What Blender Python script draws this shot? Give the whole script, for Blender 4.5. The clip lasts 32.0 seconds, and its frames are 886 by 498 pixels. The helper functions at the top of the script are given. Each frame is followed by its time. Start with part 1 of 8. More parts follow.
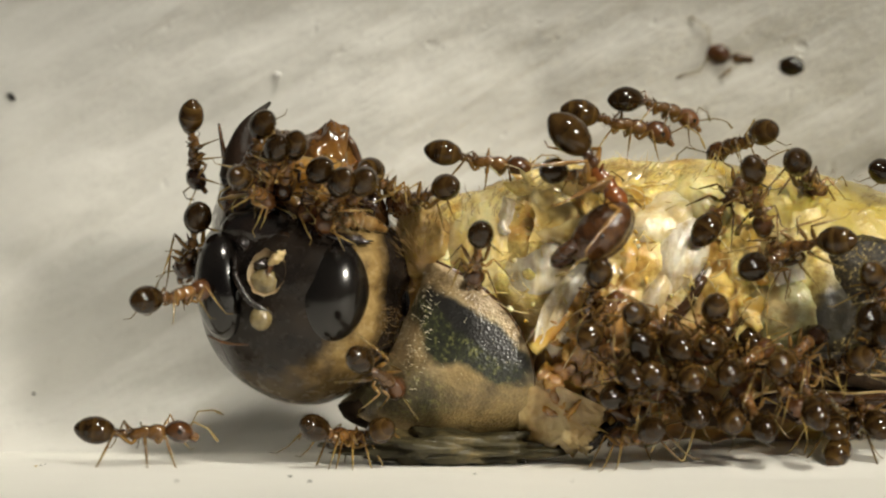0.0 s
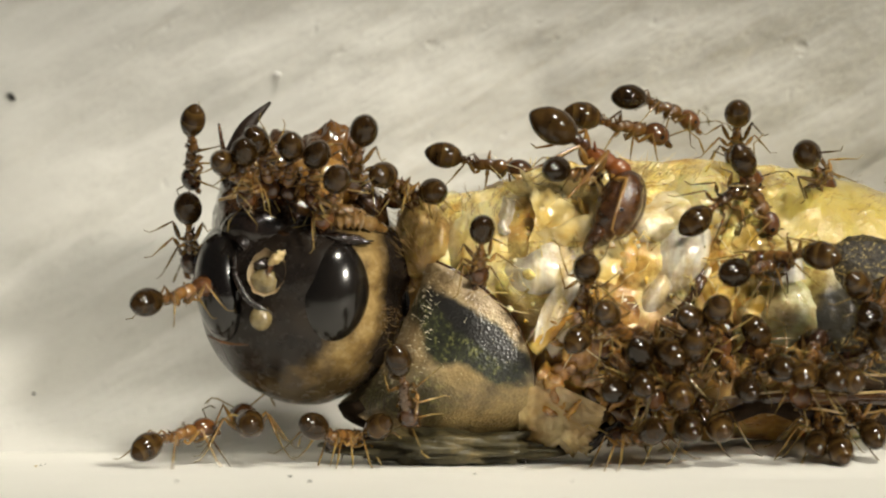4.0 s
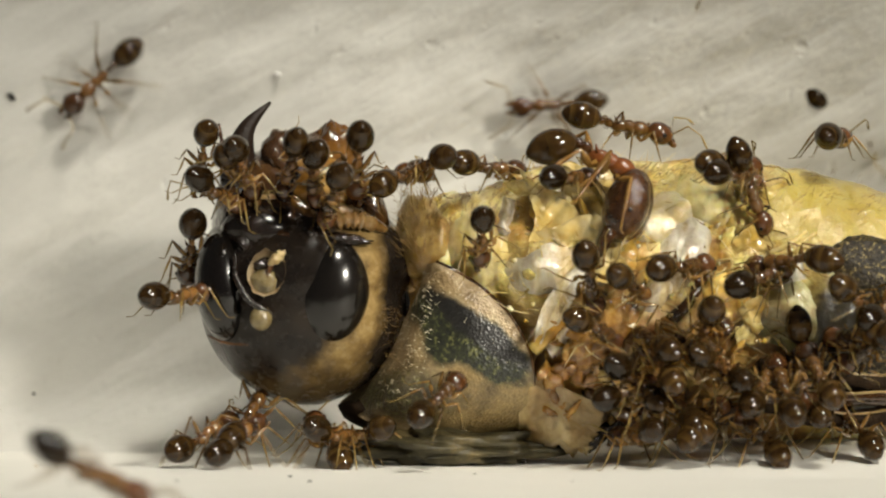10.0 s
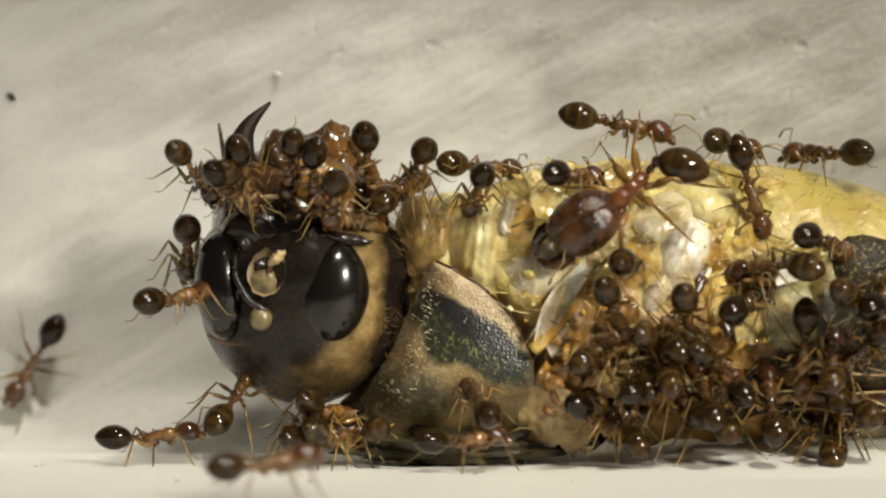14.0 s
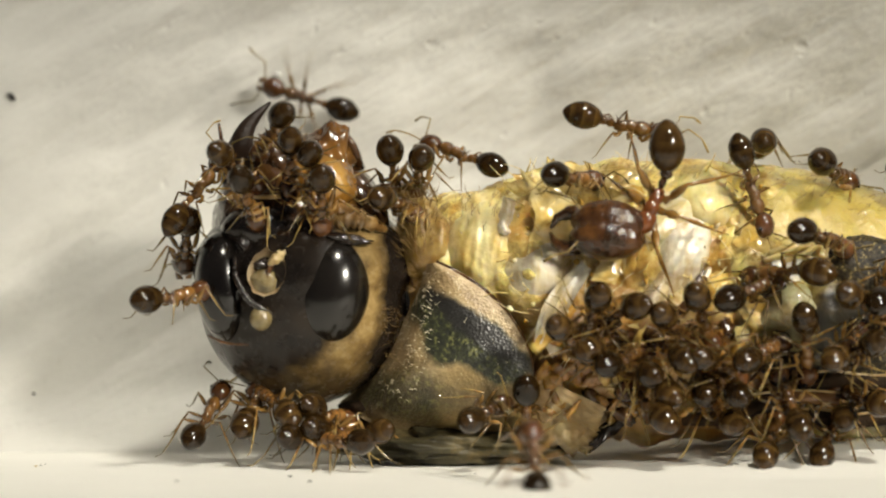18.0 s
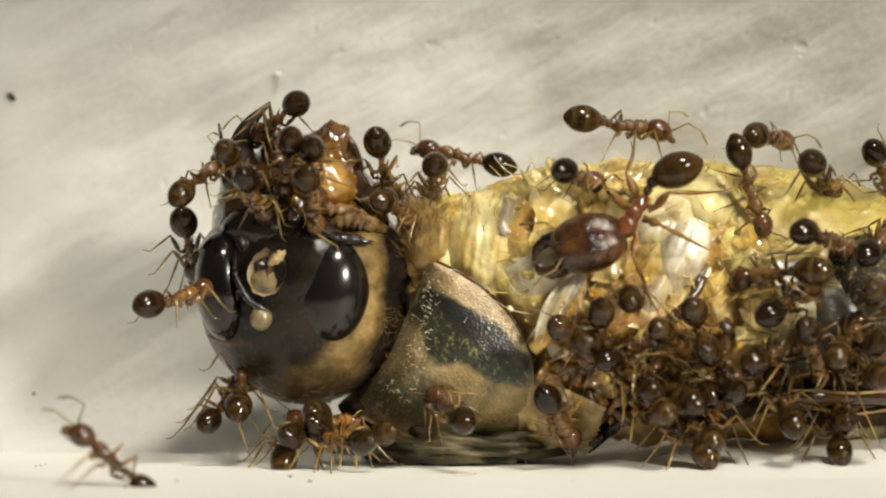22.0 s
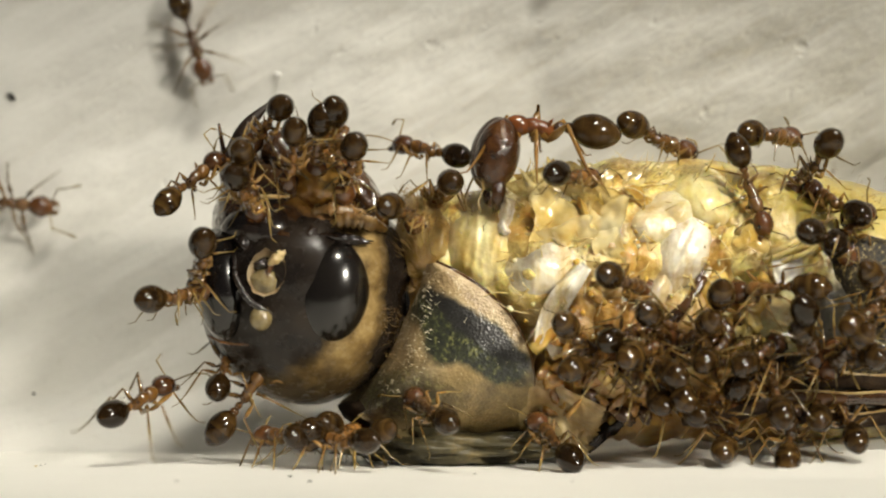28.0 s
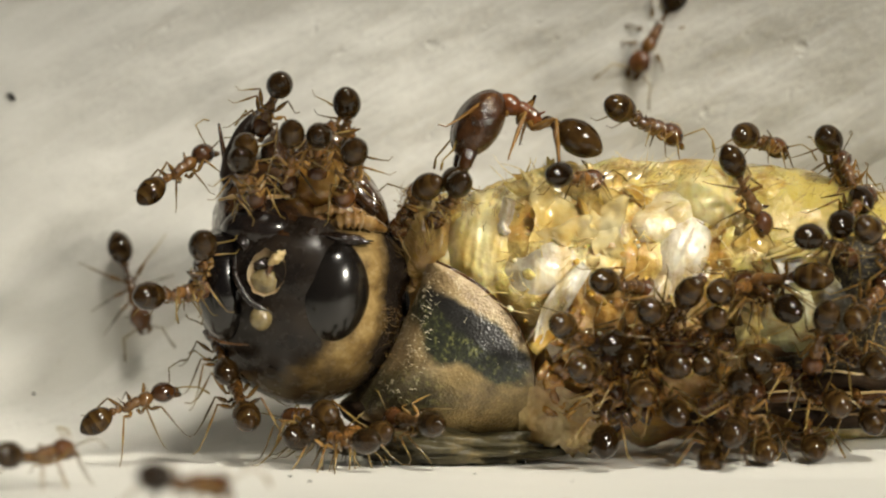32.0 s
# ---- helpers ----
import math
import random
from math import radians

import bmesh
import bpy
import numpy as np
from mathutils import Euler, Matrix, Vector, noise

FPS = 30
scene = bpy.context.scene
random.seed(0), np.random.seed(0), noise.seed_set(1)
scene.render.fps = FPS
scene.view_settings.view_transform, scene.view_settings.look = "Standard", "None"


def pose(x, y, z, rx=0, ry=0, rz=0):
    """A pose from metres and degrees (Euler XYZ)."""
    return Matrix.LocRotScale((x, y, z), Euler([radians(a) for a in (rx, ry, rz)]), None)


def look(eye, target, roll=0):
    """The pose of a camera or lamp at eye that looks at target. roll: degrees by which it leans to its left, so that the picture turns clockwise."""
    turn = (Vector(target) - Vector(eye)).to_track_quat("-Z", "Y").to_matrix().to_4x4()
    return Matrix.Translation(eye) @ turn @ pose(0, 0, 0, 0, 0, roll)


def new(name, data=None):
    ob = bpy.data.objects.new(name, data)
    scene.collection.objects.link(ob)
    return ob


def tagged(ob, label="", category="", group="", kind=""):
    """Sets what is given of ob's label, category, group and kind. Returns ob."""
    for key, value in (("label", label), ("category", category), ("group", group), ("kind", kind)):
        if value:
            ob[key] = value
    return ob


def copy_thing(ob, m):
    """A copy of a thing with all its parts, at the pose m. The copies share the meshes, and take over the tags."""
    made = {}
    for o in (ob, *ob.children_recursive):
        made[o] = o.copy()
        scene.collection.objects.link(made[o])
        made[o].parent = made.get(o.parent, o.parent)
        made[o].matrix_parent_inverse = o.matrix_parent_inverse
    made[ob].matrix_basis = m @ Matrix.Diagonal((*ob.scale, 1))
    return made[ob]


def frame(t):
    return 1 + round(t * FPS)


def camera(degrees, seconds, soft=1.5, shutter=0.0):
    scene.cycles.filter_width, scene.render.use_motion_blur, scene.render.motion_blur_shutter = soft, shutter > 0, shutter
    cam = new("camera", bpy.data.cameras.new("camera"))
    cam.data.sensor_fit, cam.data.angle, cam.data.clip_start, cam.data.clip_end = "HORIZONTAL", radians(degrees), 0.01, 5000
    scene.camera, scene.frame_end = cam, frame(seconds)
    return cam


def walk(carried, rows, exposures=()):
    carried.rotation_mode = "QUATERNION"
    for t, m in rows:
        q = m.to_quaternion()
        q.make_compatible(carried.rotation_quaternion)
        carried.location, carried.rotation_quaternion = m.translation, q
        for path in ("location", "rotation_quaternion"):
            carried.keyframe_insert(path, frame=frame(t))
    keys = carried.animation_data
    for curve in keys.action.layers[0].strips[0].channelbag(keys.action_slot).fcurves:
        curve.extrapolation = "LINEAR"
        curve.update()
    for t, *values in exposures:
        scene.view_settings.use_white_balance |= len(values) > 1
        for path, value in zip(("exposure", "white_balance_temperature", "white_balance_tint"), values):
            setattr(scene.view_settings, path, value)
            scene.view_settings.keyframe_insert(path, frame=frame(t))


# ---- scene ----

# ---- camera: stands still before a ledge, level, at macro distance ----
MM = 0.001
cam = camera(17.06, 32.0, soft=2.15, shutter=1.0)
cam.data.dof.use_dof = True
cam.data.dof.focus_distance = 58.6 * MM
cam.data.dof.aperture_fstop = 100.0
EYE = Vector((0, -60 * MM, 4.3 * MM))
STILL = look(EYE, (0, 0, 4.3 * MM))
walk(cam, [(0.0, STILL), (32.0, STILL)], exposures=[(0.0, -0.10), (3.0, 0.05), (6.0, 0.0), (9.0, -0.06), (13.0, -0.14), (19.0, 0.10), (23.0, 0.08), (28.0, 0.08), (32.0, -0.05)])

# ---- light: two small lamps on arms, a strong one above the camera and a weaker one low to the side; dim room ----
world = bpy.data.worlds.new("dim_room")
world.use_nodes = True
world.node_tree.nodes["Background"].inputs[0].default_value = (1.0, 0.96, 0.88, 1)
world.node_tree.nodes["Background"].inputs[1].default_value = 0.07
scene.world = world
for power, radius, cone, place, aim, label in (
        (3.25, 21.0, 10.4, (31, -73, 108), (2.9, -3.0, -3.2), "bright white lamp on an arm above the ledge"),
        (1.0, 11.0, 12.0, (74, -97, 48), (-2.0, 0.0, 0.4), "weaker white lamp low beside the ledge")):
    data = bpy.data.lights.new("arm_lamp", "SPOT")
    data.energy, data.color = power, (1.0, 0.94, 0.80)
    data.shadow_soft_size, data.spot_size, data.spot_blend = radius * MM, radians(cone), 1.0
    lamp = new("arm_lamp", data)
    lamp.matrix_world = look([c * MM for c in place], [c * MM for c in aim])
    tagged(lamp, label, "lamp")


# ---- materials ----
def nodes_of(name):
    m = bpy.data.materials.new(name)
    m.use_nodes = True
    nt = m.node_tree
    return m, nt, nt.nodes["Principled BSDF"]


def put(nt, kind, ins=None, **attrs):
    n = nt.nodes.new(kind)
    if "operation" in attrs:
        n.operation = attrs["operation"]
    if "data_type" in attrs:
        n.data_type, n.blend_type = attrs["data_type"], attrs["blend_type"]
    for k, v in (ins or {}).items():
        if isinstance(v, bpy.types.NodeSocket):
            nt.links.new(v, n.inputs[k])
        else:
            n.inputs[k].default_value = v
    return n


def spots(nt, scale, detail=4.0, rough=0.6, coord=None, stretch=None):
    """A noise in object space; scale counts per millimetre."""
    c = coord or put(nt, "ShaderNodeTexCoord").outputs["Object"]
    if stretch:
        c = put(nt, "ShaderNodeMapping", {"Vector": c, "Rotation": stretch[0]}).outputs[0]
        c = put(nt, "ShaderNodeMapping", {"Vector": c, "Scale": stretch[1]}).outputs[0]
    return put(nt, "ShaderNodeTexNoise", {"Vector": c, "Scale": scale * 1000, "Detail": detail, "Roughness": rough}).outputs[0]


def ramp(nt, fac, *stops):
    r = put(nt, "ShaderNodeValToRGB", {"Fac": fac})
    e = r.color_ramp.elements
    while len(e) < len(stops):
        e.new(0.5)
    for s, (p, c) in zip(e, stops):
        s.position, s.color = p, (*c, 1)
    return r.outputs[0]


def mix(nt, fac, a, b, how="MIX"):
    n = put(nt, "ShaderNodeMix", data_type="RGBA", blend_type=how)
    for i, v in ((0, fac), (6, a), (7, b)):
        if isinstance(v, bpy.types.NodeSocket):
            nt.links.new(v, n.inputs[i])
        else:
            n.inputs[i].default_value = v if i == 0 else (*v, 1)
    return n.outputs[2]


def sums(nt, how, a, b=0.5, c=0.5):
    n = put(nt, "ShaderNodeMath", operation=how)
    for i, v in enumerate((a, b, c)):
        if isinstance(v, bpy.types.NodeSocket):
            nt.links.new(v, n.inputs[i])
        else:
            n.inputs[i].default_value = v
    return n.outputs[0]


def relief(nt, bsdf, height, strength, mm):
    b = put(nt, "ShaderNodeBump", {"Height": height, "Strength": strength, "Distance": mm * MM})
    nt.links.new(b.outputs[0], bsdf.inputs["Normal"])
    nt.links.new(b.outputs[0], bsdf.inputs["Coat Normal"])


def surface(name, stops, scale, rough=0.4, rough_var=0.15, bump=0.3, bump_mm=0.02, bump_scale=None, coat=0.0, sub=0.0, spec=0.5, film=0.08, trans=0.0, hue=0.0, stain=0.0, grain=None, wet=0.0):
    """A cuticle or flesh: noise between colours, uneven gloss, fine relief."""
    m, nt, b = nodes_of(name)
    n = spots(nt, scale, stretch=grain)
    col = ramp(nt, n, *stops)
    if stain:
        brown = ramp(nt, spots(nt, 1.5, 7.0, 0.72), (0.45, (0, 0, 0)), (0.60, (stain, stain, stain)))
        col = mix(nt, brown, col, (0.26, 0.11, 0.014))
    if hue:
        rnd = put(nt, "ShaderNodeObjectInfo").outputs["Random"]
        v = sums(nt, "MULTIPLY_ADD", rnd, hue, 1 - hue / 2)
        col = put(nt, "ShaderNodeHueSaturation", {"Color": col, "Value": v}).outputs[0]
    nt.links.new(col, b.inputs["Base Color"])
    fine = spots(nt, bump_scale or scale * 6, 3.0)
    nt.links.new(sums(nt, "MULTIPLY_ADD", fine, rough_var * 2, rough - rough_var), b.inputs["Roughness"])
    relief(nt, b, fine, bump, bump_mm)
    b.inputs["Coat Weight"].default_value, b.inputs["Coat Roughness"].default_value = coat, film
    if wet:
        ripple = put(nt, "ShaderNodeBump", {"Height": spots(nt, 8, 4.0), "Strength": wet, "Distance": 0.08 * MM})
        nt.links.new(ripple.outputs[0], b.inputs["Coat Normal"])
    b.inputs["Specular IOR Level"].default_value = spec
    b.inputs["Transmission Weight"].default_value = trans
    b.inputs["IOR"].default_value = 1.5
    if sub:
        b.inputs["Subsurface Weight"].default_value = sub
        b.inputs["Subsurface Radius"].default_value = (0.8, 0.55, 0.16)
        b.inputs["Subsurface Scale"].default_value = 0.35 * MM
    return m


def hard(*c):
    return [(p, tuple(k)) for p, k in c]


# ants
def gaster_material(name, dark, brown, amber, per_mm):
    """Shiny dark plates with thin paler edges, ring by ring."""
    m, nt, b = nodes_of(name)
    obj = put(nt, "ShaderNodeTexCoord").outputs["Object"]
    x = put(nt, "ShaderNodeSeparateXYZ", {0: obj}).outputs[0]
    n = spots(nt, 2.5)
    col = ramp(nt, n, (0.3, dark), (0.7, brown))
    edge = sums(nt, "FRACT", sums(nt, "MULTIPLY_ADD", x, -per_mm * 1000, 0.35))
    edge = put(nt, "ShaderNodeMapRange", {"Value": edge, "From Min": 0.55, "From Max": 1.0}).outputs[0]
    rnd = put(nt, "ShaderNodeObjectInfo").outputs["Random"]
    col = mix(nt, sums(nt, "MULTIPLY", edge, sums(nt, "MULTIPLY", rnd, 0.24)), col, amber)
    col = put(nt, "ShaderNodeHueSaturation", {"Color": col, "Value": sums(nt, "MULTIPLY_ADD", rnd, 1.1, 0.5)}).outputs[0]
    nt.links.new(col, b.inputs["Base Color"])
    fine = spots(nt, 14, 3.0)
    nt.links.new(sums(nt, "MULTIPLY_ADD", fine, 0.06, 0.07), b.inputs["Roughness"])
    relief(nt, b, sums(nt, "MULTIPLY_ADD", edge, -0.35, fine), 0.15, 0.012)
    b.inputs["Specular IOR Level"].default_value = 0.36
    return m


GASTER = gaster_material("ant_gaster", (0.007, 0.0036, 0.0012), (0.046, 0.023, 0.006), (0.17, 0.10, 0.026), 4.2)
ANT_RED = surface("ant_amber", hard((0.3, (0.060, 0.025, 0.006)), (0.7, (0.25, 0.12, 0.030))), 3.0, 0.18, 0.08, 0.3, 0.014, 18, coat=0.6, hue=0.9, trans=0.25)
ANT_HEAD = surface("ant_head", hard((0.3, (0.030, 0.012, 0.004)), (0.7, (0.12, 0.046, 0.013))), 3.0, 0.15, 0.08, 0.15, 0.012, 20, coat=0.4, hue=0.8)
ANT_LEG = surface("ant_leg", hard((0.3, (0.20, 0.125, 0.036)), (0.7, (0.44, 0.32, 0.10))), 2.0, 0.19, 0.08, 0.15, 0.01, coat=0.5, hue=1.0, trans=0.35)
ANT_THIGH = surface("ant_thigh", hard((0.3, (0.10, 0.048, 0.011)), (0.7, (0.32, 0.18, 0.045))), 2.0, 0.18, 0.07, 0.15, 0.01, coat=0.6, hue=0.9, trans=0.3)
GIANT_LEG = surface("soldier_leg", hard((0.3, (0.17, 0.075, 0.015)), (0.7, (0.42, 0.23, 0.055))), 2.0, 0.2, 0.08, 0.15, 0.01, coat=0.5, trans=0.3)
ANT_EYE = surface("ant_eye", hard((0.3, (0.006, 0.005, 0.004)), (0.7, (0.015, 0.012, 0.01))), 5.0, 0.15, 0.05, 0.2, 0.005)
GIANT_RED = surface("soldier_red", hard((0.3, (0.016, 0.007, 0.002)), (0.55, (0.055, 0.021, 0.006)), (0.75, (0.13, 0.055, 0.014))), 2.2, 0.2, 0.08, 0.8, 0.07, 5.5, coat=0.35, film=0.14)
GIANT_CHEST = surface("soldier_chest", hard((0.3, (0.07, 0.020, 0.005)), (0.7, (0.24, 0.075, 0.018))), 2.0, 0.2, 0.1, 0.4, 0.03, 8, coat=0.4)
GIANT_DARK = gaster_material("soldier_gaster", (0.016, 0.008, 0.002), (0.070, 0.036, 0.010), (0.20, 0.12, 0.03), 3.0)


def painted(name, base, scale, streak, strength):
    """White gloss paint over uneven plaster, a little stained."""
    m, nt, b = nodes_of(name)
    n = spots(nt, 0.12, 5.0)
    col = ramp(nt, n, (0.3, tuple(c * 0.9 for c in base)), (0.75, base))
    dirt = spots(nt, 1.3, 6.0, 0.75)
    col = mix(nt, ramp(nt, dirt, (0.62, (0, 0, 0)), (0.78, (0.35, 0.35, 0.35))), col, (0.42, 0.37, 0.26))
    nt.links.new(col, b.inputs["Base Color"])
    b.inputs["Roughness"].default_value = 0.55
    brush = spots(nt, scale, 3.5, 0.5, None, streak)
    broad = spots(nt, scale * 0.4, 2.0, 0.5, None, streak)
    pits = ramp(nt, spots(nt, 1.9, 2.0), (0.68, (0, 0, 0)), (0.80, (1, 1, 1)))
    h = sums(nt, "MULTIPLY_ADD", broad, 1.2, brush)
    h = sums(nt, "MULTIPLY_ADD", pits, -0.14, h)
    relief(nt, b, sums(nt, "MULTIPLY_ADD", spots(nt, 6.0, 3.0), 0.06, h), strength, 0.3)
    return m


WALL = painted("wall_paint", (0.67, 0.66, 0.62), 1.15, ((0, 0.62, 0), (0.36, 1, 1.3)), 0.72)
LEDGE = painted("ledge_paint", (0.88, 0.865, 0.81), 0.6, ((0, 0, 0), (0.8, 0.8, 1)), 0.18)
SPECK = surface("soot", hard((0.3, (0.01, 0.01, 0.012)), (0.7, (0.04, 0.035, 0.03))), 4.0, 0.7)
CHALK = surface("chalk", hard((0.3, (0.8, 0.8, 0.78)), (0.7, (0.9, 0.9, 0.88))), 4.0, 0.7)

# the dead grasshopper
FLESH = surface("flesh", hard((0.27, (0.36, 0.17, 0.03)), (0.38, (0.74, 0.52, 0.12)), (0.52, (0.90, 0.76, 0.31)), (0.70, (0.95, 0.88, 0.60))), 0.85, 0.2, 0.09, 0.7, 0.09, 4.5, coat=1.0, sub=0.3, stain=0.85, wet=0.9)
YELLOW = surface("yellow_skin", hard((0.3, (0.52, 0.37, 0.09)), (0.5, (0.74, 0.60, 0.21)), (0.72, (0.87, 0.77, 0.42))), 1.0, 0.24, 0.1, 0.6, 0.07, 4, coat=0.7, sub=0.35, stain=0.6, wet=0.7)
CREAM = surface("cream_skin", hard((0.3, (0.56, 0.40, 0.12)), (0.5, (0.82, 0.67, 0.29)), (0.75, (0.92, 0.83, 0.52))), 0.9, 0.22, 0.1, 0.6, 0.06, 4, coat=0.8, sub=0.3, stain=0.55, wet=0.7)
PEARL = surface("pearly_skin", hard((0.3, (0.34, 0.19, 0.05)), (0.46, (0.70, 0.57, 0.28)), (0.66, (0.86, 0.80, 0.58))), 0.9, 0.16, 0.06, 0.6, 0.06, 4.6, coat=0.9, sub=0.3, stain=0.3, wet=0.7)
FAN = surface("fan_skin", hard((0.28, (0.50, 0.34, 0.09)), (0.42, (0.72, 0.58, 0.22)), (0.58, (0.82, 0.72, 0.36)), (0.75, (0.90, 0.84, 0.54))), 1.0, 0.24, 0.09, 0.5, 0.04, 5, coat=0.7, sub=0.4, stain=0.3, wet=0.5, grain=((0, 0, 0), (2.2, 1, 0.4)))
FAN_BROWN = surface("brownish_fan_skin", hard((0.3, (0.15, 0.085, 0.024)), (0.5, (0.34, 0.23, 0.075)), (0.72, (0.58, 0.45, 0.19))), 1.1, 0.3, 0.1, 0.5, 0.04, 6, coat=0.4, sub=0.4, stain=0.4)
SATIN = surface("satin_skin", hard((0.26, (0.48, 0.32, 0.12)), (0.40, (0.66, 0.54, 0.31)), (0.52, (0.80, 0.75, 0.60)), (0.75, (0.90, 0.88, 0.81))), 0.9, 0.26, 0.08, 0.6, 0.05, 3.5, coat=1.0, spec=0.9, film=0.26, sub=0.15, stain=0.4, wet=0.6, grain=((0, 0, 0), (2.5, 1, 0.5)))
AMBER = surface("amber_skin", hard((0.3, (0.32, 0.16, 0.025)), (0.5, (0.58, 0.37, 0.08)), (0.7, (0.80, 0.62, 0.23))), 1.2, 0.16, 0.08, 0.6, 0.08, 4, coat=1.0, sub=0.4, hue=0.4, stain=0.4, wet=0.7)
BROWN = surface("brown_cuticle", hard((0.3, (0.022, 0.010, 0.004)), (0.6, (0.085, 0.036, 0.010)), (0.8, (0.20, 0.09, 0.022))), 0.9, 0.2, 0.08, 0.4, 0.03, 5, coat=0.8)
LABRUM = surface("labrum_cuticle", hard((0.3, (0.020, 0.008, 0.002)), (0.55, (0.075, 0.031, 0.007)), (0.75, (0.19, 0.09, 0.020))), 0.9, 0.13, 0.05, 0.25, 0.03, 6, coat=0.8, stain=0.5)
BLACK = surface("black_horn", hard((0.3, (0.006, 0.0045, 0.004)), (0.7, (0.022, 0.013, 0.009))), 1.5, 0.22, 0.08, 0.4, 0.03, 6, coat=0.3)
GUM = surface("wet_brown_ridge", hard((0.3, (0.09, 0.045, 0.013)), (0.52, (0.22, 0.13, 0.045)), (0.74, (0.42, 0.29, 0.13))), 2.2, 0.16, 0.06, 0.6, 0.05, 5, coat=1.0, film=0.06, stain=0.3)
HORN = surface("matt_horn", hard((0.3, (0.006, 0.004, 0.003)), (0.7, (0.026, 0.014, 0.008))), 2.5, 0.42, 0.12, 0.7, 0.05, 6, spec=0.25)
EYE_BLACK = surface("eye_cuticle", hard((0.3, (0.003, 0.002, 0.002)), (0.7, (0.010, 0.008, 0.006))), 0.8, 0.20, 0.03, 0.03, 0.004, 20, coat=0.8, film=0.17, spec=0.2)
PALE = surface("pale_ocellus", hard((0.3, (0.10, 0.075, 0.03)), (0.7, (0.27, 0.21, 0.10))), 3.0, 0.25, 0.08, 0.3, 0.03, coat=0.6, sub=0.2)
STUMP = surface("torn_stump", hard((0.3, (0.10, 0.06, 0.025)), (0.5, (0.24, 0.17, 0.09)), (0.72, (0.46, 0.39, 0.27))), 2.2, 0.3, 0.1, 0.7, 0.04, 7, coat=0.5)
HAIR = surface("hair", hard((0.3, (0.10, 0.05, 0.014)), (0.7, (0.36, 0.23, 0.08))), 2.0, 0.4)
PALE_HAIR = surface("pale_hair", hard((0.3, (0.55, 0.46, 0.28)), (0.7, (0.85, 0.78, 0.58))), 2.0, 0.3)
TAN = surface("torn_skin", hard((0.3, (0.22, 0.13, 0.045)), (0.5, (0.44, 0.31, 0.13)), (0.72, (0.64, 0.51, 0.29))), 1.2, 0.36, 0.1, 0.7, 0.04, 6, coat=0.3, sub=0.2, stain=0.35)
SCALY = surface("dark_wing", hard((0.42, (0.012, 0.009, 0.006)), (0.57, (0.045, 0.033, 0.014)), (0.68, (0.30, 0.23, 0.09))), 13.0, 0.4, 0.1, 0.8, 0.05, 9, spec=0.25)
OLIVE = surface("dark_olive_skin", hard((0.3, (0.018, 0.016, 0.009)), (0.55, (0.060, 0.050, 0.024)), (0.75, (0.16, 0.12, 0.05))), 1.6, 0.4, 0.1, 0.8, 0.05, 5, spec=0.3)
MIRE = surface("brown_wet_flesh", hard((0.3, (0.065, 0.026, 0.006)), (0.46, (0.23, 0.105, 0.020)), (0.60, (0.50, 0.28, 0.065)), (0.76, (0.76, 0.56, 0.22))), 1.9, 0.14, 0.06, 0.8, 0.09, 5, coat=1.0, sub=0.25, stain=0.5, wet=0.8)
DULL = surface("dull_dark", hard((0.3, (0.010, 0.006, 0.004)), (0.7, (0.04, 0.024, 0.012))), 2.0, 0.75, 0.1, 0.8, 0.06, spec=0.12)
MEMBRANE = surface("membrane", hard((0.3, (0.74, 0.48, 0.09)), (0.5, (0.90, 0.71, 0.28)), (0.7, (0.95, 0.84, 0.50))), 1.2, 0.13, 0.05, 0.4, 0.05, 3, coat=0.8, trans=0.35)
GREENISH = surface("pale_tissue", hard((0.3, (0.20, 0.16, 0.06)), (0.5, (0.40, 0.37, 0.17)), (0.72, (0.62, 0.60, 0.36))), 1.4, 0.3, 0.12, 0.7, 0.06, 5, coat=0.5, sub=0.3, stain=0.5)

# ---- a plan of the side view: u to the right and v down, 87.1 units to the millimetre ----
UNIT = 18.0 / 1568


def at(u, v, y=0.0):
    return Vector(((u - 784) * UNIT * MM, y * MM, (4.3 - (v - 441) * UNIT) * MM))


def place_mask(nt, u, v, ru, rv, soft=0.25, wobble=0.12, turn=0.0):
    """1 inside an ellipse of the plan, fading to 0 over its uneven rim."""
    c = put(nt, "ShaderNodeTexCoord").outputs["Object"]
    p = at(u, v)
    m = put(nt, "ShaderNodeMapping", {"Vector": c, "Location": -p}).outputs[0]
    m = put(nt, "ShaderNodeMapping", {"Vector": m, "Rotation": (0, radians(turn), 0)}).outputs[0]
    m = put(nt, "ShaderNodeMapping", {"Vector": m, "Scale": (1 / (ru * UNIT * MM), 0, 1 / (rv * UNIT * MM))}).outputs[0]
    d = put(nt, "ShaderNodeVectorMath", {0: m}, operation="LENGTH").outputs["Value"]
    n = spots(nt, 1.6, 5.0)
    d = sums(nt, "MULTIPLY_ADD", sums(nt, "SUBTRACT", n, 0.5), wobble * 4, d)
    return put(nt, "ShaderNodeMapRange", {"Value": d, "From Min": 1 - soft / 2, "From Max": 1 + soft / 2, "To Min": 1.0, "To Max": 0.0}).outputs[0]


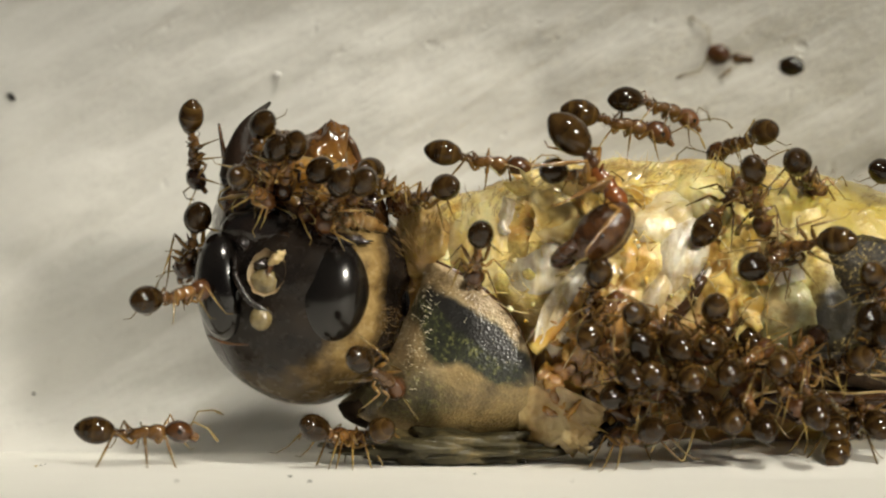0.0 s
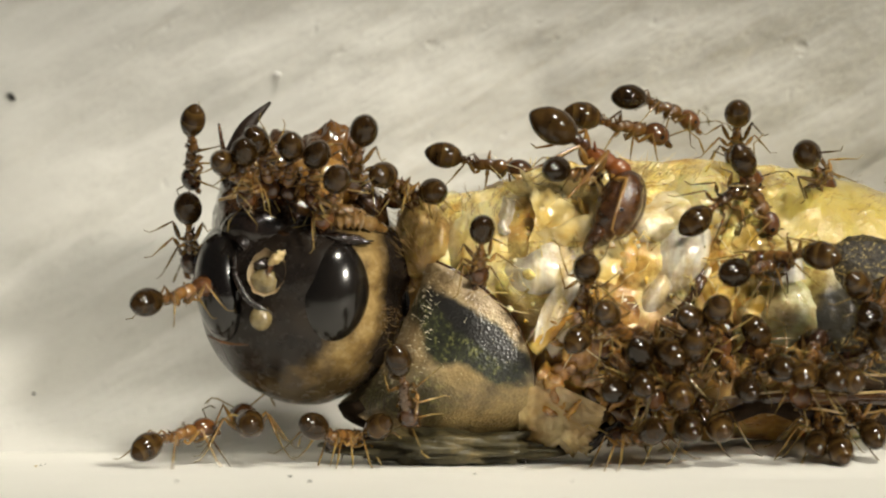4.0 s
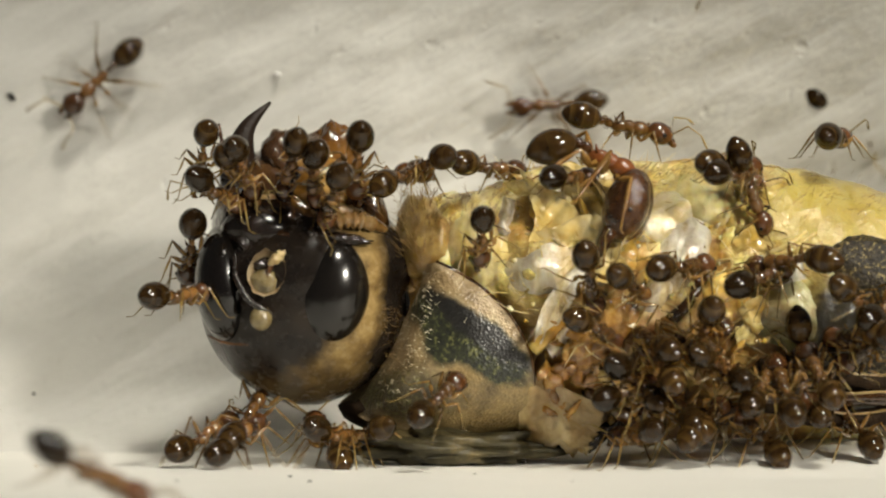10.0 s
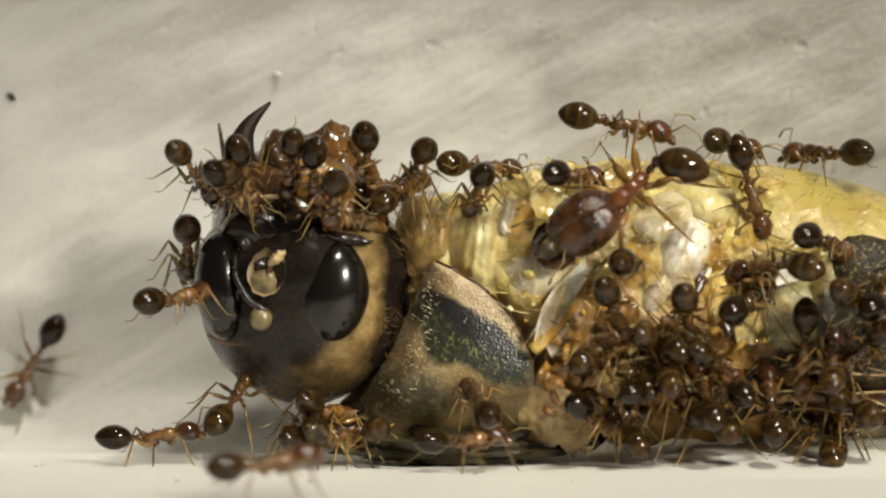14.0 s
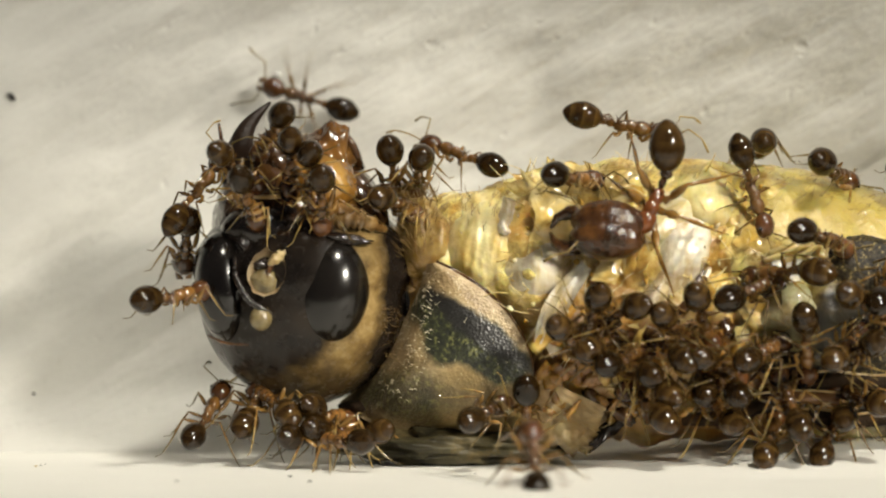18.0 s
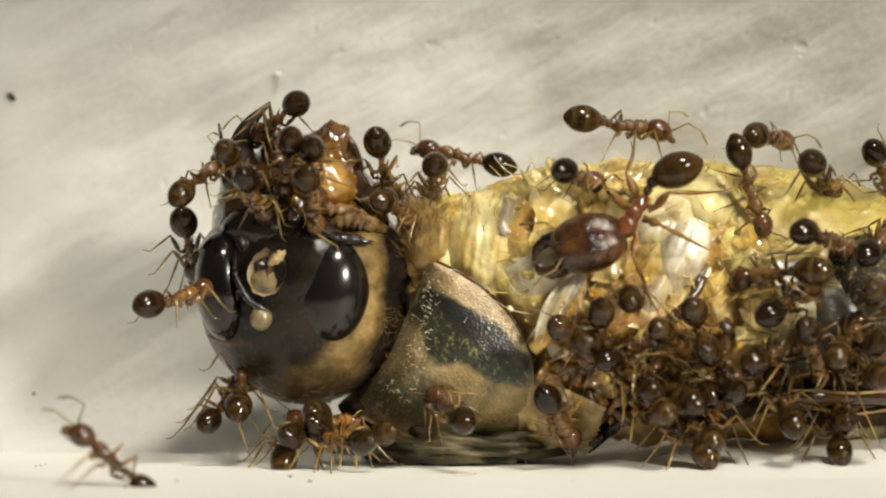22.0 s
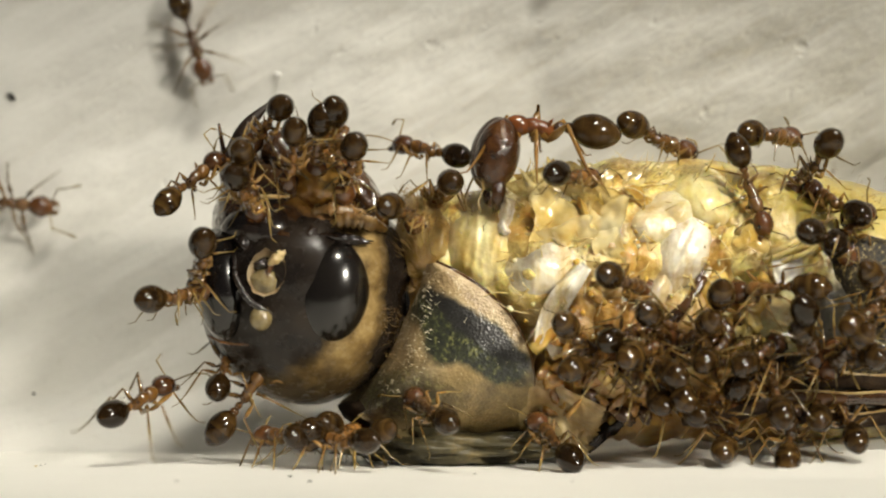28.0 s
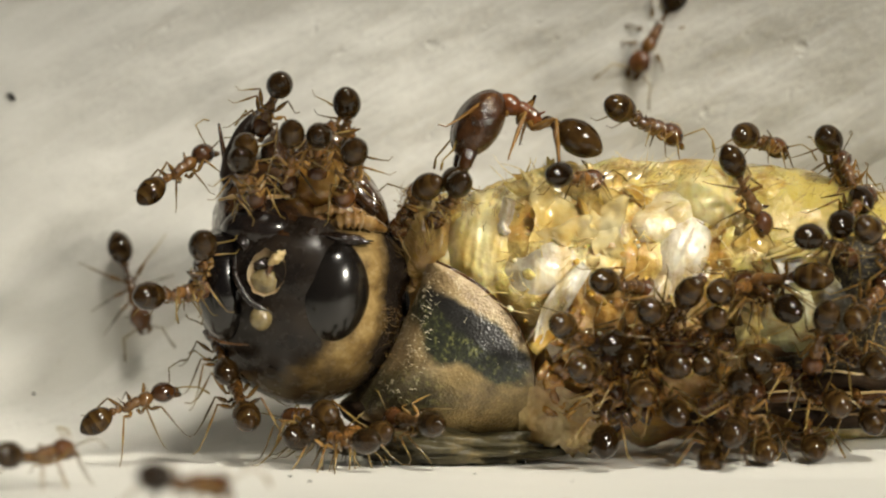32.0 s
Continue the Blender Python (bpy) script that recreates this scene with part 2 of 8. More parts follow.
def head_material():
    m, nt, b = nodes_of("head_cuticle")
    n = spots(nt, 1.1, 5.0)
    tan = ramp(nt, spots(nt, 0.9, 6.0, 0.7), (0.32, (0.065, 0.036, 0.012)), (0.5, (0.23, 0.15, 0.055)), (0.72, (0.42, 0.30, 0.13)))
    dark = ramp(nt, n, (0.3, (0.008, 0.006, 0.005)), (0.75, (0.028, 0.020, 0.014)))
    brown = ramp(nt, n, (0.3, (0.045, 0.018, 0.006)), (0.75, (0.14, 0.06, 0.018)))
    col = mix(nt, place_mask(nt, 560, 330, 190, 70, 0.4), tan, brown)
    col = mix(nt, place_mask(nt, 438, 492, 208, 172, 0.16, 0.10), col, dark)
    col = mix(nt, sums(nt, "SUBTRACT", 1.0, place_mask(nt, 515, 480, 166, 262, 0.12, 0.07)), col, dark)
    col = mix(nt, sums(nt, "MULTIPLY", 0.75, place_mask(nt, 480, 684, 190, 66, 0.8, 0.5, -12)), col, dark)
    nt.links.new(col, b.inputs["Base Color"])
    fine = spots(nt, 5.0, 4.0)
    nt.links.new(sums(nt, "MULTIPLY_ADD", fine, 0.2, 0.16), b.inputs["Roughness"])
    relief(nt, b, fine, 0.3, 0.03)
    b.inputs["Specular IOR Level"].default_value = 0.30
    return m


def mouth_material():
    """Wet cuticle of the mouth, dark brown to clear amber, with a pale ridge at its foot."""
    m, nt, b = nodes_of("mouth_cuticle")
    n = spots(nt, 1.3, 5.0)
    brown = ramp(nt, n, (0.3, (0.016, 0.007, 0.003)), (0.6, (0.055, 0.024, 0.007)), (0.8, (0.13, 0.06, 0.016)))
    amber = ramp(nt, n, (0.3, (0.16, 0.066, 0.010)), (0.5, (0.38, 0.18, 0.028)), (0.7, (0.58, 0.36, 0.09)))
    ridge = ramp(nt, n, (0.3, (0.07, 0.03, 0.010)), (0.6, (0.26, 0.14, 0.055)))
    col = mix(nt, sums(nt, "MULTIPLY", 0.75, place_mask(nt, 576, 326, 66, 48, 0.6, 0.3, -10)), brown, amber)
    col = mix(nt, place_mask(nt, 640, 384, 82, 20, 0.5, 0.2, 4), col, ridge)
    nt.links.new(col, b.inputs["Base Color"])
    fine = spots(nt, 5.0, 4.0)
    nt.links.new(sums(nt, "MULTIPLY_ADD", fine, 0.16, 0.08), b.inputs["Roughness"])
    relief(nt, b, sums(nt, "MULTIPLY_ADD", fine, 0.25, spots(nt, 2.6, 3.0)), 0.55, 0.10)
    b.inputs["Coat Weight"].default_value = 0.7
    return m


def pronotum_material():
    m, nt, b = nodes_of("pronotum_cuticle")
    n = spots(nt, 2.0, 6.0, 0.7)
    tan = ramp(nt, n, (0.3, (0.15, 0.095, 0.04)), (0.5, (0.32, 0.225, 0.11)), (0.7, (0.50, 0.39, 0.22)))
    # brown tone of the lower plate, made darker for its downward-facing shade
    shaded_rust = ramp(nt, n, (0.3, (0.13, 0.082, 0.028)), (0.7, (0.40, 0.29, 0.12)))
    pits = put(nt, "ShaderNodeTexVoronoi", {"Vector": put(nt, "ShaderNodeTexCoord").outputs["Object"], "Scale": 16000.0}).outputs["Distance"]
    green = ramp(nt, spots(nt, 9.0, 3.0), (0.35, (0.008, 0.010, 0.008)), (0.55, (0.026, 0.029, 0.012)), (0.72, (0.17, 0.17, 0.055)))
    col = mix(nt, place_mask(nt, 850, 730, 110, 105, 0.3), tan, shaded_rust)
    # brown stains low down, deepened to paint in the shade under the plate's bulge
    stain = ramp(nt, spots(nt, 0.9, 6.0, 0.72), (0.40, (0.75, 0.75, 0.75)), (0.56, (0, 0, 0)))
    col = mix(nt, sums(nt, "MULTIPLY", stain, place_mask(nt, 780, 720, 190, 90, 0.8, 0.2)), col, (0.07, 0.05, 0.022))
    col = mix(nt, sums(nt, "MULTIPLY", 0.8, place_mask(nt, 706, 694, 92, 50, 0.9, 0.3)), col, green)
    col = mix(nt, place_mask(nt, 832, 598, 122, 46, 0.22, 0.2, -34), col, green)
    col = mix(nt, place_mask(nt, 790, 590, 46, 52, 0.35, 0.25), col, green)
    col = mix(nt, place_mask(nt, 838, 574, 112, 20, 0.5, 0.35, -36), col, (0.010, 0.009, 0.008))
    nt.links.new(col, b.inputs["Base Color"])
    b.inputs["Roughness"].default_value = 0.45
    b.inputs["Coat Weight"].default_value, b.inputs["Coat Roughness"].default_value = 0.3, 0.2
    relief(nt, b, sums(nt, "ADD", pits, n), 0.6, 0.028)
    return m


def body_material():
    """Chewed flesh towards the head, a smooth yellow belly further back."""
    m, nt, b = nodes_of("carcass_flesh")
    n = spots(nt, 0.8, 6.0, 0.68)
    raw = ramp(nt, n, (0.28, (0.22, 0.10, 0.018)), (0.38, (0.60, 0.39, 0.075)), (0.50, (0.86, 0.72, 0.26)), (0.66, (0.94, 0.87, 0.54)))
    wet = ramp(nt, spots(nt, 1.5, 7.0, 0.72), (0.46, (0, 0, 0)), (0.60, (0.64, 0.64, 0.64)))
    raw = mix(nt, wet, raw, (0.26, 0.11, 0.014))
    belly = ramp(nt, n, (0.3, (0.38, 0.28, 0.045)), (0.6, (0.57, 0.45, 0.11)), (0.8, (0.68, 0.58, 0.24)))
    rot = ramp(nt, n, (0.28, (0.10, 0.042, 0.010)), (0.44, (0.30, 0.15, 0.035)), (0.68, (0.62, 0.42, 0.15)))
    honey = ramp(nt, n, (0.3, (0.20, 0.08, 0.012)), (0.5, (0.46, 0.24, 0.035)), (0.7, (0.74, 0.52, 0.13)))
    wing = ramp(nt, n, (0.35, (0.018, 0.016, 0.012)), (0.65, (0.06, 0.05, 0.03)), (0.8, (0.2, 0.16, 0.07)))
    col = mix(nt, place_mask(nt, 1500, 340, 240, 100, 0.4), raw, belly)
    col = mix(nt, place_mask(nt, 722, 480, 52, 150, 0.4), col, rot)
    for u, v, ru, rv in ((932, 392, 42, 34), (1104, 448, 40, 66), (1060, 530, 70, 46), (1020, 372, 46, 20), (1240, 480, 44, 60)):
        col = mix(nt, sums(nt, "MULTIPLY", 0.8, place_mask(nt, u, v, ru, rv, 0.7, 0.35)), col, honey)
    col = mix(nt, place_mask(nt, 1150, 670, 330, 150, 0.5, 0.2), col, rot)
    col = mix(nt, place_mask(nt, 1600, 600, 220, 165, 0.3, 0.1), col, wing)
    nt.links.new(col, b.inputs["Base Color"])
    fine = spots(nt, 4.0, 5.0, 0.6)
    nt.links.new(sums(nt, "MULTIPLY_ADD", fine, 0.3, 0.18), b.inputs["Roughness"])
    relief(nt, b, fine, 0.65, 0.10)
    b.inputs["Coat Weight"].default_value = 0.8
    b.inputs["Subsurface Weight"].default_value = 0.5
    b.inputs["Subsurface Radius"].default_value = (0.8, 0.55, 0.16)
    b.inputs["Subsurface Scale"].default_value = 0.35 * MM
    return m


HEAD_MAT, MOUTH_MAT, PRONOTUM_MAT, BODY_MAT = head_material(), mouth_material(), pronotum_material(), body_material()


# ---- mesh helpers (sizes in millimetres unless said) ----
def mesh_of(name, verts, faces, material):
    me = bpy.data.meshes.new(name)
    me.from_pydata([tuple(v) for v in verts], [], faces)
    me.polygons.foreach_set("use_smooth", [True] * len(me.polygons))
    me.materials.append(material)
    me.update()
    return me


def part(name, data, material, parent, label=""):
    verts, faces = data
    ob = new(name, mesh_of(name, verts, faces, material))
    ob.parent = parent
    if label:
        ob["label"] = label
    return ob


def sheet(nu, nv, f, wrap_u=False, wrap_v=False):
    """A grid of f(s, t), s and t from 0 to 1."""
    verts, faces = [], []
    for i in range(nu):
        for j in range(nv):
            verts.append(f(i / (nu if wrap_u else nu - 1), j / (nv if wrap_v else nv - 1)))
    for i in range(nu if wrap_u else nu - 1):
        for j in range(nv if wrap_v else nv - 1):
            i2, j2 = (i + 1) % nu, (j + 1) % nv
            faces.append((i * nv + j, i * nv + j2, i2 * nv + j2, i2 * nv + j))
    return verts, faces


def plate(nu, nv, f, thick, way=(0, 1, 0)):
    """A grid with thickness towards +y, or another way, and a closed rim."""
    v, fc = sheet(nu, nv, f)
    n = len(v)
    back = [p + Vector(way) * thick * MM for p in v]
    rim = [j for j in range(nv)] + [i * nv + nv - 1 for i in range(1, nu)]
    rim += [(nu - 1) * nv + j for j in range(nv - 2, -1, -1)] + [i * nv for i in range(nu - 2, 0, -1)]
    fb = [tuple(k + n for k in reversed(q)) for q in fc]
    fr = [(rim[k], rim[(k + 1) % len(rim)], rim[(k + 1) % len(rim)] + n, rim[k] + n) for k in range(len(rim))]
    return v + back, fc + fb + fr


def ball(nu, nv, f):
    """A closed round form: f takes a unit vector and gives the point."""
    verts = [f(Vector((0, 0, 1)))]
    for i in range(1, nv):
        a = math.pi * i / nv
        for j in range(nu):
            b = 2 * math.pi * j / nu
            verts.append(f(Vector((math.sin(a) * math.cos(b), math.sin(a) * math.sin(b), math.cos(a)))))
    verts.append(f(Vector((0, 0, -1))))
    faces = [(0, 1 + j, 1 + (j + 1) % nu) for j in range(nu)]
    for i in range(nv - 2):
        for j in range(nu):
            a, b = 1 + i * nu, 1 + (i + 1) * nu
            faces.append((a + j, b + j, b + (j + 1) % nu, a + (j + 1) % nu))
    last, a = len(verts) - 1, 1 + (nv - 2) * nu
    faces += [(last, a + (j + 1) % nu, a + j) for j in range(nu)]
    return verts, faces


def join(*datas):
    verts, faces = [], []
    for v, f in datas:
        n = len(verts)
        verts += v
        faces += [tuple(k + n for k in q) for q in f]
    return verts, faces


def lump(u, v, y, ru, rv, ry, turn=0.0, rough=0.0, size=0.6, nu=28, nv=18, taper=0.0, seed=0):
    """A rounded, uneven form placed on the plan; ru, rv in plan units, y and ry in mm, turn clockwise on the plan."""
    c, q = at(u, v, y), Matrix.Rotation(radians(turn), 3, "Y")
    off = Vector((seed * 3.1, seed * 1.7, seed * 0.9))

    def f(n):
        k = 1 + rough * (noise.noise(n * (1 / size) + off) + 0.5 * noise.noise(n * (2.3 / size) + off) + 0.35 * abs(noise.noise(n * (4.6 / size) - off)) + 0.2 * noise.noise(n * (9 / size) + off))
        w = 1 - taper * n.z
        return c + q @ Vector((n.x * ru * UNIT * k * w, n.y * ry * k * w, n.z * rv * UNIT * k)) * MM

    return ball(nu, nv, f)


def tube(points, radii, sides=6):
    """A closed tapering tube through points (metres), radii in metres."""
    verts, faces = [], []
    pts = [Vector(p) for p in points]
    ref = Vector((0.31, 0.87, 0.38)).normalized()
    for i, p in enumerate(pts):
        d = (pts[min(i + 1, len(pts) - 1)] - pts[max(i - 1, 0)]).normalized()
        a = d.cross(ref).normalized()
        b = d.cross(a)
        for k in range(sides):
            w = 2 * math.pi * k / sides
            verts.append(p + (a * math.cos(w) + b * math.sin(w)) * radii[i])
    for i in range(len(pts) - 1):
        for k in range(sides):
            k2 = (k + 1) % sides
            faces.append((i * sides + k, i * sides + k2, (i + 1) * sides + k2, (i + 1) * sides + k))
    n = (len(pts) - 1) * sides
    faces.append(tuple(range(sides - 1, -1, -1)))
    faces.append(tuple(n + k for k in range(sides)))
    return verts, faces


def bend(points, steps=6):
    """Points along a smooth curve through the given ones."""
    p = [Vector(q) for q in points]
    p = [2 * p[0] - p[1]] + p + [2 * p[-1] - p[-2]]
    out = []
    for i in range(1, len(p) - 2):
        for k in range(steps):
            t = k / steps
            out.append(0.5 * (2 * p[i] + (p[i + 1] - p[i - 1]) * t + (2 * p[i - 1] - 5 * p[i] + 4 * p[i + 1] - p[i + 2]) * t * t
                              + (3 * p[i] - p[i - 1] - 3 * p[i + 1] + p[i + 2]) * t ** 3))
    return out + [p[-2]]


def strand(points, r0, r1, sides=5, steps=4):
    c = bend(points, steps)
    n = len(c) - 1
    return tube(c, [(r0 + (r1 - r0) * i / n) * MM for i in range(n + 1)], sides)


# ---- the setting: a painted wall meeting a painted ledge ----
WALL_Y = 4.2


def ledge_rise(x, y=0.0):
    """The ledge swells a little towards the tail of the carcass."""
    k = min(1.0, max(0.0, (x - 1.0) / 8.0))
    return 0.54 * k * k * (3 - 2 * k) * min(1.0, max(0.0, (y + 4.5) / 4.0))


def wall_form(s, t):
    x = -26 + 52 * s
    z = 0.0 + 24 * t
    d = noise.noise(Vector((x * 0.23 - z * 0.34, x * 0.09 + z * 0.25, 3.0))) * 0.16
    a, b = x * 0.9 + z * 0.42, z * 0.9 - x * 0.42
    d += noise.noise(Vector((a * 0.3, b * 0.95, 8.0))) * 0.17
    d += noise.noise(Vector((a * 0.8, b * 2.2, 1.0))) * 0.085
    foot = max(0.0, 1 - z / 1.6)
    d -= 0.05 * max(0.0, x - 2) ** 0.7 * max(0.0, z - 2.5)
    return Vector((x, WALL_Y + d * min(1, z / 3 + 0.05) - 1.6 * (1 - math.sqrt(max(0.0, 1 - foot * foot))), z - 0.012 + ledge_rise(x) * max(0.0, 1 - z / 3))) * MM


def ledge_form(s, t):
    x, y = -26 + 52 * s, -16 + 20.6 * t
    d = noise.noise(Vector((x * 0.3, y * 0.5, 2.0))) * 0.012 + noise.noise(Vector((x * 1.2, y * 1.2, 4.0))) * 0.004
    return Vector((x, y, d - 0.015 + ledge_rise(x, y) - 3.0 * max(0.0, (-14.5 - y) / 1.5) ** 2)) * MM


def setting(name, data, material, label):
    ob = new(name, mesh_of(name, *data, material))
    return tagged(ob, label, "wall" if "wall" in name else "ledge", kind="structure")


setting("wall_north", plate(190, 110, wall_form, 6), WALL, "rough white painted wall with faint brush marks")
setting("ground", plate(150, 110, ledge_form, 6, (0, 0, -1)), LEDGE, "white painted ledge meeting the wall")


# ---- the dead grasshopper, on its back, eaten open ----
hopper = new("dead_grasshopper")
tagged(hopper, "dead grasshopper on its back, chewed open, swarming with ants", "insect")


def head_form(n):
    k = 1 + 0.02 * noise.noise(n * 3)
    x, y, z = n
    top = max(0.0, z)
    p = Vector((x * 2.15 * (1 + 0.50 * top * (1 - top)), y * 2.05 * (1 + 0.30 * top * (1 - top)), z * (2.25 if z < 0 else 2.15))) * k
    return at(540, 520) + p * MM


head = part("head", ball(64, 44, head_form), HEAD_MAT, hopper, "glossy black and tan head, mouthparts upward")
part("compound_eye", lump(592, 513, -1.56, 66, 92, 0.64, 6, nu=56, nv=40), EYE_BLACK, head, "large shiny black compound eye")
part("compound_eye", lump(404, 505, -1.22, 50, 95, 0.70, -4, nu=40, nv=28), EYE_BLACK, head, "dull black compound eye")


def ring(u, v, y, ru, rv, r, turn=0.0, a0=0.0, a1=360.0, uneven=0.1):
    """A rim of a socket: part of an uneven torus facing the front."""
    pts = []
    n = 30
    for i in range(n + 1):
        w = radians(a0 + (a1 - a0) * i / n)
        k = 1 + uneven * noise.noise(Vector((math.cos(w) * 2, math.sin(w) * 2, u)))
        p = Matrix.Rotation(radians(turn), 3, "Y") @ Vector((math.cos(w) * ru * UNIT * k, 0, math.sin(w) * rv * UNIT * k))
        pts.append(at(u, v, y) + p * MM)
    return tube(pts, [r * MM * (0.6 + 0.4 * math.sin(math.pi * i / n)) for i in range(n + 1)], 8)


def bumpy(points, r, seed, sides=9, steps=7):
    """A wet, knobbly ridge along a curve."""
    c = bend(points, steps)
    n = len(c) - 1
    return tube(c, [r * MM * (0.25 + 0.75 * math.sin(math.pi * (0.06 + 0.9 * i / n)) ** 0.6) * (1 + 0.55 * noise.noise(Vector((i * 0.55, seed, 2)))) for i in range(n + 1)], sides)


def cup_form(s, t):
    """The torn antenna socket: a shallow cup, its lip ragged towards the mouth."""
    w = 2 * math.pi * s
    tear = max(0.0, math.sin(w)) ** 2
    r = t * (1 + 0.12 * noise.noise(Vector((math.cos(w) * 2.2, math.sin(w) * 2.2, 4))) + 0.18 * tear * noise.noise(Vector((w * 2.5, 1, 3))))
    return at(483 + 33 * r * math.cos(w) + 4 * r * math.sin(w), 482 - 40 * r * math.sin(w), -1.86 - 0.24 * t * t - 0.08 * tear * t + 0.22 * (1 - t) ** 2 * max(0.0, math.sin(w) + 0.4))


socket = part("antenna_socket", plate(44, 14, cup_form, 0.05), STUMP, head, "pale torn cup of the lost antenna")
part("antenna_stump", lump(480, 496, -1.93, 26, 22, 0.22, -8, 0.2, 0.6), PALE, socket, "pale beige antenna stump")
# solid black lump in place of the shade inside the socket's hollow
part("antenna_hollow", lump(476, 466, -1.90, 19, 11, 0.2, -12, 0.3), BLACK, socket)
part("antenna_shred", lump(500, 456, -2.08, 17, 8, 0.10, -35, 0.5, 0.5), TAN, socket, "torn tan skin of the antenna")
part("antenna_shred", lump(487, 476, -2.06, 5, 17, 0.07, 14, 0.5, 0.5), BROWN, socket)
part("ocellus", lump(473, 560, -1.96, 20, 21, 0.22, rough=0.06), PALE, head, "pale yellow ocellus")
part("face_ridge", bumpy([at(427, 452, -1.86), at(428, 482, -1.94), at(440, 512, -2.0), at(456, 532, -2.04), at(478, 545, -2.06), at(492, 552, -1.95)], 0.075, 1, 9, 12), BLACK, head, "wet shiny black ridge")
part("face_ridge", bumpy([at(375, 590, -1.33), at(410, 603, -1.62), at(450, 606, -1.80)], 0.03, 2, 6), BROWN, head, "thin brown seam of the face")
part("eye_rim", lump(612, 423, -1.72, 46, 9, 0.16, 8, 0.4, 0.5), BLACK, head, "glossy black rim above the eye")
part("brow", lump(442, 432, -1.58, 15, 20, 0.2, 0, 0.25, 0.6), BLACK, head, "wet rough black knob")
part("brow", lump(560, 420, -1.66, 14, 18, 0.2, 0, 0.25, 0.6), BLACK, head, "wet rough black knob")
part("brow", bumpy([at(588, 400, -1.45), at(618, 392, -1.56), at(650, 394, -1.44), at(684, 408, -1.05)], 0.17, 3, 12, 10), GUM, head, "wet brown ridge above the eye")
part("brow", bumpy([at(556, 378, -1.42), at(590, 372, -1.56), at(626, 376, -1.46), at(656, 386, -1.2)], 0.13, 8, 12, 10), GUM, head, "wet brown ridge under the upper lip")
part("brow_plate", lump(470, 408, -1.20, 70, 44, 0.60, 0, 0.06), BLACK, head, "glossy black brow plate")
part("mouth_rim", bumpy([at(395, 356, -1.05), at(430, 349, -1.36), at(480, 351, -1.58), at(520, 350, -1.64)], 0.05, 7), TAN, head, "thin brown rim of the mouth")


def mouth_form(s, t):
    """The mouth, a blunt cone that leans back towards the upper lip."""
    w = 2 * math.pi * s
    v = 425 - 168 * t
    left, right = 374 + 12 * t + 40 * t ** 3, 700 - 92 * t + 4 * t * t
    close = max(0.02, 1 - t ** 7) ** 0.5
    knob = 1 + 0.10 * noise.noise(Vector((math.cos(w) * 2.4, math.sin(w) * 2.4, t * 3.2))) + 0.06 * noise.noise(Vector((math.cos(w) * 6, math.sin(w) * 6, t * 8))) + 0.03 * math.sin(t * 26) * max(0.0, math.cos(w))
    r = (right - left) / 2 * close
    return at((left + right) / 2 + math.cos(w) * r * (1 + (knob - 1) * 0.4), v + 10 * math.sin(w * 3) * t * (1 - t), -0.05 + math.sin(w) * (1.72 - 0.95 * t) * knob * close)


part("mouth_block", sheet(64, 40, mouth_form, wrap_u=True), MOUTH_MAT, head, "wet mouth, dark brown to clear amber")
part("clypeus", lump(576, 324, -1.06, 64, 46, 0.60, 12, 0.16, 0.6, 44, 30, 0.15), MOUTH_MAT, head, "glossy amber clypeus")
part("labrum", lump(580, 290, -0.66, 52, 70, 0.56, 12, 0.22, 0.5, 44, 32, taper=0.2), LABRUM, head, "amber brown upper lip")
part("cheek", lump(652, 352, -0.5, 26, 60, 0.6, -30, 0.2), BROWN, head, "dark red-brown cheek")
part("mandible", strand([at(428, 312, -0.6), at(430, 268, -0.75), at(444, 226, -0.8), at(482, 184, -0.7)], 0.42, 0.03, 14, 7), HORN, head, "pointed black mandible")
part("mandible", lump(502, 285, -0.5, 36, 52, 0.5, -8, 0.2), BROWN, head, "dark brown mandible")
part("maxilla", lump(424, 302, -0.4, 30, 46, 0.5, 12, 0.2), BROWN, head)
part("palp", strand([at(640, 300, -0.5), at(628, 262, -0.8), at(610, 236, -0.8)], 0.09, 0.06, 7), BROWN, head)
part("palp", strand([at(405, 300, -0.6), at(398, 255, -0.8), at(392, 222, -0.7)], 0.07, 0.03, 7), BROWN, head)


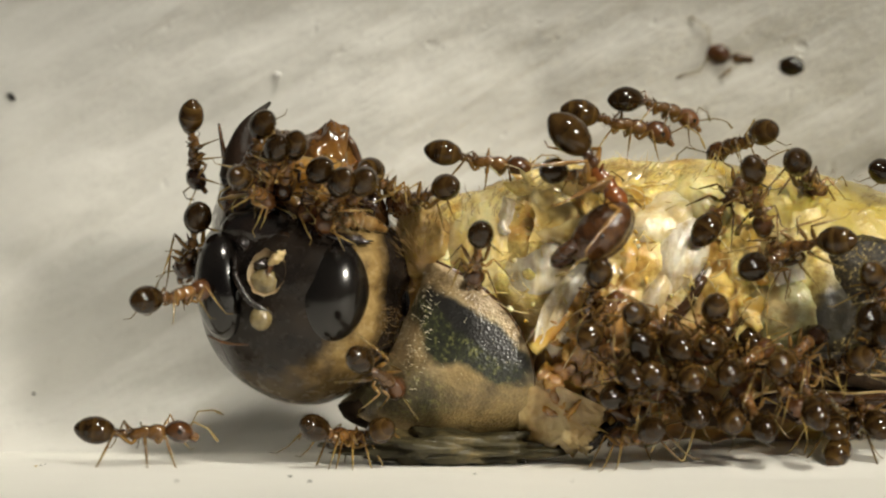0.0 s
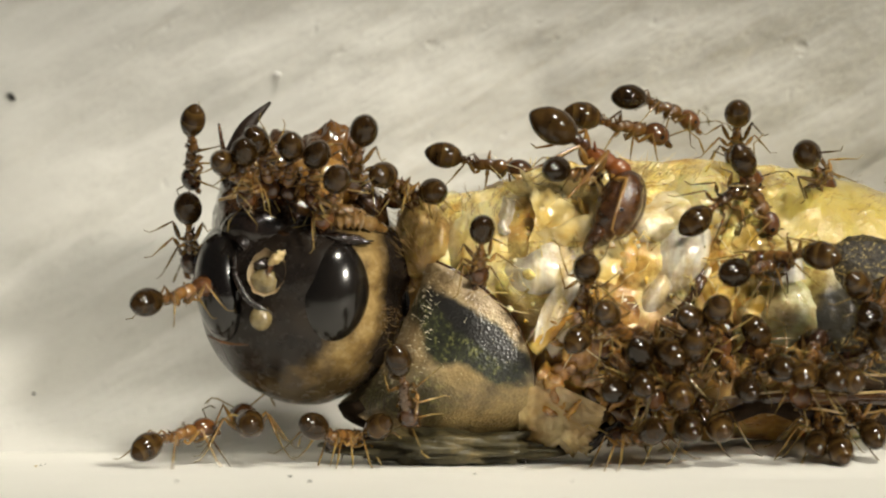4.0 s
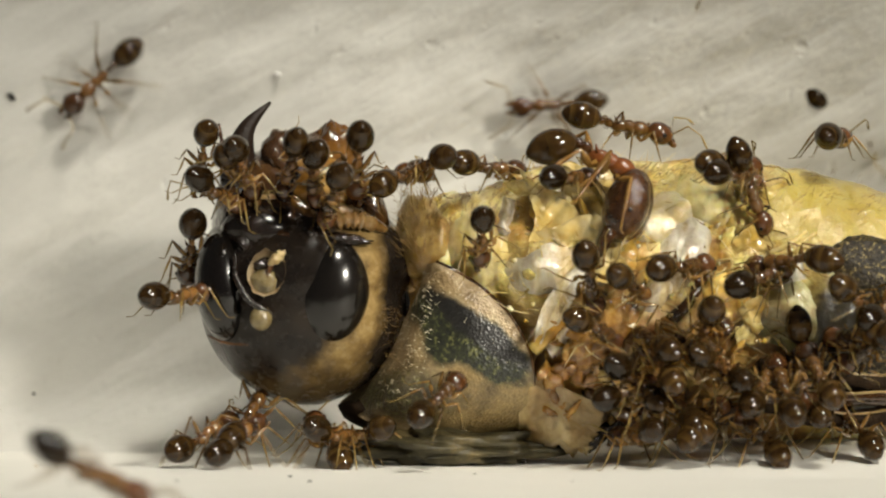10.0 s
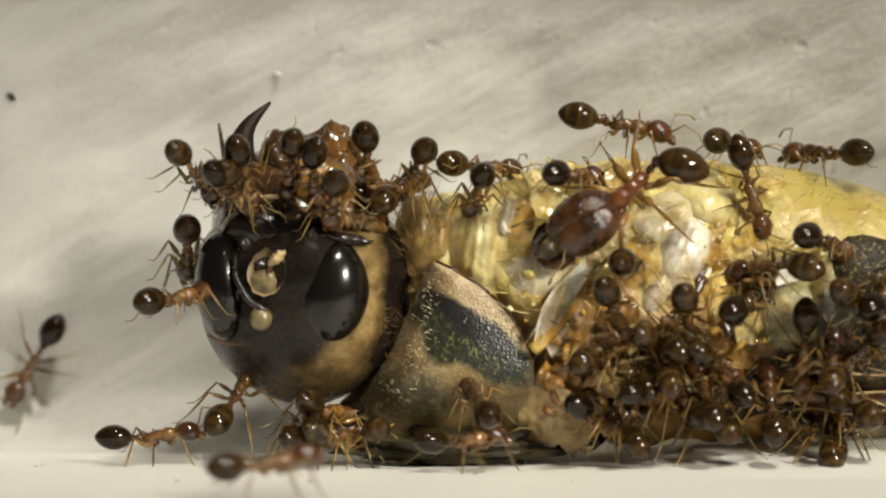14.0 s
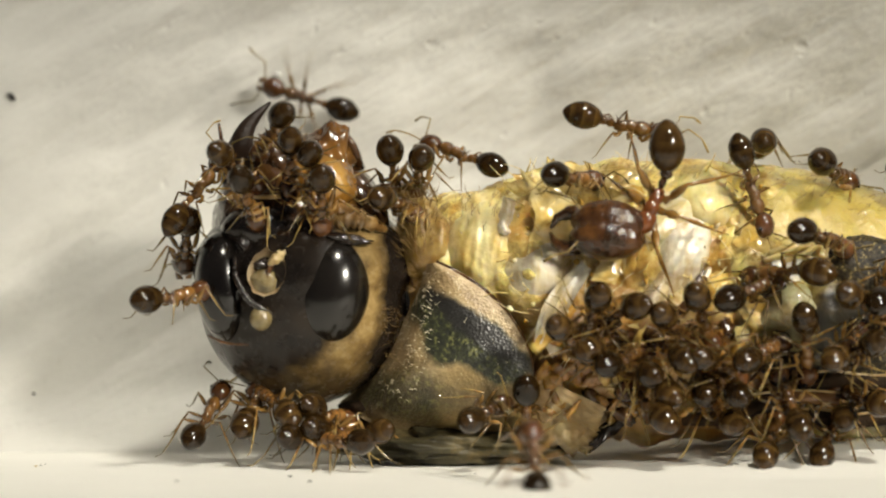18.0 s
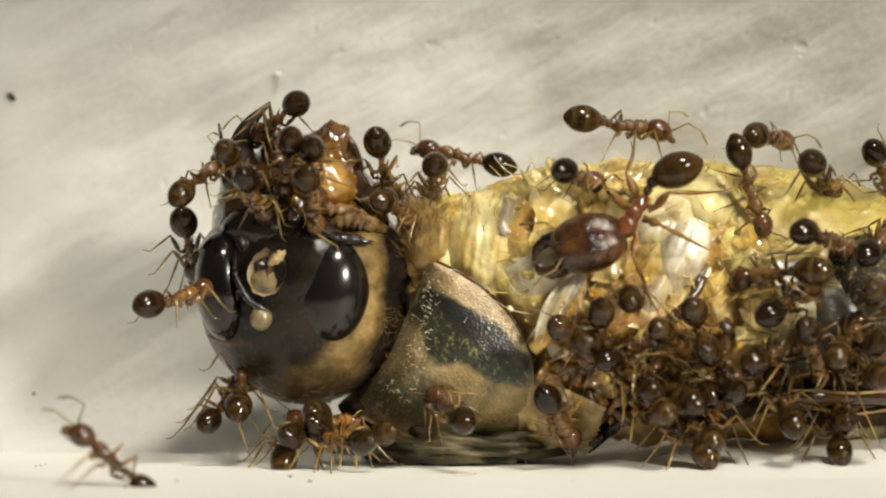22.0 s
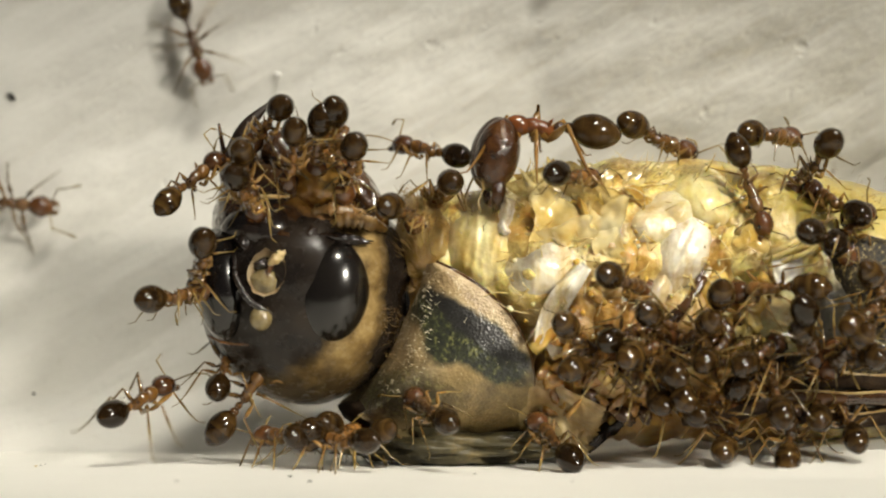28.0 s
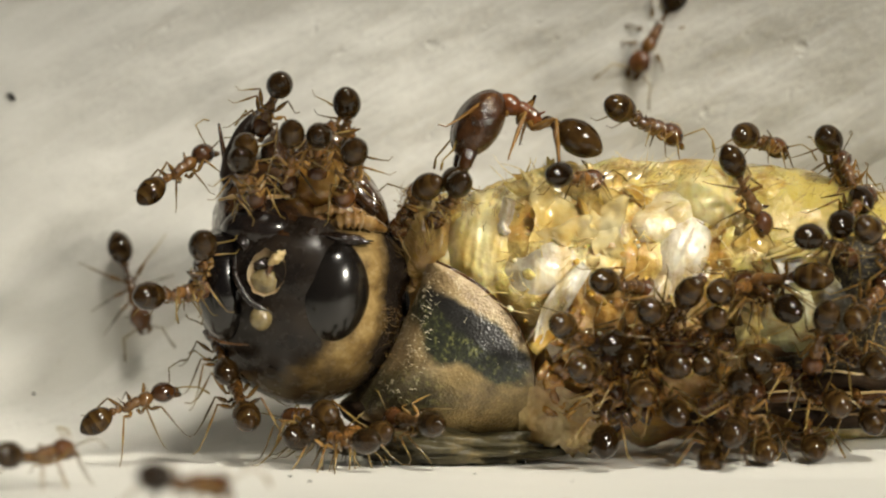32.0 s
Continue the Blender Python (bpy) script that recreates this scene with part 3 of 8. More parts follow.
# the trunk of the body: a long uneven barrel, hollowed by chewing
def trunk_form(s, t):
    u = 715 + 985 * s
    w = 2 * math.pi * t
    top = 365 - 75 * min(1, max(0, (u - 720) / 350)) + 60 * max(0, (u - 1330) / 260) ** 1.4
    top += 55 * max(0.0, (740 - u) / 50)
    low = 735 + 42 * min(1, max(0, (u - 720) / 200))
    close = min(1.0, (s / 0.02 + 0.02) ** 0.5) if s < 0.02 else 1.0
    mid, r = (top + low) / 2, (low - top) / 2 * close
    cu, su = math.cos(w), math.sin(w)
    raw = max(0.0, 1 - max(0, u - 1250) / 180)
    k = noise.noise(Vector((u * 0.014, cu * 2.4, su * 2.4))) * 0.11 + noise.noise(Vector((u * 0.035, cu * 5.5, su * 5.5 + 4))) * 0.06
    k += noise.noise(Vector((u * 0.09, cu * 14, su * 14 + 9))) * 0.025
    ring_mark = (0.022 * abs(math.sin(u * 0.036)) + 0.012 * noise.noise(Vector((u * 0.05, cu * 9, su * 9)))) * (1 - raw)
    k = 1 + k * (0.25 + 0.75 * raw) + ring_mark
    hollow = 0.22 * raw * max(0.0, -su) ** 2
    deep = 1.0 + 1.35 * min(1.0, max(0.0, (u - 700) / 260)) ** 1.5
    return at(u, mid - cu * r * (1 + (k - 1) * 0.6), su * deep * close * (k - hollow))


part("trunk", sheet(190, 96, trunk_form, wrap_v=True), BODY_MAT, hopper, "yellow and brown chewed body")


# the torn open side: one crumpled sheet over the trunk, and domes of skin that stand out of it
def side_span(u):
    top = 365 - 75 * min(1, max(0, (u - 720) / 350)) + 60 * max(0, (u - 1330) / 260) ** 1.4 + 55 * max(0.0, (740 - u) / 50)
    return top, 735 + 42 * min(1, max(0, (u - 720) / 200))


def side_depth(u, v):
    """How far the smooth side of the carcass stands towards the front."""
    top, low = side_span(u)
    deep = 0.95 + 1.15 * min(1.0, max(0.0, (u - 700) / 240)) ** 1.3
    return -deep * max(0.0, 1 - ((v - (top + low) / 2) / ((low - top) / 2)) ** 2) ** 0.5


def crumple(u, v, seed=0.0, turn=0.0):
    """Folds, creases and fine wrinkles of wet skin, in millimetres."""
    a = radians(turn)
    x, z = (u * math.cos(a) + v * math.sin(a)) * UNIT, (v * math.cos(a) - u * math.sin(a)) * UNIT
    w = noise.noise(Vector((x * 0.7, z * 0.7, seed + 5)))
    x, z = x + 0.5 * w, z + 0.5 * noise.noise(Vector((x * 0.7, z * 0.7, seed + 11)))
    big = abs(noise.noise(Vector((x * 0.9, z * 0.7, seed))))
    fine = 1 - abs(noise.noise(Vector((x * 4.2, z * 2.8, seed + 7))))
    return 0.42 * big + 0.5 * facets(x, z, seed) + 0.035 * fine ** 2 + 0.012 * noise.noise(Vector((x * 11, z * 9, seed)))


def facets(x, z, seed):
    """Flat planes that meet in sharp creases, as in crushed foil."""
    h = 0.0
    for k in range(4):
        a = seed * 1.9 + k * 2.4
        d = (x * math.cos(a) + z * math.sin(a)) * (0.55 + 0.33 * k) + seed * 0.7 + k * 0.37
        h += abs(d % 1.0 - 0.5) * (0.42, 0.30, 0.22, 0.14)[k]
    return h


def open_side(s, t):
    u, a = 724 + 620 * s, 0.12 + 2.15 * t
    top, low = side_span(u)
    mid, r = (top + low) / 2, (low - top) / 2
    v = mid - r * math.cos(a)
    fade = min(1.0, s / 0.05, (1 - s) / 0.12, t / 0.06 + 0.15)
    fade *= 1 - min(1.0, max(0.0, (v - 520) / 60)) * min(1.0, max(0.0, (1010 - u) / 50))
    h = crumple(u, v) * fade - 0.30 + 0.28 * fade
    return at(u + 6 * noise.noise(Vector((u * 0.03, v * 0.03, 1))), v - h * math.cos(a) * 40, side_depth(u, v) - h * math.sin(a) ** 0.5)


part("open_side", sheet(250, 150, open_side), BODY_MAT, hopper, "torn open side, crumpled wet yellow flesh and skin")


def dome(u, v, ru, rv, turn, height, seed=0.0, lean=0.0, rough=1.0, grain=0.0, nr=26, na=60, power=0.55, groove=0.0):
    """A mound of skin with an uneven rim that sinks into the side; grain turns the wrinkles."""
    q = radians(turn)

    def f(s, t):
        w = 2 * math.pi * t
        k = 1 + 0.16 * noise.noise(Vector((math.cos(w) * 1.3, math.sin(w) * 1.3, seed + 2))) + 0.05 * noise.noise(Vector((math.cos(w) * 5, math.sin(w) * 5, seed)))
        x, z = s * ru * math.cos(w) * k, s * rv * math.sin(w) * k
        uu, vv = u + x * math.cos(q) - z * math.sin(q), v + x * math.sin(q) + z * math.cos(q)
        h = height * max(0.0, 1 - s * s) ** power - 0.22 * s ** 4 + 0.7 * rough * (crumple(uu, vv, seed + 20, grain) - 0.3) * (1 - s ** 6)
        if groove:
            h += groove * (1 - s ** 4) * (noise.noise(Vector((x * UNIT * 2.6 + 0.6 * z * UNIT, z * UNIT * 0.5, seed))) + 0.5 * noise.noise(Vector((x * UNIT * 7, z * UNIT * 0.8, seed))))
        y = min(side_depth(uu, vv), side_depth(u, v) * 0.6)
        return at(uu, vv - h * lean, y - h)

    return sheet(nr, na, f, wrap_v=True)


# the saddle-shaped plate behind the head
def pronotum_form(s, t):
    front = [(754, 468), (710, 545), (694, 630), (600, 714)]
    rear = [(772, 464), (905, 540), (958, 655), (905, 782)]

    def curve(p, x):
        a, b, c, d = p
        w = ((1 - x) ** 3, 3 * x * (1 - x) ** 2, 3 * x * x * (1 - x), x ** 3)
        return [sum(k * q[i] for k, q in zip(w, (a, b, c, d))) for i in (0, 1)]

    e = 3.2
    f0, f1 = curve([front[0], (front[1][0] - 5, front[1][1]), (front[2][0] + 10, front[2][1]), front[3]], t), curve([rear[0], (rear[1][0] + 10, rear[1][1] - 20), (rear[2][0] + 30, rear[2][1]), rear[3]], t)
    u, v = f0[0] + (f1[0] - f0[0]) * s, f0[1] + (f1[1] - f0[1]) * s
    v += 34 * t * t * math.sin(math.pi * s) * 0.9
    low = max(0.0, (v - 640) / 150)
    y = -0.15 - 1.4 * math.sin(math.pi / 2 * min(1.0, s / 0.22)) - 0.62 * math.sin(math.pi / 2 * min(1.0, s * 1.25)) - 0.1 * math.sin(math.pi * s) * math.sin(math.pi * t) + 1.8 * low ** 2 + 0.25 * (1 - t) ** 3
    y += 0.1 * s ** 4 + 0.03 * noise.noise(Vector((u * 0.02, v * 0.02, e)))
    return at(u, v, y)


pron = part("pronotum", plate(60, 60, pronotum_form, 0.14), PRONOTUM_MAT, hopper, "tan pronotum with a granular dark green patch")
part("rear_rim", strand([pronotum_form(1, k / 12) + Vector((0, 0.03 * MM, 0)) for k in range(0, 10)], 0.055, 0.03, 8, 4), BROWN, pron, "dark raised rim")
g = random.Random(12)
fuzz = []
for k in range(290):
    a, b = (g.uniform(0.0, 0.30), g.uniform(0.06, 0.85)) if k < 230 else (g.uniform(0.1, 0.98), g.uniform(0.1, 0.8) ** 1.2)
    p = pronotum_form(a, b)
    d = Vector((g.uniform(-0.9, 0.1), -0.8, g.uniform(-0.1, 0.7))).normalized() * g.uniform(0.05, 0.13 if k < 230 else 0.04) * MM
    fuzz.append(tube([p, p + d * 0.6, p + d + Vector((0, 0, -0.02 * MM))], [0.006 * MM, 0.005 * MM, 0.002 * MM], 4))
part("fuzz", join(*fuzz), PALE_HAIR, pron, "fine pale fuzz")
part("underside", lump(770, 742, 0.0, 165, 40, 1.1, 6, 0.12), DULL, hopper, "dark underside behind the head")
# added dark lump: fills the gap above the ledge where deep shadow lies
part("underside", lump(800, 784, -0.75, 185, 30, 0.9, 1, 0.5, 0.45, 48, 28), OLIVE, hopper, "dark underside built out over the shadowed gap to the ledge")
part("collar", ring(650, 560, -0.5, 82, 190, 0.2, -16, -75, 75), BLACK, head, "black rim behind the head")


def flap_form(s, t):
    """A ragged flap, broad where it hangs from the plate and drawn out downward."""
    rag = 9 * noise.noise(Vector((t * 7, 4, 3))) + 11 * noise.noise(Vector((t * 19, 5, 3)))
    u = 912 + 152 * s - 34 * s * t + rag * s ** 2 + 5 * t
    v = 652 + 62 * s ** 1.3 + (136 - 50 * s + 14 * noise.noise(Vector((s * 6, 1, 2))) + 12 * noise.noise(Vector((s * 17, 1, 6)))) * t
    low = max(0.0, (v - 640) / 150)
    return at(u, v, -1.90 + 1.35 * low * low * (1 - 0.55 * s) - 0.12 * s - 0.12 * facets(u * UNIT * 1.3, v * UNIT * 1.3, 2.0) + 0.2 * noise.noise(Vector((s * 3, t * 3, 1))) + 0.05 * noise.noise(Vector((s * 11, t * 11, 5))))


part("torn_flap", plate(48, 40, flap_form, 0.03), TAN, hopper, "torn pale brown flap of skin")


def strip_form(s, t):
    u, v = 1035 + 125 * s, 778 - 95 * s - (34 + 14 * noise.noise(Vector((s * 9, 0, 2)))) * (t - 0.5)
    return at(u, v, -1.5 + 0.3 * noise.noise(Vector((s * 5, t * 3, 7))))


part("torn_strip", plate(26, 8, strip_form, 0.06), BLACK, hopper, "dark torn strip of skin")

# soft hairy lobes above the plate
def lobe_hairs(u, v, ru, rv, y, count, low, long, seed):
    """Bristles that stand off the front and crown of a lobe, combed upward and outward."""
    g = random.Random(seed)
    out = []
    for _ in range(count):
        a, b = g.uniform(-1, 1), g.uniform(low, 1.0)
        a *= math.sqrt(1 - min(1, abs(b)) ** 2 * 0.75)
        p = at(u + a * ru, v - b * rv, y + 0.35 * (a * a + b * b) + g.uniform(-0.05, 0.1))
        d = Vector((a * 0.8 + g.uniform(-0.25, 0.25), g.uniform(-0.5, -0.1), 0.7 + g.uniform(-0.2, 0.2))).normalized()
        k = g.uniform(0.35, 1.0) * long * MM
        out.append(tube([p, p + d * k * 0.6, p + d * k + Vector((g.uniform(-0.2, 0.2), 0, -0.08)) * k], [0.0055 * MM, 0.0045 * MM, 0.0018 * MM], 4))
    return join(*out)


for m, label, args, hair in ((FAN, "smooth pale yellow lobe with fine bristles", (846, 428, 66, 92, 8, 0.55, 1.0, 14, 0.6, 0, 40, 96, 0.5, 0.10), (846, 428, 58, 84, -1.95, 60, 0.15, 0.26, 1)),
                             (FAN_BROWN, "brownish hairy lobe", (752, 420, 54, 78, -6, 0.5, 6.0, 14, 0.6, 0, 30, 70, 0.5, 0.08), (750, 420, 50, 74, -1.42, 260, -0.5, 0.28, 6))):
    lobe = part("hairy_lobe", dome(*args), m, hopper, label)
    part("bristles", lobe_hairs(*hair), HAIR, lobe, "fine dark bristles")
part("torn_film", plate(14, 20, lambda s, t: at(888 + 22 * s - 14 * t + 6 * noise.noise(Vector((t * 5, s, 2))), 350 + 62 * t + 8 * s, -1.75 - 0.22 * math.sin(s * 3.1) + 0.16 * noise.noise(Vector((s * 2, t * 4, 7)))), 0.02), SATIN, hopper, "torn white film of skin")

# bases of the lost legs, folds and membranes
FOLDS = (
    ("fold", 1118, 318, 100, 34, -6, 0.35, YELLOW, "yellow hairy fold of the belly", 0.5), ("fold", 990, 352, 84, 34, -10, 0.3, FLESH, "", 1.0),
    ("fold", 948, 398, 46, 30, 15, 0.3, AMBER, "clear amber fold", 0.3), ("fold", 1064, 392, 60, 50, 20, 0.35, FLESH, "", 1.0),
    ("fold", 1054, 476, 40, 56, -12, 0.3, PEARL, "", 1.0), ("fold", 1100, 452, 34, 58, 18, 0.38, AMBER, "clear amber skin beside the leg's base", 0.7),
    ("leg_base", 1236, 354, 66, 62, 30, 0.56, FAN, "pale yellow cushion beside a leg's base", 0.35), ("leg_base", 1290, 388, 36, 50, 10, 0.35, YELLOW, "", 0.8),
    ("fold", 1292, 458, 56, 44, 0, 0.3, FLESH, "", 1.0), ("fold", 1246, 528, 36, 70, 24, 0.3, AMBER, "", 1.0),
    ("fold", 1384, 556, 92, 74, 0, 0.36, GREENISH, "pale greenish bare tissue", 1.2), ("fold", 1400, 436, 84, 24, -8, 0.32, YELLOW, "", 0.6),
    ("fold", 1080, 566, 62, 62, 10, 0.3, MIRE, "brown wet chewed fold", 1.2), ("fold", 1020, 622, 60, 56, 10, 0.35, MIRE, "brown wet chewed fold", 1.3),
    ("fold", 1180, 612, 90, 46, -6, 0.3, MIRE, "brown wet chewed fold", 1.2), ("fold", 1280, 690, 116, 54, 4, 0.3, MIRE, "brown wet chewed fold", 1.2),
    ("fold", 1128, 690, 72, 46, 0, 0.3, MIRE, "brown wet chewed fold", 1.3), ("fold", 1346, 330, 52, 40, 10, 0.28, YELLOW, "", 0.4),
)
for i, (name, u, v, ru, rv, turn, high, m, label, rough) in enumerate(FOLDS):
    part(name, dome(u, v, ru, rv, turn, high, i * 1.7, 8, rough, turn), m, hopper, label)
for i, (u, v, y, ru, rv, ry, turn) in enumerate(((1515, 500, -1.95, 97, 78, 0.5, 14), (1540, 610, -2.0, 119, 71, 0.5, 0))):
    part("wing_pad", lump(u, v, y, ru, rv, ry, turn, 0.1, 0.75, 56, 38, seed=i), SCALY, hopper, "dark speckled wing pad")


# a crumpled glassy bag of skin behind the plate, and the long pearly base of a hind leg
def quad(s, t, a, b, c, d):
    return [((1 - s) * p + s * q) * (1 - t) + ((1 - s) * k + s * o) * t for p, q, o, k in zip(a, b, c, d)]


part("leg_base", dome(950, 478, 84, 58, -24, 0.5, 31.0, 6, 1.0, -50), SATIN, hopper, "crumpled glassy white skin at a leg's base")
part("leg_base", dome(930, 486, 18, 13, 30, 0.72, 4.0, 4, 0.3, 0, 10, 24), YELLOW, hopper, "small yellow knob of flesh")


def foil_form(s, t):
    """A sharply folded silvery strip that runs down from the bag to the plate's rear corner."""
    u, v = quad(s, t, (938, 604), (1020, 462), (1036, 476), (958, 606))
    u, v = u - 20 * math.sin(math.pi * s) * (1 - t), v - 6 * math.sin(math.pi * s) * (1 - t)
    zig = abs((t * 1.7 + 0.35 * s) % 1.0 - 0.5)
    return at(u, v, -2.42 - 0.30 * zig * math.sin(math.pi * s) ** 0.5 - 0.12 * noise.noise(Vector((s * 4, t * 3, 2))))


part("silvery_fold", plate(40, 24, foil_form, 0.03), SATIN, hopper, "sharply folded silvery strip of skin")


part("leg_base", dome(1164, 388, 78, 50, -24, 0.50, 12.0, 8, 0.8, -20, 30, 64, 0.5), PEARL, hopper, "grey-tan translucent skin over a leg's base")
part("leg_base", dome(1190, 448, 54, 90, 26, 0.56, 3.0, 10, 0.65, 20, 34, 72, 0.5, 0.07), SATIN, hopper, "long pearly white base of a hind leg")
part("leg_base", dome(1148, 522, 28, 56, 28, 0.5, 8.0, 4, 0.3, 28, 20, 40, 0.5, 0.12), SATIN, hopper)
for k, (m, off, wide, deep) in enumerate(((BROWN, 34, 0.07, -2.1), (SATIN, 44, 0.10, -2.1), (BROWN, 58, 0.09, -2.05), (TAN, 68, 0.08, -2.05), (BROWN, 84, 0.10, -1.95))):
    part("leg_fold", strand([at(1214 + off * 0.5, 430 + off * 0.4, deep + 0.25), at(1196 + off, 470, deep), at(1172 + off, 515, deep - 0.12), at(1142 + off, 560, deep - 0.05), at(1110 + off, 596, deep + 0.2)], wide * 0.6, wide, 9, 5), m, hopper, "shiny dark fold beside the leg's base" if m is BROWN else "")


part("silvery_shard", plate(10, 10, lambda s, t: at(1342 + 50 * s + 8 * t, 462 + 42 * t - 12 * s, -2.45 + 0.08 * noise.noise(Vector((s * 3, t * 3, 2)))), 0.04), SATIN, hopper, "silver-grey shard of skin")
for k, (u0, v0, u1, v1) in enumerate(((1330, 462, 1418, 414), (1340, 448, 1402, 410), (1356, 462, 1430, 430))):
    part("pale_rod", strand([at(u0, v0, -2.35), at((u0 + u1) / 2, (v0 + v1) / 2 + 5, -2.45), at(u1, v1, -2.25)], 0.07, 0.04, 8), CREAM, hopper, "pale yellow rod of torn skin")

# scraps of chewed skin between the folds
rng = random.Random(7)
for i in range(40):
    u, v = rng.uniform(880, 1330), rng.uniform(320, 690)
    if 1100 < u < 1240 and 350 < v < 560 or u < 1045 and v > 415 or u < 915 or 1185 < u < 1300 and v < 420:
        continue
    depth = side_depth(u, v) - rng.uniform(0.25, 0.4)
    m = rng.choice((AMBER, AMBER, FLESH, FLESH, FLESH, PEARL)) if v < 520 else rng.choice((AMBER, AMBER, FLESH, CREAM))
    part("skin_scrap", lump(u, v, depth, rng.uniform(8, 26), rng.uniform(5, 14), rng.uniform(0.06, 0.16), rng.uniform(-80, 80), 0.4, 0.8, 20, 14, seed=i), m, hopper)


for i in range(70):
    u, v = rng.uniform(955, 1330), rng.uniform(565, 735)
    depth = side_depth(u, v) - rng.uniform(0.1, 0.4)
    m = rng.choice((MIRE, MIRE, MIRE, BROWN))
    part("skin_scrap", lump(u, v, depth, rng.uniform(7, 24), rng.uniform(5, 14), rng.uniform(0.08, 0.2), rng.uniform(-80, 80), 0.5, 0.9, 18, 12, seed=i + 50), m, hopper)


# flat shards of glassy skin, and the stump of a leg
def shard(pts):
    a, b, c, d = [at(*p) for p in pts]
    return plate(7, 7, lambda s, t: (a * (1 - s) + b * s) * (1 - t) + (d * (1 - s) + c * s) * t + Vector((0, 0.05 * MM * noise.noise(Vector((s * 3, t * 3, a.x * 900))), 0)), 0.03)


part("glassy_shard", shard([(958, 606, -2.35), (1000, 566, -2.3), (1010, 592, -2.15), (970, 628, -2.2)]), SATIN, hopper, "glassy white shard of skin")
part("leg_stump", strand([at(938, 612, -2.3), at(965, 586, -2.4), at(1006, 540, -2.3)], 0.15, 0.1, 8), AMBER, hopper, "amber stump of a leg")
part("leg_stump", strand([at(1150, 575, -2.2), at(1190, 545, -2.35), at(1232, 490, -2.2)], 0.2, 0.08, 8), BROWN, hopper, "dark stump of a leg")


def tuft(u, v, y, spread_u, spread_v, aim, fan, length, count, seed, thick=0.008):
    """A brush of fine bristles; aim in degrees from upright, clockwise."""
    g = random.Random(seed)
    out = []
    for i in range(count):
        p = at(u + g.uniform(-1, 1) * spread_u, v + g.uniform(-1, 1) * spread_v, y + g.uniform(-0.3, 0.3))
        w = radians(aim + g.uniform(-fan, fan))
        d = Vector((math.sin(w), g.uniform(-0.7, 0.1), math.cos(w))).normalized()
        n = length * g.uniform(0.5, 1.1)
        out.append(tube([p, p + d * n * 0.5 * MM, p + (d + Vector((0.2 * g.uniform(-1, 1), 0, -0.12))) * n * MM], [thick * MM, thick * 0.8 * MM, 0.002 * MM], 4))
    return join(*out)


TUFTS = ((745, 376, -0.8, 42, 22, -12, 38, 0.4, 26, HAIR), (748, 352, -0.8, 40, 10, 0, 40, 0.35, 30, HAIR), (852, 368, -1.3, 50, 20, 10, 32, 0.3, 16, HAIR),
         (1140, 312, -1.3, 90, 16, 48, 26, 0.5, 170, CREAM), (735, 490, -1.6, 8, 26, -70, 40, 0.2, 26, HAIR), (700, 610, -1.5, 16, 70, -60, 40, 0.14, 70, HAIR),
         (1340, 430, -2.0, 70, 10, 60, 30, 0.4, 50, YELLOW), (1450, 350, -1.6, 110, 40, 50, 40, 0.25, 90, HAIR), (1010, 340, -1.2, 90, 20, 10, 50, 0.35, 60, HAIR))
for i, (u, v, y, su, sv, aim, fan, n, c, m) in enumerate(TUFTS):
    part("bristles", tuft(u, v, y, su, sv, aim, fan, n, c, i, 0.004 if i > 4 else 0.006), m, hopper)


# crumpled films of skin, layer over layer
def film_scrap(u, v, y, wide, tall, turn, seed):
    g = random.Random(seed)
    q = Matrix.Rotation(radians(turn), 3, "Y") @ Matrix.Rotation(radians(g.uniform(-45, 45)), 3, "X") @ Matrix.Rotation(radians(g.uniform(-35, 35)), 3, "Z")
    c, k = at(u, v, y), g.uniform(0, 50)

    def f(s, t):
        a, b = (s - 0.5) * wide * UNIT, (t - 0.5) * tall * UNIT
        edge = 1 + 0.35 * noise.noise(Vector((s * 3 + k, t * 3, k)))
        fold = 0.22 * abs(noise.noise(Vector((a * 2.2 + k, b * 1.2, k)))) + 0.05 * noise.noise(Vector((a * 5 + k, b * 5, k)))
        return c + q @ Vector((a * edge, -fold + 0.25 * (a * a + b * b), b * edge)) * MM

    return plate(18, 18, f, 0.012)


rng = random.Random(23)
for i in range(38):
    u, v = rng.uniform(870, 1330), rng.uniform(318, 600)
    depth = side_depth(u, v) - rng.uniform(0.15, 0.4)
    if u < 1045 and v > 415 or u < 930 or 1095 < u < 1245 and 345 < v < 560 or 1185 < u < 1300 and v < 420:
        continue
    part("skin_film", film_scrap(u, v, depth, rng.uniform(30, 90), rng.uniform(20, 54), rng.uniform(-90, 90), i), rng.choice((MEMBRANE, MEMBRANE, MEMBRANE, CREAM, FLESH, YELLOW)), hopper)
for i in range(12):
    u, v = (rng.uniform(905, 1110), rng.uniform(305, 430))
    depth = side_depth(u, v) - rng.uniform(0.15, 0.4)
    part("skin_film", film_scrap(u, v, depth, rng.uniform(70, 140), rng.uniform(40, 80), rng.uniform(-90, 90), 100 + i), rng.choice((MEMBRANE, MEMBRANE, FLESH, CREAM)), hopper)
for i in range(8):
    t = i / 7
    u, v = 1190 - 95 * t * t + rng.choice((-66, 60)) * (1 - 0.3 * t) + rng.uniform(-10, 10), 350 + 200 * t
    part("skin_film", film_scrap(u, v, -2.0 + 0.3 * (1 - t), rng.uniform(30, 70), rng.uniform(26, 50), rng.uniform(40, 110), 200 + i), rng.choice((MEMBRANE, AMBER, FLESH)), hopper)

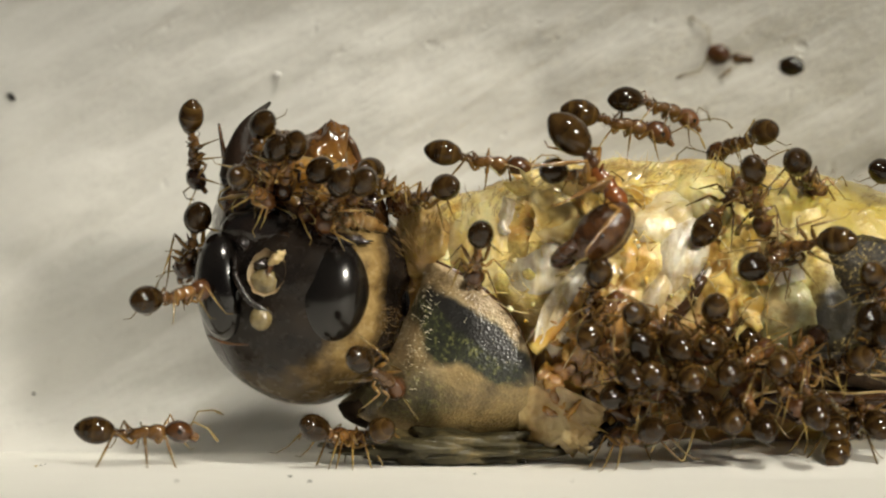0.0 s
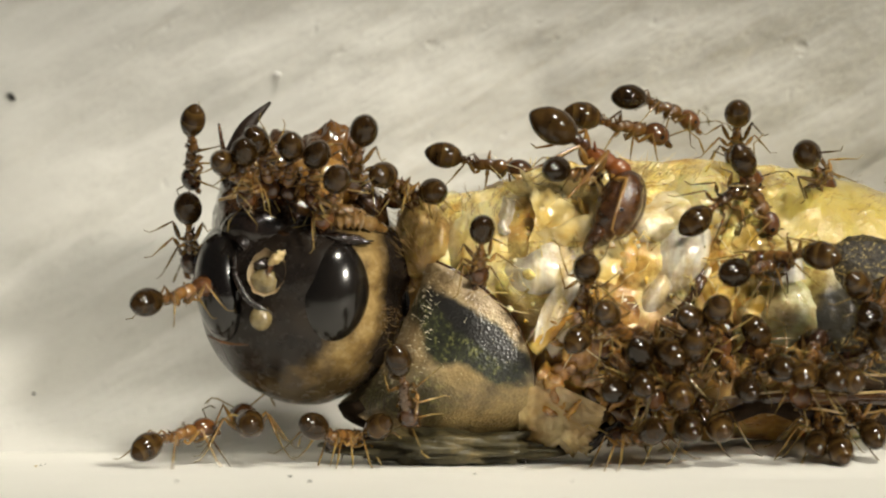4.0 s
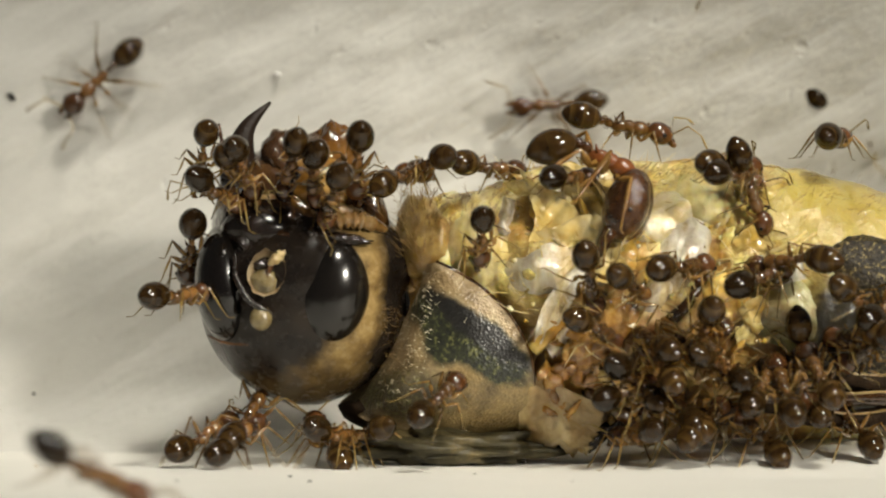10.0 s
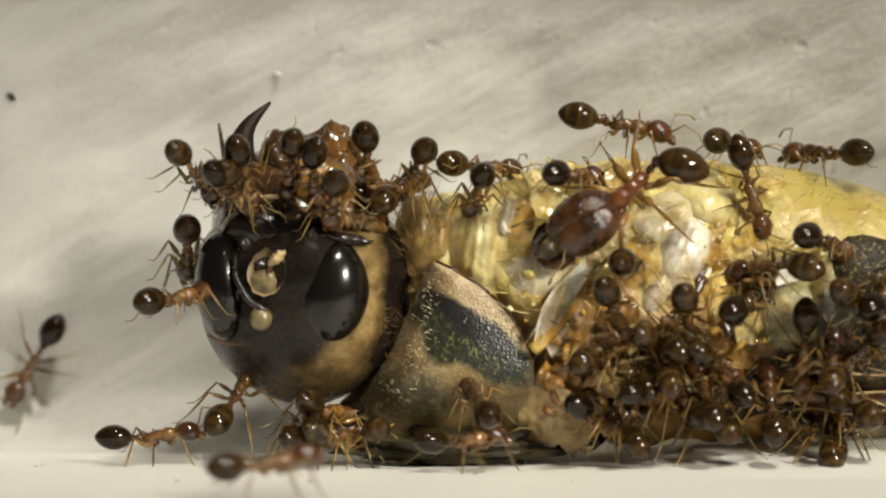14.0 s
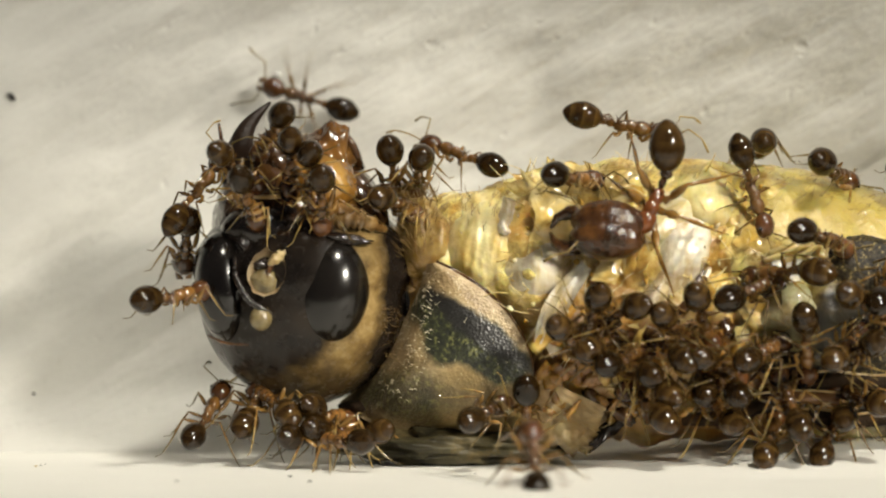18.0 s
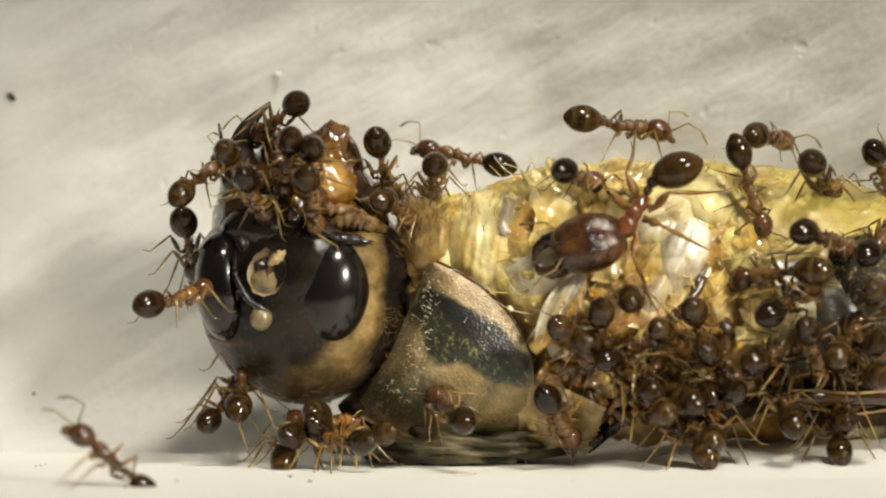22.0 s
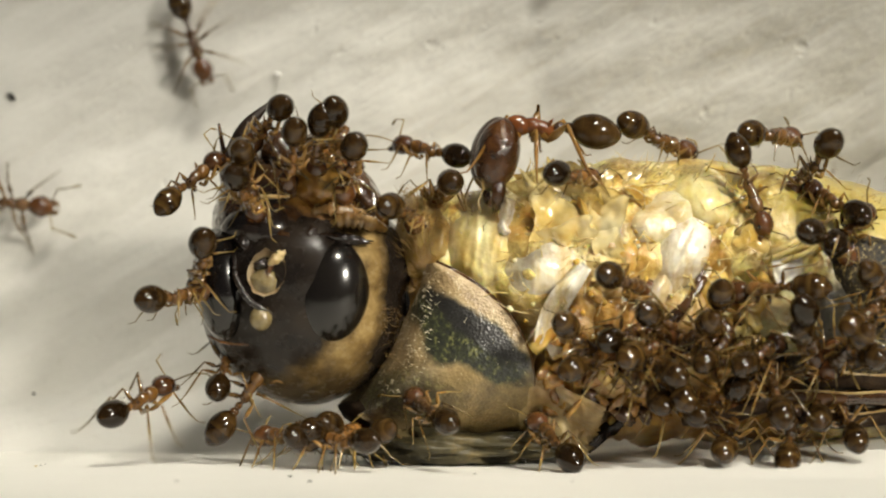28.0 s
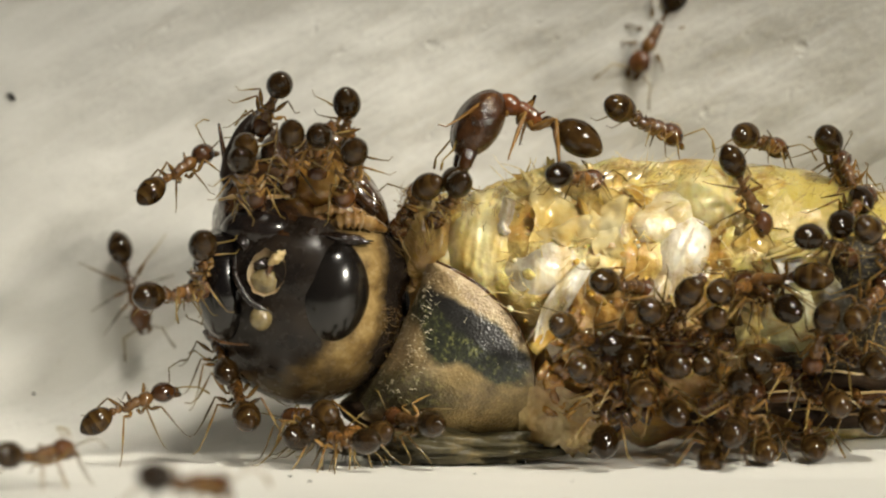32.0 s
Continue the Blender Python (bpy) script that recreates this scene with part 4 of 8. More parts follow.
# long dark folds of the closed wings along the side, low down towards the tail
for i, (v, y, m, thick) in enumerate(((632, -2.35, SCALY, 0.2), (652, -2.42, TAN, 0.035), (664, -2.3, DULL, 0.2), (686, -2.34, TAN, 0.03), (694, -2.2, BROWN, 0.19), (716, -2.2, TAN, 0.03), (724, -2.0, DULL, 0.2))):
    u0 = 1330 - 22 * i + 60 * (i % 3)
    path = [at(u0 + 70 * k, v + 24 * noise.noise(Vector((k * 0.7, i, 2))) + 10 * (k == 0), y + 0.12 * noise.noise(Vector((k * 0.6, i, 7))) + 0.35 * (k == 0)) for k in range(6)]
    part("wing_fold", strand(path, thick * 0.7, thick, 10, 4), m, hopper, "dark folded wing along the side" if m is not TAN else "pale thin wing edge")


# fine torn fibres and dark crumbs of dried skin over the open flesh
def open_flesh(g):
    u, v = g.uniform(890, 1340), g.uniform(300, 600)
    return u, v, side_depth(u, v) - 0.35


def fibres(seed, count, thick, long):
    g = random.Random(seed)
    out = []
    for _ in range(count):
        u, v, y = open_flesh(g)
        a, n, k = g.uniform(0, 2 * math.pi), g.uniform(0.4, 1.0) * long / UNIT, g.uniform(-0.4, 0.4)
        c, q = math.cos(a) * n, math.sin(a) * n
        out.append(strand([at(u, v, y + 0.2), at(u + c * 0.5 - q * k * 0.4, v + q * 0.5 + c * k * 0.4, y - 0.05), at(u + c, v + q, y + 0.2)], thick, thick * 0.4, 4, 3))
    return join(*out)


def crumbs(seed, count):
    g = random.Random(seed)
    out = []
    for i in range(count):
        u, v, y = open_flesh(g)
        out.append(lump(u, v, y + 0.08, g.uniform(2, 7), g.uniform(2, 5), g.uniform(0.05, 0.16), g.uniform(-90, 90), 0.5, 0.7, 8, 6, seed=i))
    return join(*out)


for k, (m, count, thick, long) in enumerate(((CREAM, 90, 0.014, 0.9), (MEMBRANE, 60, 0.02, 0.7), (AMBER, 40, 0.012, 0.7))):
    part("fibre_mat", fibres(60 + k, count, thick, long), m, hopper)
for k, (m, count) in enumerate(((AMBER, 46), (PEARL, 70))):
    part("crumb_crust", crumbs(80 + k, count), m, hopper)


# ---- specks on the paint ----
def crumb(name, u, v, y, ru, rv, ry, m, label, seed):
    c = at(u, v, y)
    k = (y + 60) / 60
    data = lump(784 + (u - 784) * k, 441 + (v - 441) * k, y, ru, rv, ry, seed * 40, 0.5, 0.6, 10, 7, seed=seed)
    ob = new(name, mesh_of(name, *data, m))
    return tagged(ob, label, "speck")


crumb("soot_speck", 21, 172, WALL_Y - 0.02, 9, 5, 0.06, SPECK, "tiny black speck stuck to the white wall", 1)
crumb("paint_crumb", 492, 132, WALL_Y - 0.12, 5, 5, 0.08, CHALK, "tiny white paint crumb on the wall", 2)
crumb("soot_speck", 60, 697, 2.6, 3, 3, 0.05, SPECK, "tiny black speck on the white wall", 3)


def floor_crumb(name, x, y, r, m, label, seed):
    g = random.Random(seed)
    data = ball(9, 6, lambda n: Vector((x + n.x * r * g.uniform(0.7, 1.4), y + n.y * r, 0.01 + n.z * r * 0.5)) * MM)
    return tagged(new(name, mesh_of(name, *data, m)), label, "speck")


rng = random.Random(31)
for i in range(15):
    x, y = rng.uniform(-8.5, 8.5), rng.uniform(-7, 0.5)
    if i < 3:
        x, y = -8.05 + i * 0.06, -1.6 + i * 0.25
    floor_crumb("dirt_speck", x, y, rng.uniform(0.015, 0.04), SPECK if i % 3 else AMBER, "tiny dark dirt speck on the white ledge", i)


# ---- ants: x forward, z up, the origin on the ground under the middle of the body ----
def oval(cx, cy, cz, rx, ry, rz, nu=18, nv=12, back=0.0, bands=0.0, pitch=0.0, dent=0.0):
    q = Matrix.Rotation(radians(-pitch), 3, "Y")

    def f(n):
        k = 1 - back * max(0.0, -n.x) ** 2 - dent * max(0.0, n.x) ** 4
        b = 1 + bands * math.sin(n.x * 9.0)
        return (Vector((cx, cy, cz)) + q @ Vector((n.x * rx, n.y * ry * k * b, n.z * rz * k * b))) * MM

    return ball(nu, nv, f)


def ant_part(name, data, material, parent, pivot, label=""):
    """A part whose own origin lies at its joint."""
    v, f = data
    p = Vector(pivot) * MM
    ob = part(name, ([x - p for x in v], f), material, parent, label)
    ob.location = p - (Vector((0, 0, 0)) if "is_ant" in parent else parent.location)
    return ob


def limb(pts, radii):
    c = [Vector(p) * MM for p in pts]
    return tube(c, [r * MM for r in radii], 6)


def build_ant(kind, seed):
    """kind: a 'small' worker on its feet, a 'low' one that crouches to feed, or a 'big' soldier; the seed varies how legs, feelers and rear part are held."""
    g = random.Random(seed)
    big = kind == "big"
    body = new("soldier_ant" if big else "worker_ant")
    body["is_ant"] = 1
    red, dark, hd = (GIANT_RED, GIANT_DARK, GIANT_RED) if big else (ANT_RED, GASTER, ANT_HEAD)
    s = 1.32 if big else 1.0
    lift = g.uniform(-26, 10)
    crouch = kind == "low"
    h = (0.42 if crouch else 0.62) * s
    hz = h + g.uniform(-0.05, 0.03)
    # head, with jaws, eyes and feelers
    if big:
        skull = join(oval(1.28, 0.16, hz, 0.75, 0.44, 0.45, 30, 20, 0.12, 0, -8, 0.16), oval(1.28, -0.16, hz, 0.75, 0.44, 0.45, 30, 20, 0.12, 0, -8, 0.16))
        hx, hr, hw = 1.28, 0.70, 0.60
    else:
        skull = oval(0.74, 0, hz, 0.285, 0.235, 0.215, 20, 14, 0.08, 0, -14, 0.15)
        hx, hr, hw = 0.74, 0.29, 0.24
    head_ob = ant_part("head", skull, hd, body, (hx - hr * 0.9, 0, hz))
    for side in (1, -1):
        ant_part("eye", oval(hx + hr * 0.1, side * hw * 0.9, hz + hr * 0.2, 0.05 * s, 0.03 * s, 0.05 * s, 8, 6), ANT_EYE, head_ob, (hx, 0, hz))
        if big:
            jaw = limb([(hx + 0.50, side * 0.34, hz - 0.16), (hx + 0.78, side * 0.36, hz - 0.26), (hx + 1.00, side * 0.24, hz - 0.33), (hx + 1.10, side * 0.04, hz - 0.36)], [0.17, 0.15, 0.10, 0.03])
        else:
            jaw = limb([(hx + hr * 0.75, side * hw * 0.45, hz - hr * 0.3), (hx + hr * 1.1, side * hw * 0.42, hz - hr * 0.45), (hx + hr * 1.25, side * 0.02, hz - hr * 0.5)], [0.07, 0.06, 0.02])
        ant_part("mandible", jaw, red, head_ob, (hx, 0, hz))
        a, b = g.uniform(15, 60), g.uniform(-40, 30)
        base = Vector((hx + hr * 0.7, side * hw * 0.4, hz + hr * 0.25))
        elbow = base + Vector((math.cos(radians(a)) * 0.2, side * math.sin(radians(a)) * 0.45, 0.22 + g.uniform(-0.1, 0.15)))
        if big:
            elbow = base + Vector((0.25, side * 0.30, -0.05))
        tip = elbow + Vector((0.5 * math.cos(radians(b)), side * 0.25 * math.sin(radians(b + 40)), -0.3 + g.uniform(-0.1, 0.3)))
        mid = (elbow + tip) / 2 + Vector((0.05, 0, 0.06))
        ant_part("antenna", limb([base, elbow, mid, (mid + tip) / 2, tip], [0.016 * s, 0.018 * s, 0.015 * s, 0.026 * s, 0.02 * s]), ANT_LEG, head_ob, base)
    # middle of the body
    chest = join(oval(0.30 * s, 0, h, 0.21 * s, 0.155 * s, 0.16 * s, 16, 12, 0.1, 0, 10), oval(0.10 * s, 0, h + 0.01, 0.17 * s, 0.12 * s, 0.125 * s, 14, 10),
                 oval(-0.06 * s, 0, h - 0.03, 0.19 * s, 0.11 * s, 0.12 * s, 14, 10, 0, 0, 18),
                 limb([(-0.14 * s, 0.06 * s, h + 0.04), (-0.23 * s, 0.08 * s, h + 0.13 * s)], [0.03 * s, 0.004]), limb([(-0.14 * s, -0.06 * s, h + 0.04), (-0.23 * s, -0.08 * s, h + 0.13 * s)], [0.03 * s, 0.004]))
    ant_part("thorax", chest, GIANT_CHEST if big else red, body, (0, 0, h))
    ant_part("waist", join(oval(-0.31 * s, 0, h - 0.01, 0.09 * s, 0.06 * s, 0.10 * s, 10, 8, 0, 0, 20), limb([(-0.18 * s, 0, h - 0.06), (-0.46 * s, 0, h - 0.03)], [0.035 * s, 0.035 * s]),
                           oval(-0.45 * s, 0, h, 0.09 * s, 0.10 * s, 0.09 * s, 10, 8)), red, body, (-0.3 * s, 0, h))
    rear = oval(-0.86 * s, 0, h + 0.02, 0.40 * s, 0.272 * s, 0.268 * s, 24, 24, 0.26, 0.010, 0, 0.06)
    gaster = ant_part("gaster", rear, dark, body, (-0.5 * s, 0, h))
    gaster.rotation_euler = (0, radians(lift), 0)
    # legs: thigh up and out, shin down to the ground, thin foot
    for side in (1, -1):
        for i, (x0, reach, aim) in enumerate(((0.30, 0.74, 42), (0.08, 0.70, -4), (-0.08, 0.86, -50))):
            w = radians(aim + g.uniform(-16, 16))
            out = Vector((math.sin(w), math.cos(w) * side, 0))
            root = Vector((x0 * s, side * 0.09 * s, h - 0.12 * s))
            reach *= 0.72 if crouch else 1.0
            knee = root + out * reach * 0.52 * s + Vector((0, 0, g.uniform(0.10, 0.28 if crouch else 0.36) * s))
            shin = root + out * reach * 0.98 * s + Vector((0, 0, (-0.12 if crouch else -0.30) * s))
            foot = root + out * reach * 1.22 * s
            foot.z = 0.012
            toe = foot + out * 0.14 * s
            toe.z = 0.0
            hip = root + out * 0.1 * s - Vector((0, 0, 0.05 * s))
            leg = ant_part("leg", limb([root, hip, hip * 0.7 + knee * 0.3, hip * 0.35 + knee * 0.65, knee, knee * 0.4 + shin * 0.6, shin, foot, toe], [q * s * (1.5 if big else 1.0) for q in (0.05, 0.030, 0.050, 0.042, 0.020, 0.026, 0.016, 0.010, 0.008)]), GIANT_LEG if big else ANT_THIGH, body, root)
            if not big:
                leg.data.materials.append(ANT_LEG)
                for face in leg.data.polygons:
                    face.material_index = int(face.index >= 5 * 6)
    if big:
        tagged(body, "large reddish big-headed soldier ant on the carcass", "ant")
    else:
        tagged(body, "small dark brown ant with amber legs", "ant", "ants on the carcass")
    return body


POSES = [build_ant("small" if k < 4 else "low", 20 + k) for k in range(10)]
SPARE = list(POSES)
soldier = build_ant("big", 5)


def worker(k, low):
    """One more worker ant, crouching or on its feet."""
    p = 4 + k % 6 if low else k % 4
    ant = SPARE[p] if SPARE[p] else copy_thing(POSES[p], Matrix())
    SPARE[p] = None
    size = random.Random(k).uniform(0.93, 1.06)
    ant.scale = (size, size, size)
    return ant


FEEDING = 45
ants = [worker(k, k < FEEDING) for k in range(85)]


def spot(x, y, z, rx, ry, rz):
    """A pose in millimetres and degrees."""
    return pose(x * MM, y * MM, z * MM, rx, ry, rz)


def fidget(rows, seed, much=1.0):
    """The rows with small restless turns put in between them."""
    g = random.Random(seed)
    out = []
    for (t0, m0), (t1, m1) in zip(rows, rows[1:]):
        n = max(1, round((t1 - t0) / 0.6))
        q0, q1 = m0.to_quaternion(), m1.to_quaternion()
        for k in range(n):
            w = k / n
            w = w * w * (3 - 2 * w)
            p = m0.translation.lerp(m1.translation, w)
            q = q0.slerp(q1, w)
            if k:
                p = p + Vector((g.uniform(-1, 1), g.uniform(-0.4, 0.4), g.uniform(-1, 1))) * 0.05 * MM * much
                q = q @ Euler([radians(g.uniform(-5, 5) * much) for _ in range(3)]).to_quaternion()
            out.append((round(t0 + (t1 - t0) * k / n, 2), Matrix.LocRotScale(p, q, None)))
    return out + [rows[-1]]


def stride(ant, t0, t1, seed=0):
    """The legs of an ant stepping by turns of three from t0 to t1."""
    legs = [c for c in ant.children if c.name.startswith("leg")]
    for i, leg in enumerate(legs):
        rest = Matrix.Translation(leg.location)
        rows, n = [(0.0, rest)], max(2, round((t1 - t0) / 0.15))
        for k in range(n + 1):
            t = t0 + (t1 - t0) * k / n
            if t <= 0 or t >= 32:
                continue
            swing = 17 * (1 if (k + i) % 2 else -1) * (1 if i < 3 else -1) * (0 if k in (0, n) else 1)
            rows.append((round(t, 2), rest @ pose(0, 0, 0, 0, 0, swing)))
        rows.append((32.0, rest))
        walk(leg, rows)


def pose_soldier():
    """The soldier's rows: seconds, its middle on the plan, where it heads (degrees from the right, counter-clockwise), how far its back is rolled
    towards the front, and the bends of its rear part and of its head."""
    rows = (
        (0, 1070, 319, -57, 15, 13, -73), (1, 1055, 290, -33, 15, -18, -72), (3, 1063, 275, -33, 15, -7, -72), (6, 1070, 280, -39, 15, 27, -71),
        (8, 1065, 270, -33, 15, 15, -72), (9, 1060, 265, -30, 15, 22, -70), (10, 1070, 280, -30, 15, 46, -70), (11, 1065, 305, -45, 20, 48, -80),
        (12, 1124, 355, -78, 60, 58, -82), (13, 1110, 295, -96, 95, 21, -74), (14, 1125, 325, -135, 110, -62, -15), (17, 1180, 394, -126, 110, 60, -56),
        (18.5, 1154, 347, -111, 105, 13, -74), (20, 1155, 385, -111, 105, 25, -74), (22, 1128, 369, -120, 120, -40, -50), (23, 1204, 452, -168, 145, -15, 15), (24, 1145, 328, -216, 165, 28, 71),
        (25, 1150, 325, -219, 165, 3, 74), (25.5, 1150, 322, -213, 165, -9, 73), (27.5, 965, 229, -189, 165, 9, 69), (28, 953, 224, -183, 165, -8, 73),
        (30, 930, 240, -180, 160, -6, 75), (31, 977, 197, -207, 170, -31, 67), (32, 935, 200, -204, 170, -9, 74))
    joints = [c for c in soldier.children if c.name.split(".")[0] in ("head", "gaster")]
    body, bends = [], {c: [] for c in joints}
    for t, u, v, heading, roll, rear, front in rows:
        a, r = radians(heading), radians(roll)
        ahead = Vector((math.cos(a), 0, math.sin(a)))
        back = Vector((-math.sin(a) * math.cos(r), -math.sin(r), math.cos(a) * math.cos(r)))
        turn = Matrix((ahead, back.cross(ahead), back)).transposed()
        y = -1.5 - 1.5 * min(1.0, max(0.0, (v - 230) / 90))
        p = at(784 + (u - 784) * (60 + y) / 60, 441 + (v - 441) * (60 + y) / 60, y)
        body.append((t, Matrix.LocRotScale(p - turn @ Vector((0, 0, 0.82 * MM)), turn.to_quaternion(), None)))
        for c in joints:
            bend_by = Matrix.Rotation(-radians(front if c.name.startswith("head") else rear), 3, "Y")
            bends[c].append((t, Matrix.LocRotScale(c.location.copy(), (turn.transposed() @ bend_by @ turn).to_quaternion(), None)))
    walk(soldier, fidget(body, 1, 0.5))
    for c in joints:
        walk(c, bends[c])


# ---- the paths of the ants ----
def motions():
    walk(ants[0], fidget([(0, spot(-5.19, -2.27, 2.96, 2, -6, 54)), (6, spot(-5.17, -2.27, 2.96, 1, -6, 55)), (13, spot(-5.18, -2.27, 2.96, 1, -6, 55)), (18, spot(-5.20, -2.26, 2.95, 3, -5, 54)), (23, spot(-5.14, -2.28, 2.94, 2, -10, 54)), (32, spot(-5.16, -2.29, 3.00, 0, -4, 56))], 0, 1.0))
    walk(ants[1], fidget([(0, spot(-4.64, -0.72, 6.40, -120, 53, 84)), (3, spot(-4.64, -0.73, 6.38, -115, 51, 88)), (6, spot(-4.66, -0.73, 6.38, -115, 51, 88)), (7.5, spot(-4.82, -0.93, 6.18, -63, 49, 99)), (9, spot(-4.98, -1.14, 5.98, -15, 43, 103)), (10, spot(-4.69, -1.13, 5.82, -13, 41, 102)), (11, spot(-4.63, -1.12, 5.86, -15, 41, 104)), (12, spot(-4.97, -1.14, 5.64, 6, 38, 84)), (13, spot(-4.81, -2.50, 5.45, -10, 33, 66)), (14, spot(-4.87, -2.45, 5.44, -8, 33, 65)), (15.5, spot(-4.96, -1.50, 5.28, 2, -6, 66)), (17, spot(-5.04, -0.55, 5.11, 14, -44, 59)), (18, spot(-4.68, -1.21, 5.26, 24, -48, 29)), (19, spot(-4.67, -1.60, 5.48, 11, -27, 50)), (20, spot(-4.90, -1.00, 5.34, -4, -25, 54)), (21, spot(-4.77, -1.15, 5.35, -6, -27, 57)), (22, spot(-4.65, -1.63, 5.40, 0, -24, 59)), (23, spot(-4.42, -1.82, 5.53, -6, -6, 71)), (24, spot(-4.16, -2.11, 5.47, -16, 0, 74)), (25, spot(-4.77, -0.85, 5.31, -8, -33, 69)), (25.5, spot(-5.07, -0.63, 5.03, 8, -39, 72)), (27.5, spot(-5.20, -0.62, 5.26, 14, -37, 59)), (28, spot(-4.87, -1.38, 5.34, 10, -30, 48)), (29, spot(-5.41, -0.65, 5.38, 19, -23, 43)), (30, spot(-5.45, -0.63, 5.36, 19, -25, 43)), (31, spot(-5.33, -0.66, 5.48, 18, -24, 46)), (32, spot(-5.25, -0.62, 5.54, 19, -28, 43))], 1, 1.0))
    walk(ants[2], fidget([(0, spot(-4.91, -0.68, 4.05, -14, 34, 106)), (6, spot(-5.26, -0.72, 4.23, 6, 36, 83)), (9, spot(-4.96, -0.69, 3.90, -10, 33, 102)), (13, spot(-5.06, -0.70, 3.88, -6, 32, 97)), (17, spot(-5.21, -0.73, 3.99, 4, 35, 86)), (19, spot(-4.99, -0.65, 4.04, -14, 30, 108)), (23, spot(-5.17, -0.71, 3.95, 3, 33, 86)), (28, spot(-4.35, -2.35, 3.78, -62, 30, 101)), (32, spot(-4.34, -2.40, 3.74, -60, 28, 100))], 2, 1.0))
    walk(ants[3], fidget([(0, spot(-2.82, -1.96, 6.11, 40, 146, -76)), (6, spot(-2.69, -2.05, 6.03, -117, 37, 97)), (9, spot(-2.62, -2.08, 5.93, -102, 36, 101)), (13, spot(-2.64, -2.06, 5.98, -109, 37, 100)), (19, spot(-2.62, -2.14, 5.94, -93, 37, 99)), (23, spot(-2.96, -1.97, 6.23, 17, 145, -84)), (25.5, spot(-2.85, -2.19, 6.01, -97, 38, 96)), (28, spot(-2.74, -2.40, 5.78, -30, 39, 99)), (32, spot(-2.85, -2.43, 5.72, -18, 37, 96))], 3, 1.0))
    walk(ants[4], fidget([(0, spot(-2.24, -2.22, 5.27, -62, 33, 101)), (6, spot(-2.16, -2.38, 5.73, -103, 34, 87)), (9, spot(-2.15, -2.36, 5.76, -106, 34, 89)), (14, spot(-2.26, -2.26, 5.92, -143, 33, 87)), (16.5, spot(-2.25, -2.43, 5.69, -95, 33, 87)), (19, spot(-2.25, -2.61, 5.46, -46, 34, 88)), (23, spot(-2.32, -2.55, 5.56, -50, 35, 87)), (25.5, spot(-2.34, -2.20, 6.07, -107, 33, 91)), (28, spot(-2.37, -1.84, 6.57, 16, 145, -85)), (29.33, spot(-2.40, -1.99, 6.32, -107, 34, 97)), (30.67, spot(-2.43, -2.15, 6.07, -51, 32, 97)), (32, spot(-2.46, -2.30, 5.83, 4, 31, 95))], 4, 1.0))
    walk(ants[5], fidget([(0, spot(-1.80, -2.41, 5.26, -106, 29, 106)), (3, spot(-1.93, -2.56, 5.05, -56, 28, 102)), (6, spot(-2.06, -2.72, 4.85, -5, 29, 99)), (7.5, spot(-1.87, -2.54, 5.05, -48, 29, 99)), (9, spot(-1.68, -2.37, 5.26, -90, 29, 99)), (11, spot(-1.85, -2.54, 5.05, -48, 29, 99)), (13, spot(-2.03, -2.72, 4.85, -5, 29, 99)), (17, spot(-2.26, -2.74, 4.85, -6, 30, 94)), (19, spot(-2.33, -2.73, 4.86, -15, 30, 90)), (21, spot(-2.21, -2.56, 5.11, -70, 30, 90)), (23, spot(-2.09, -2.40, 5.37, -126, 30, 90)), (25.5, spot(-1.82, -2.38, 5.46, -84, 33, 94)), (28, spot(-1.55, -2.36, 5.55, -41, 33, 100)), (32, spot(-1.62, -2.42, 5.42, -28, 31, 100))], 5, 1.0))
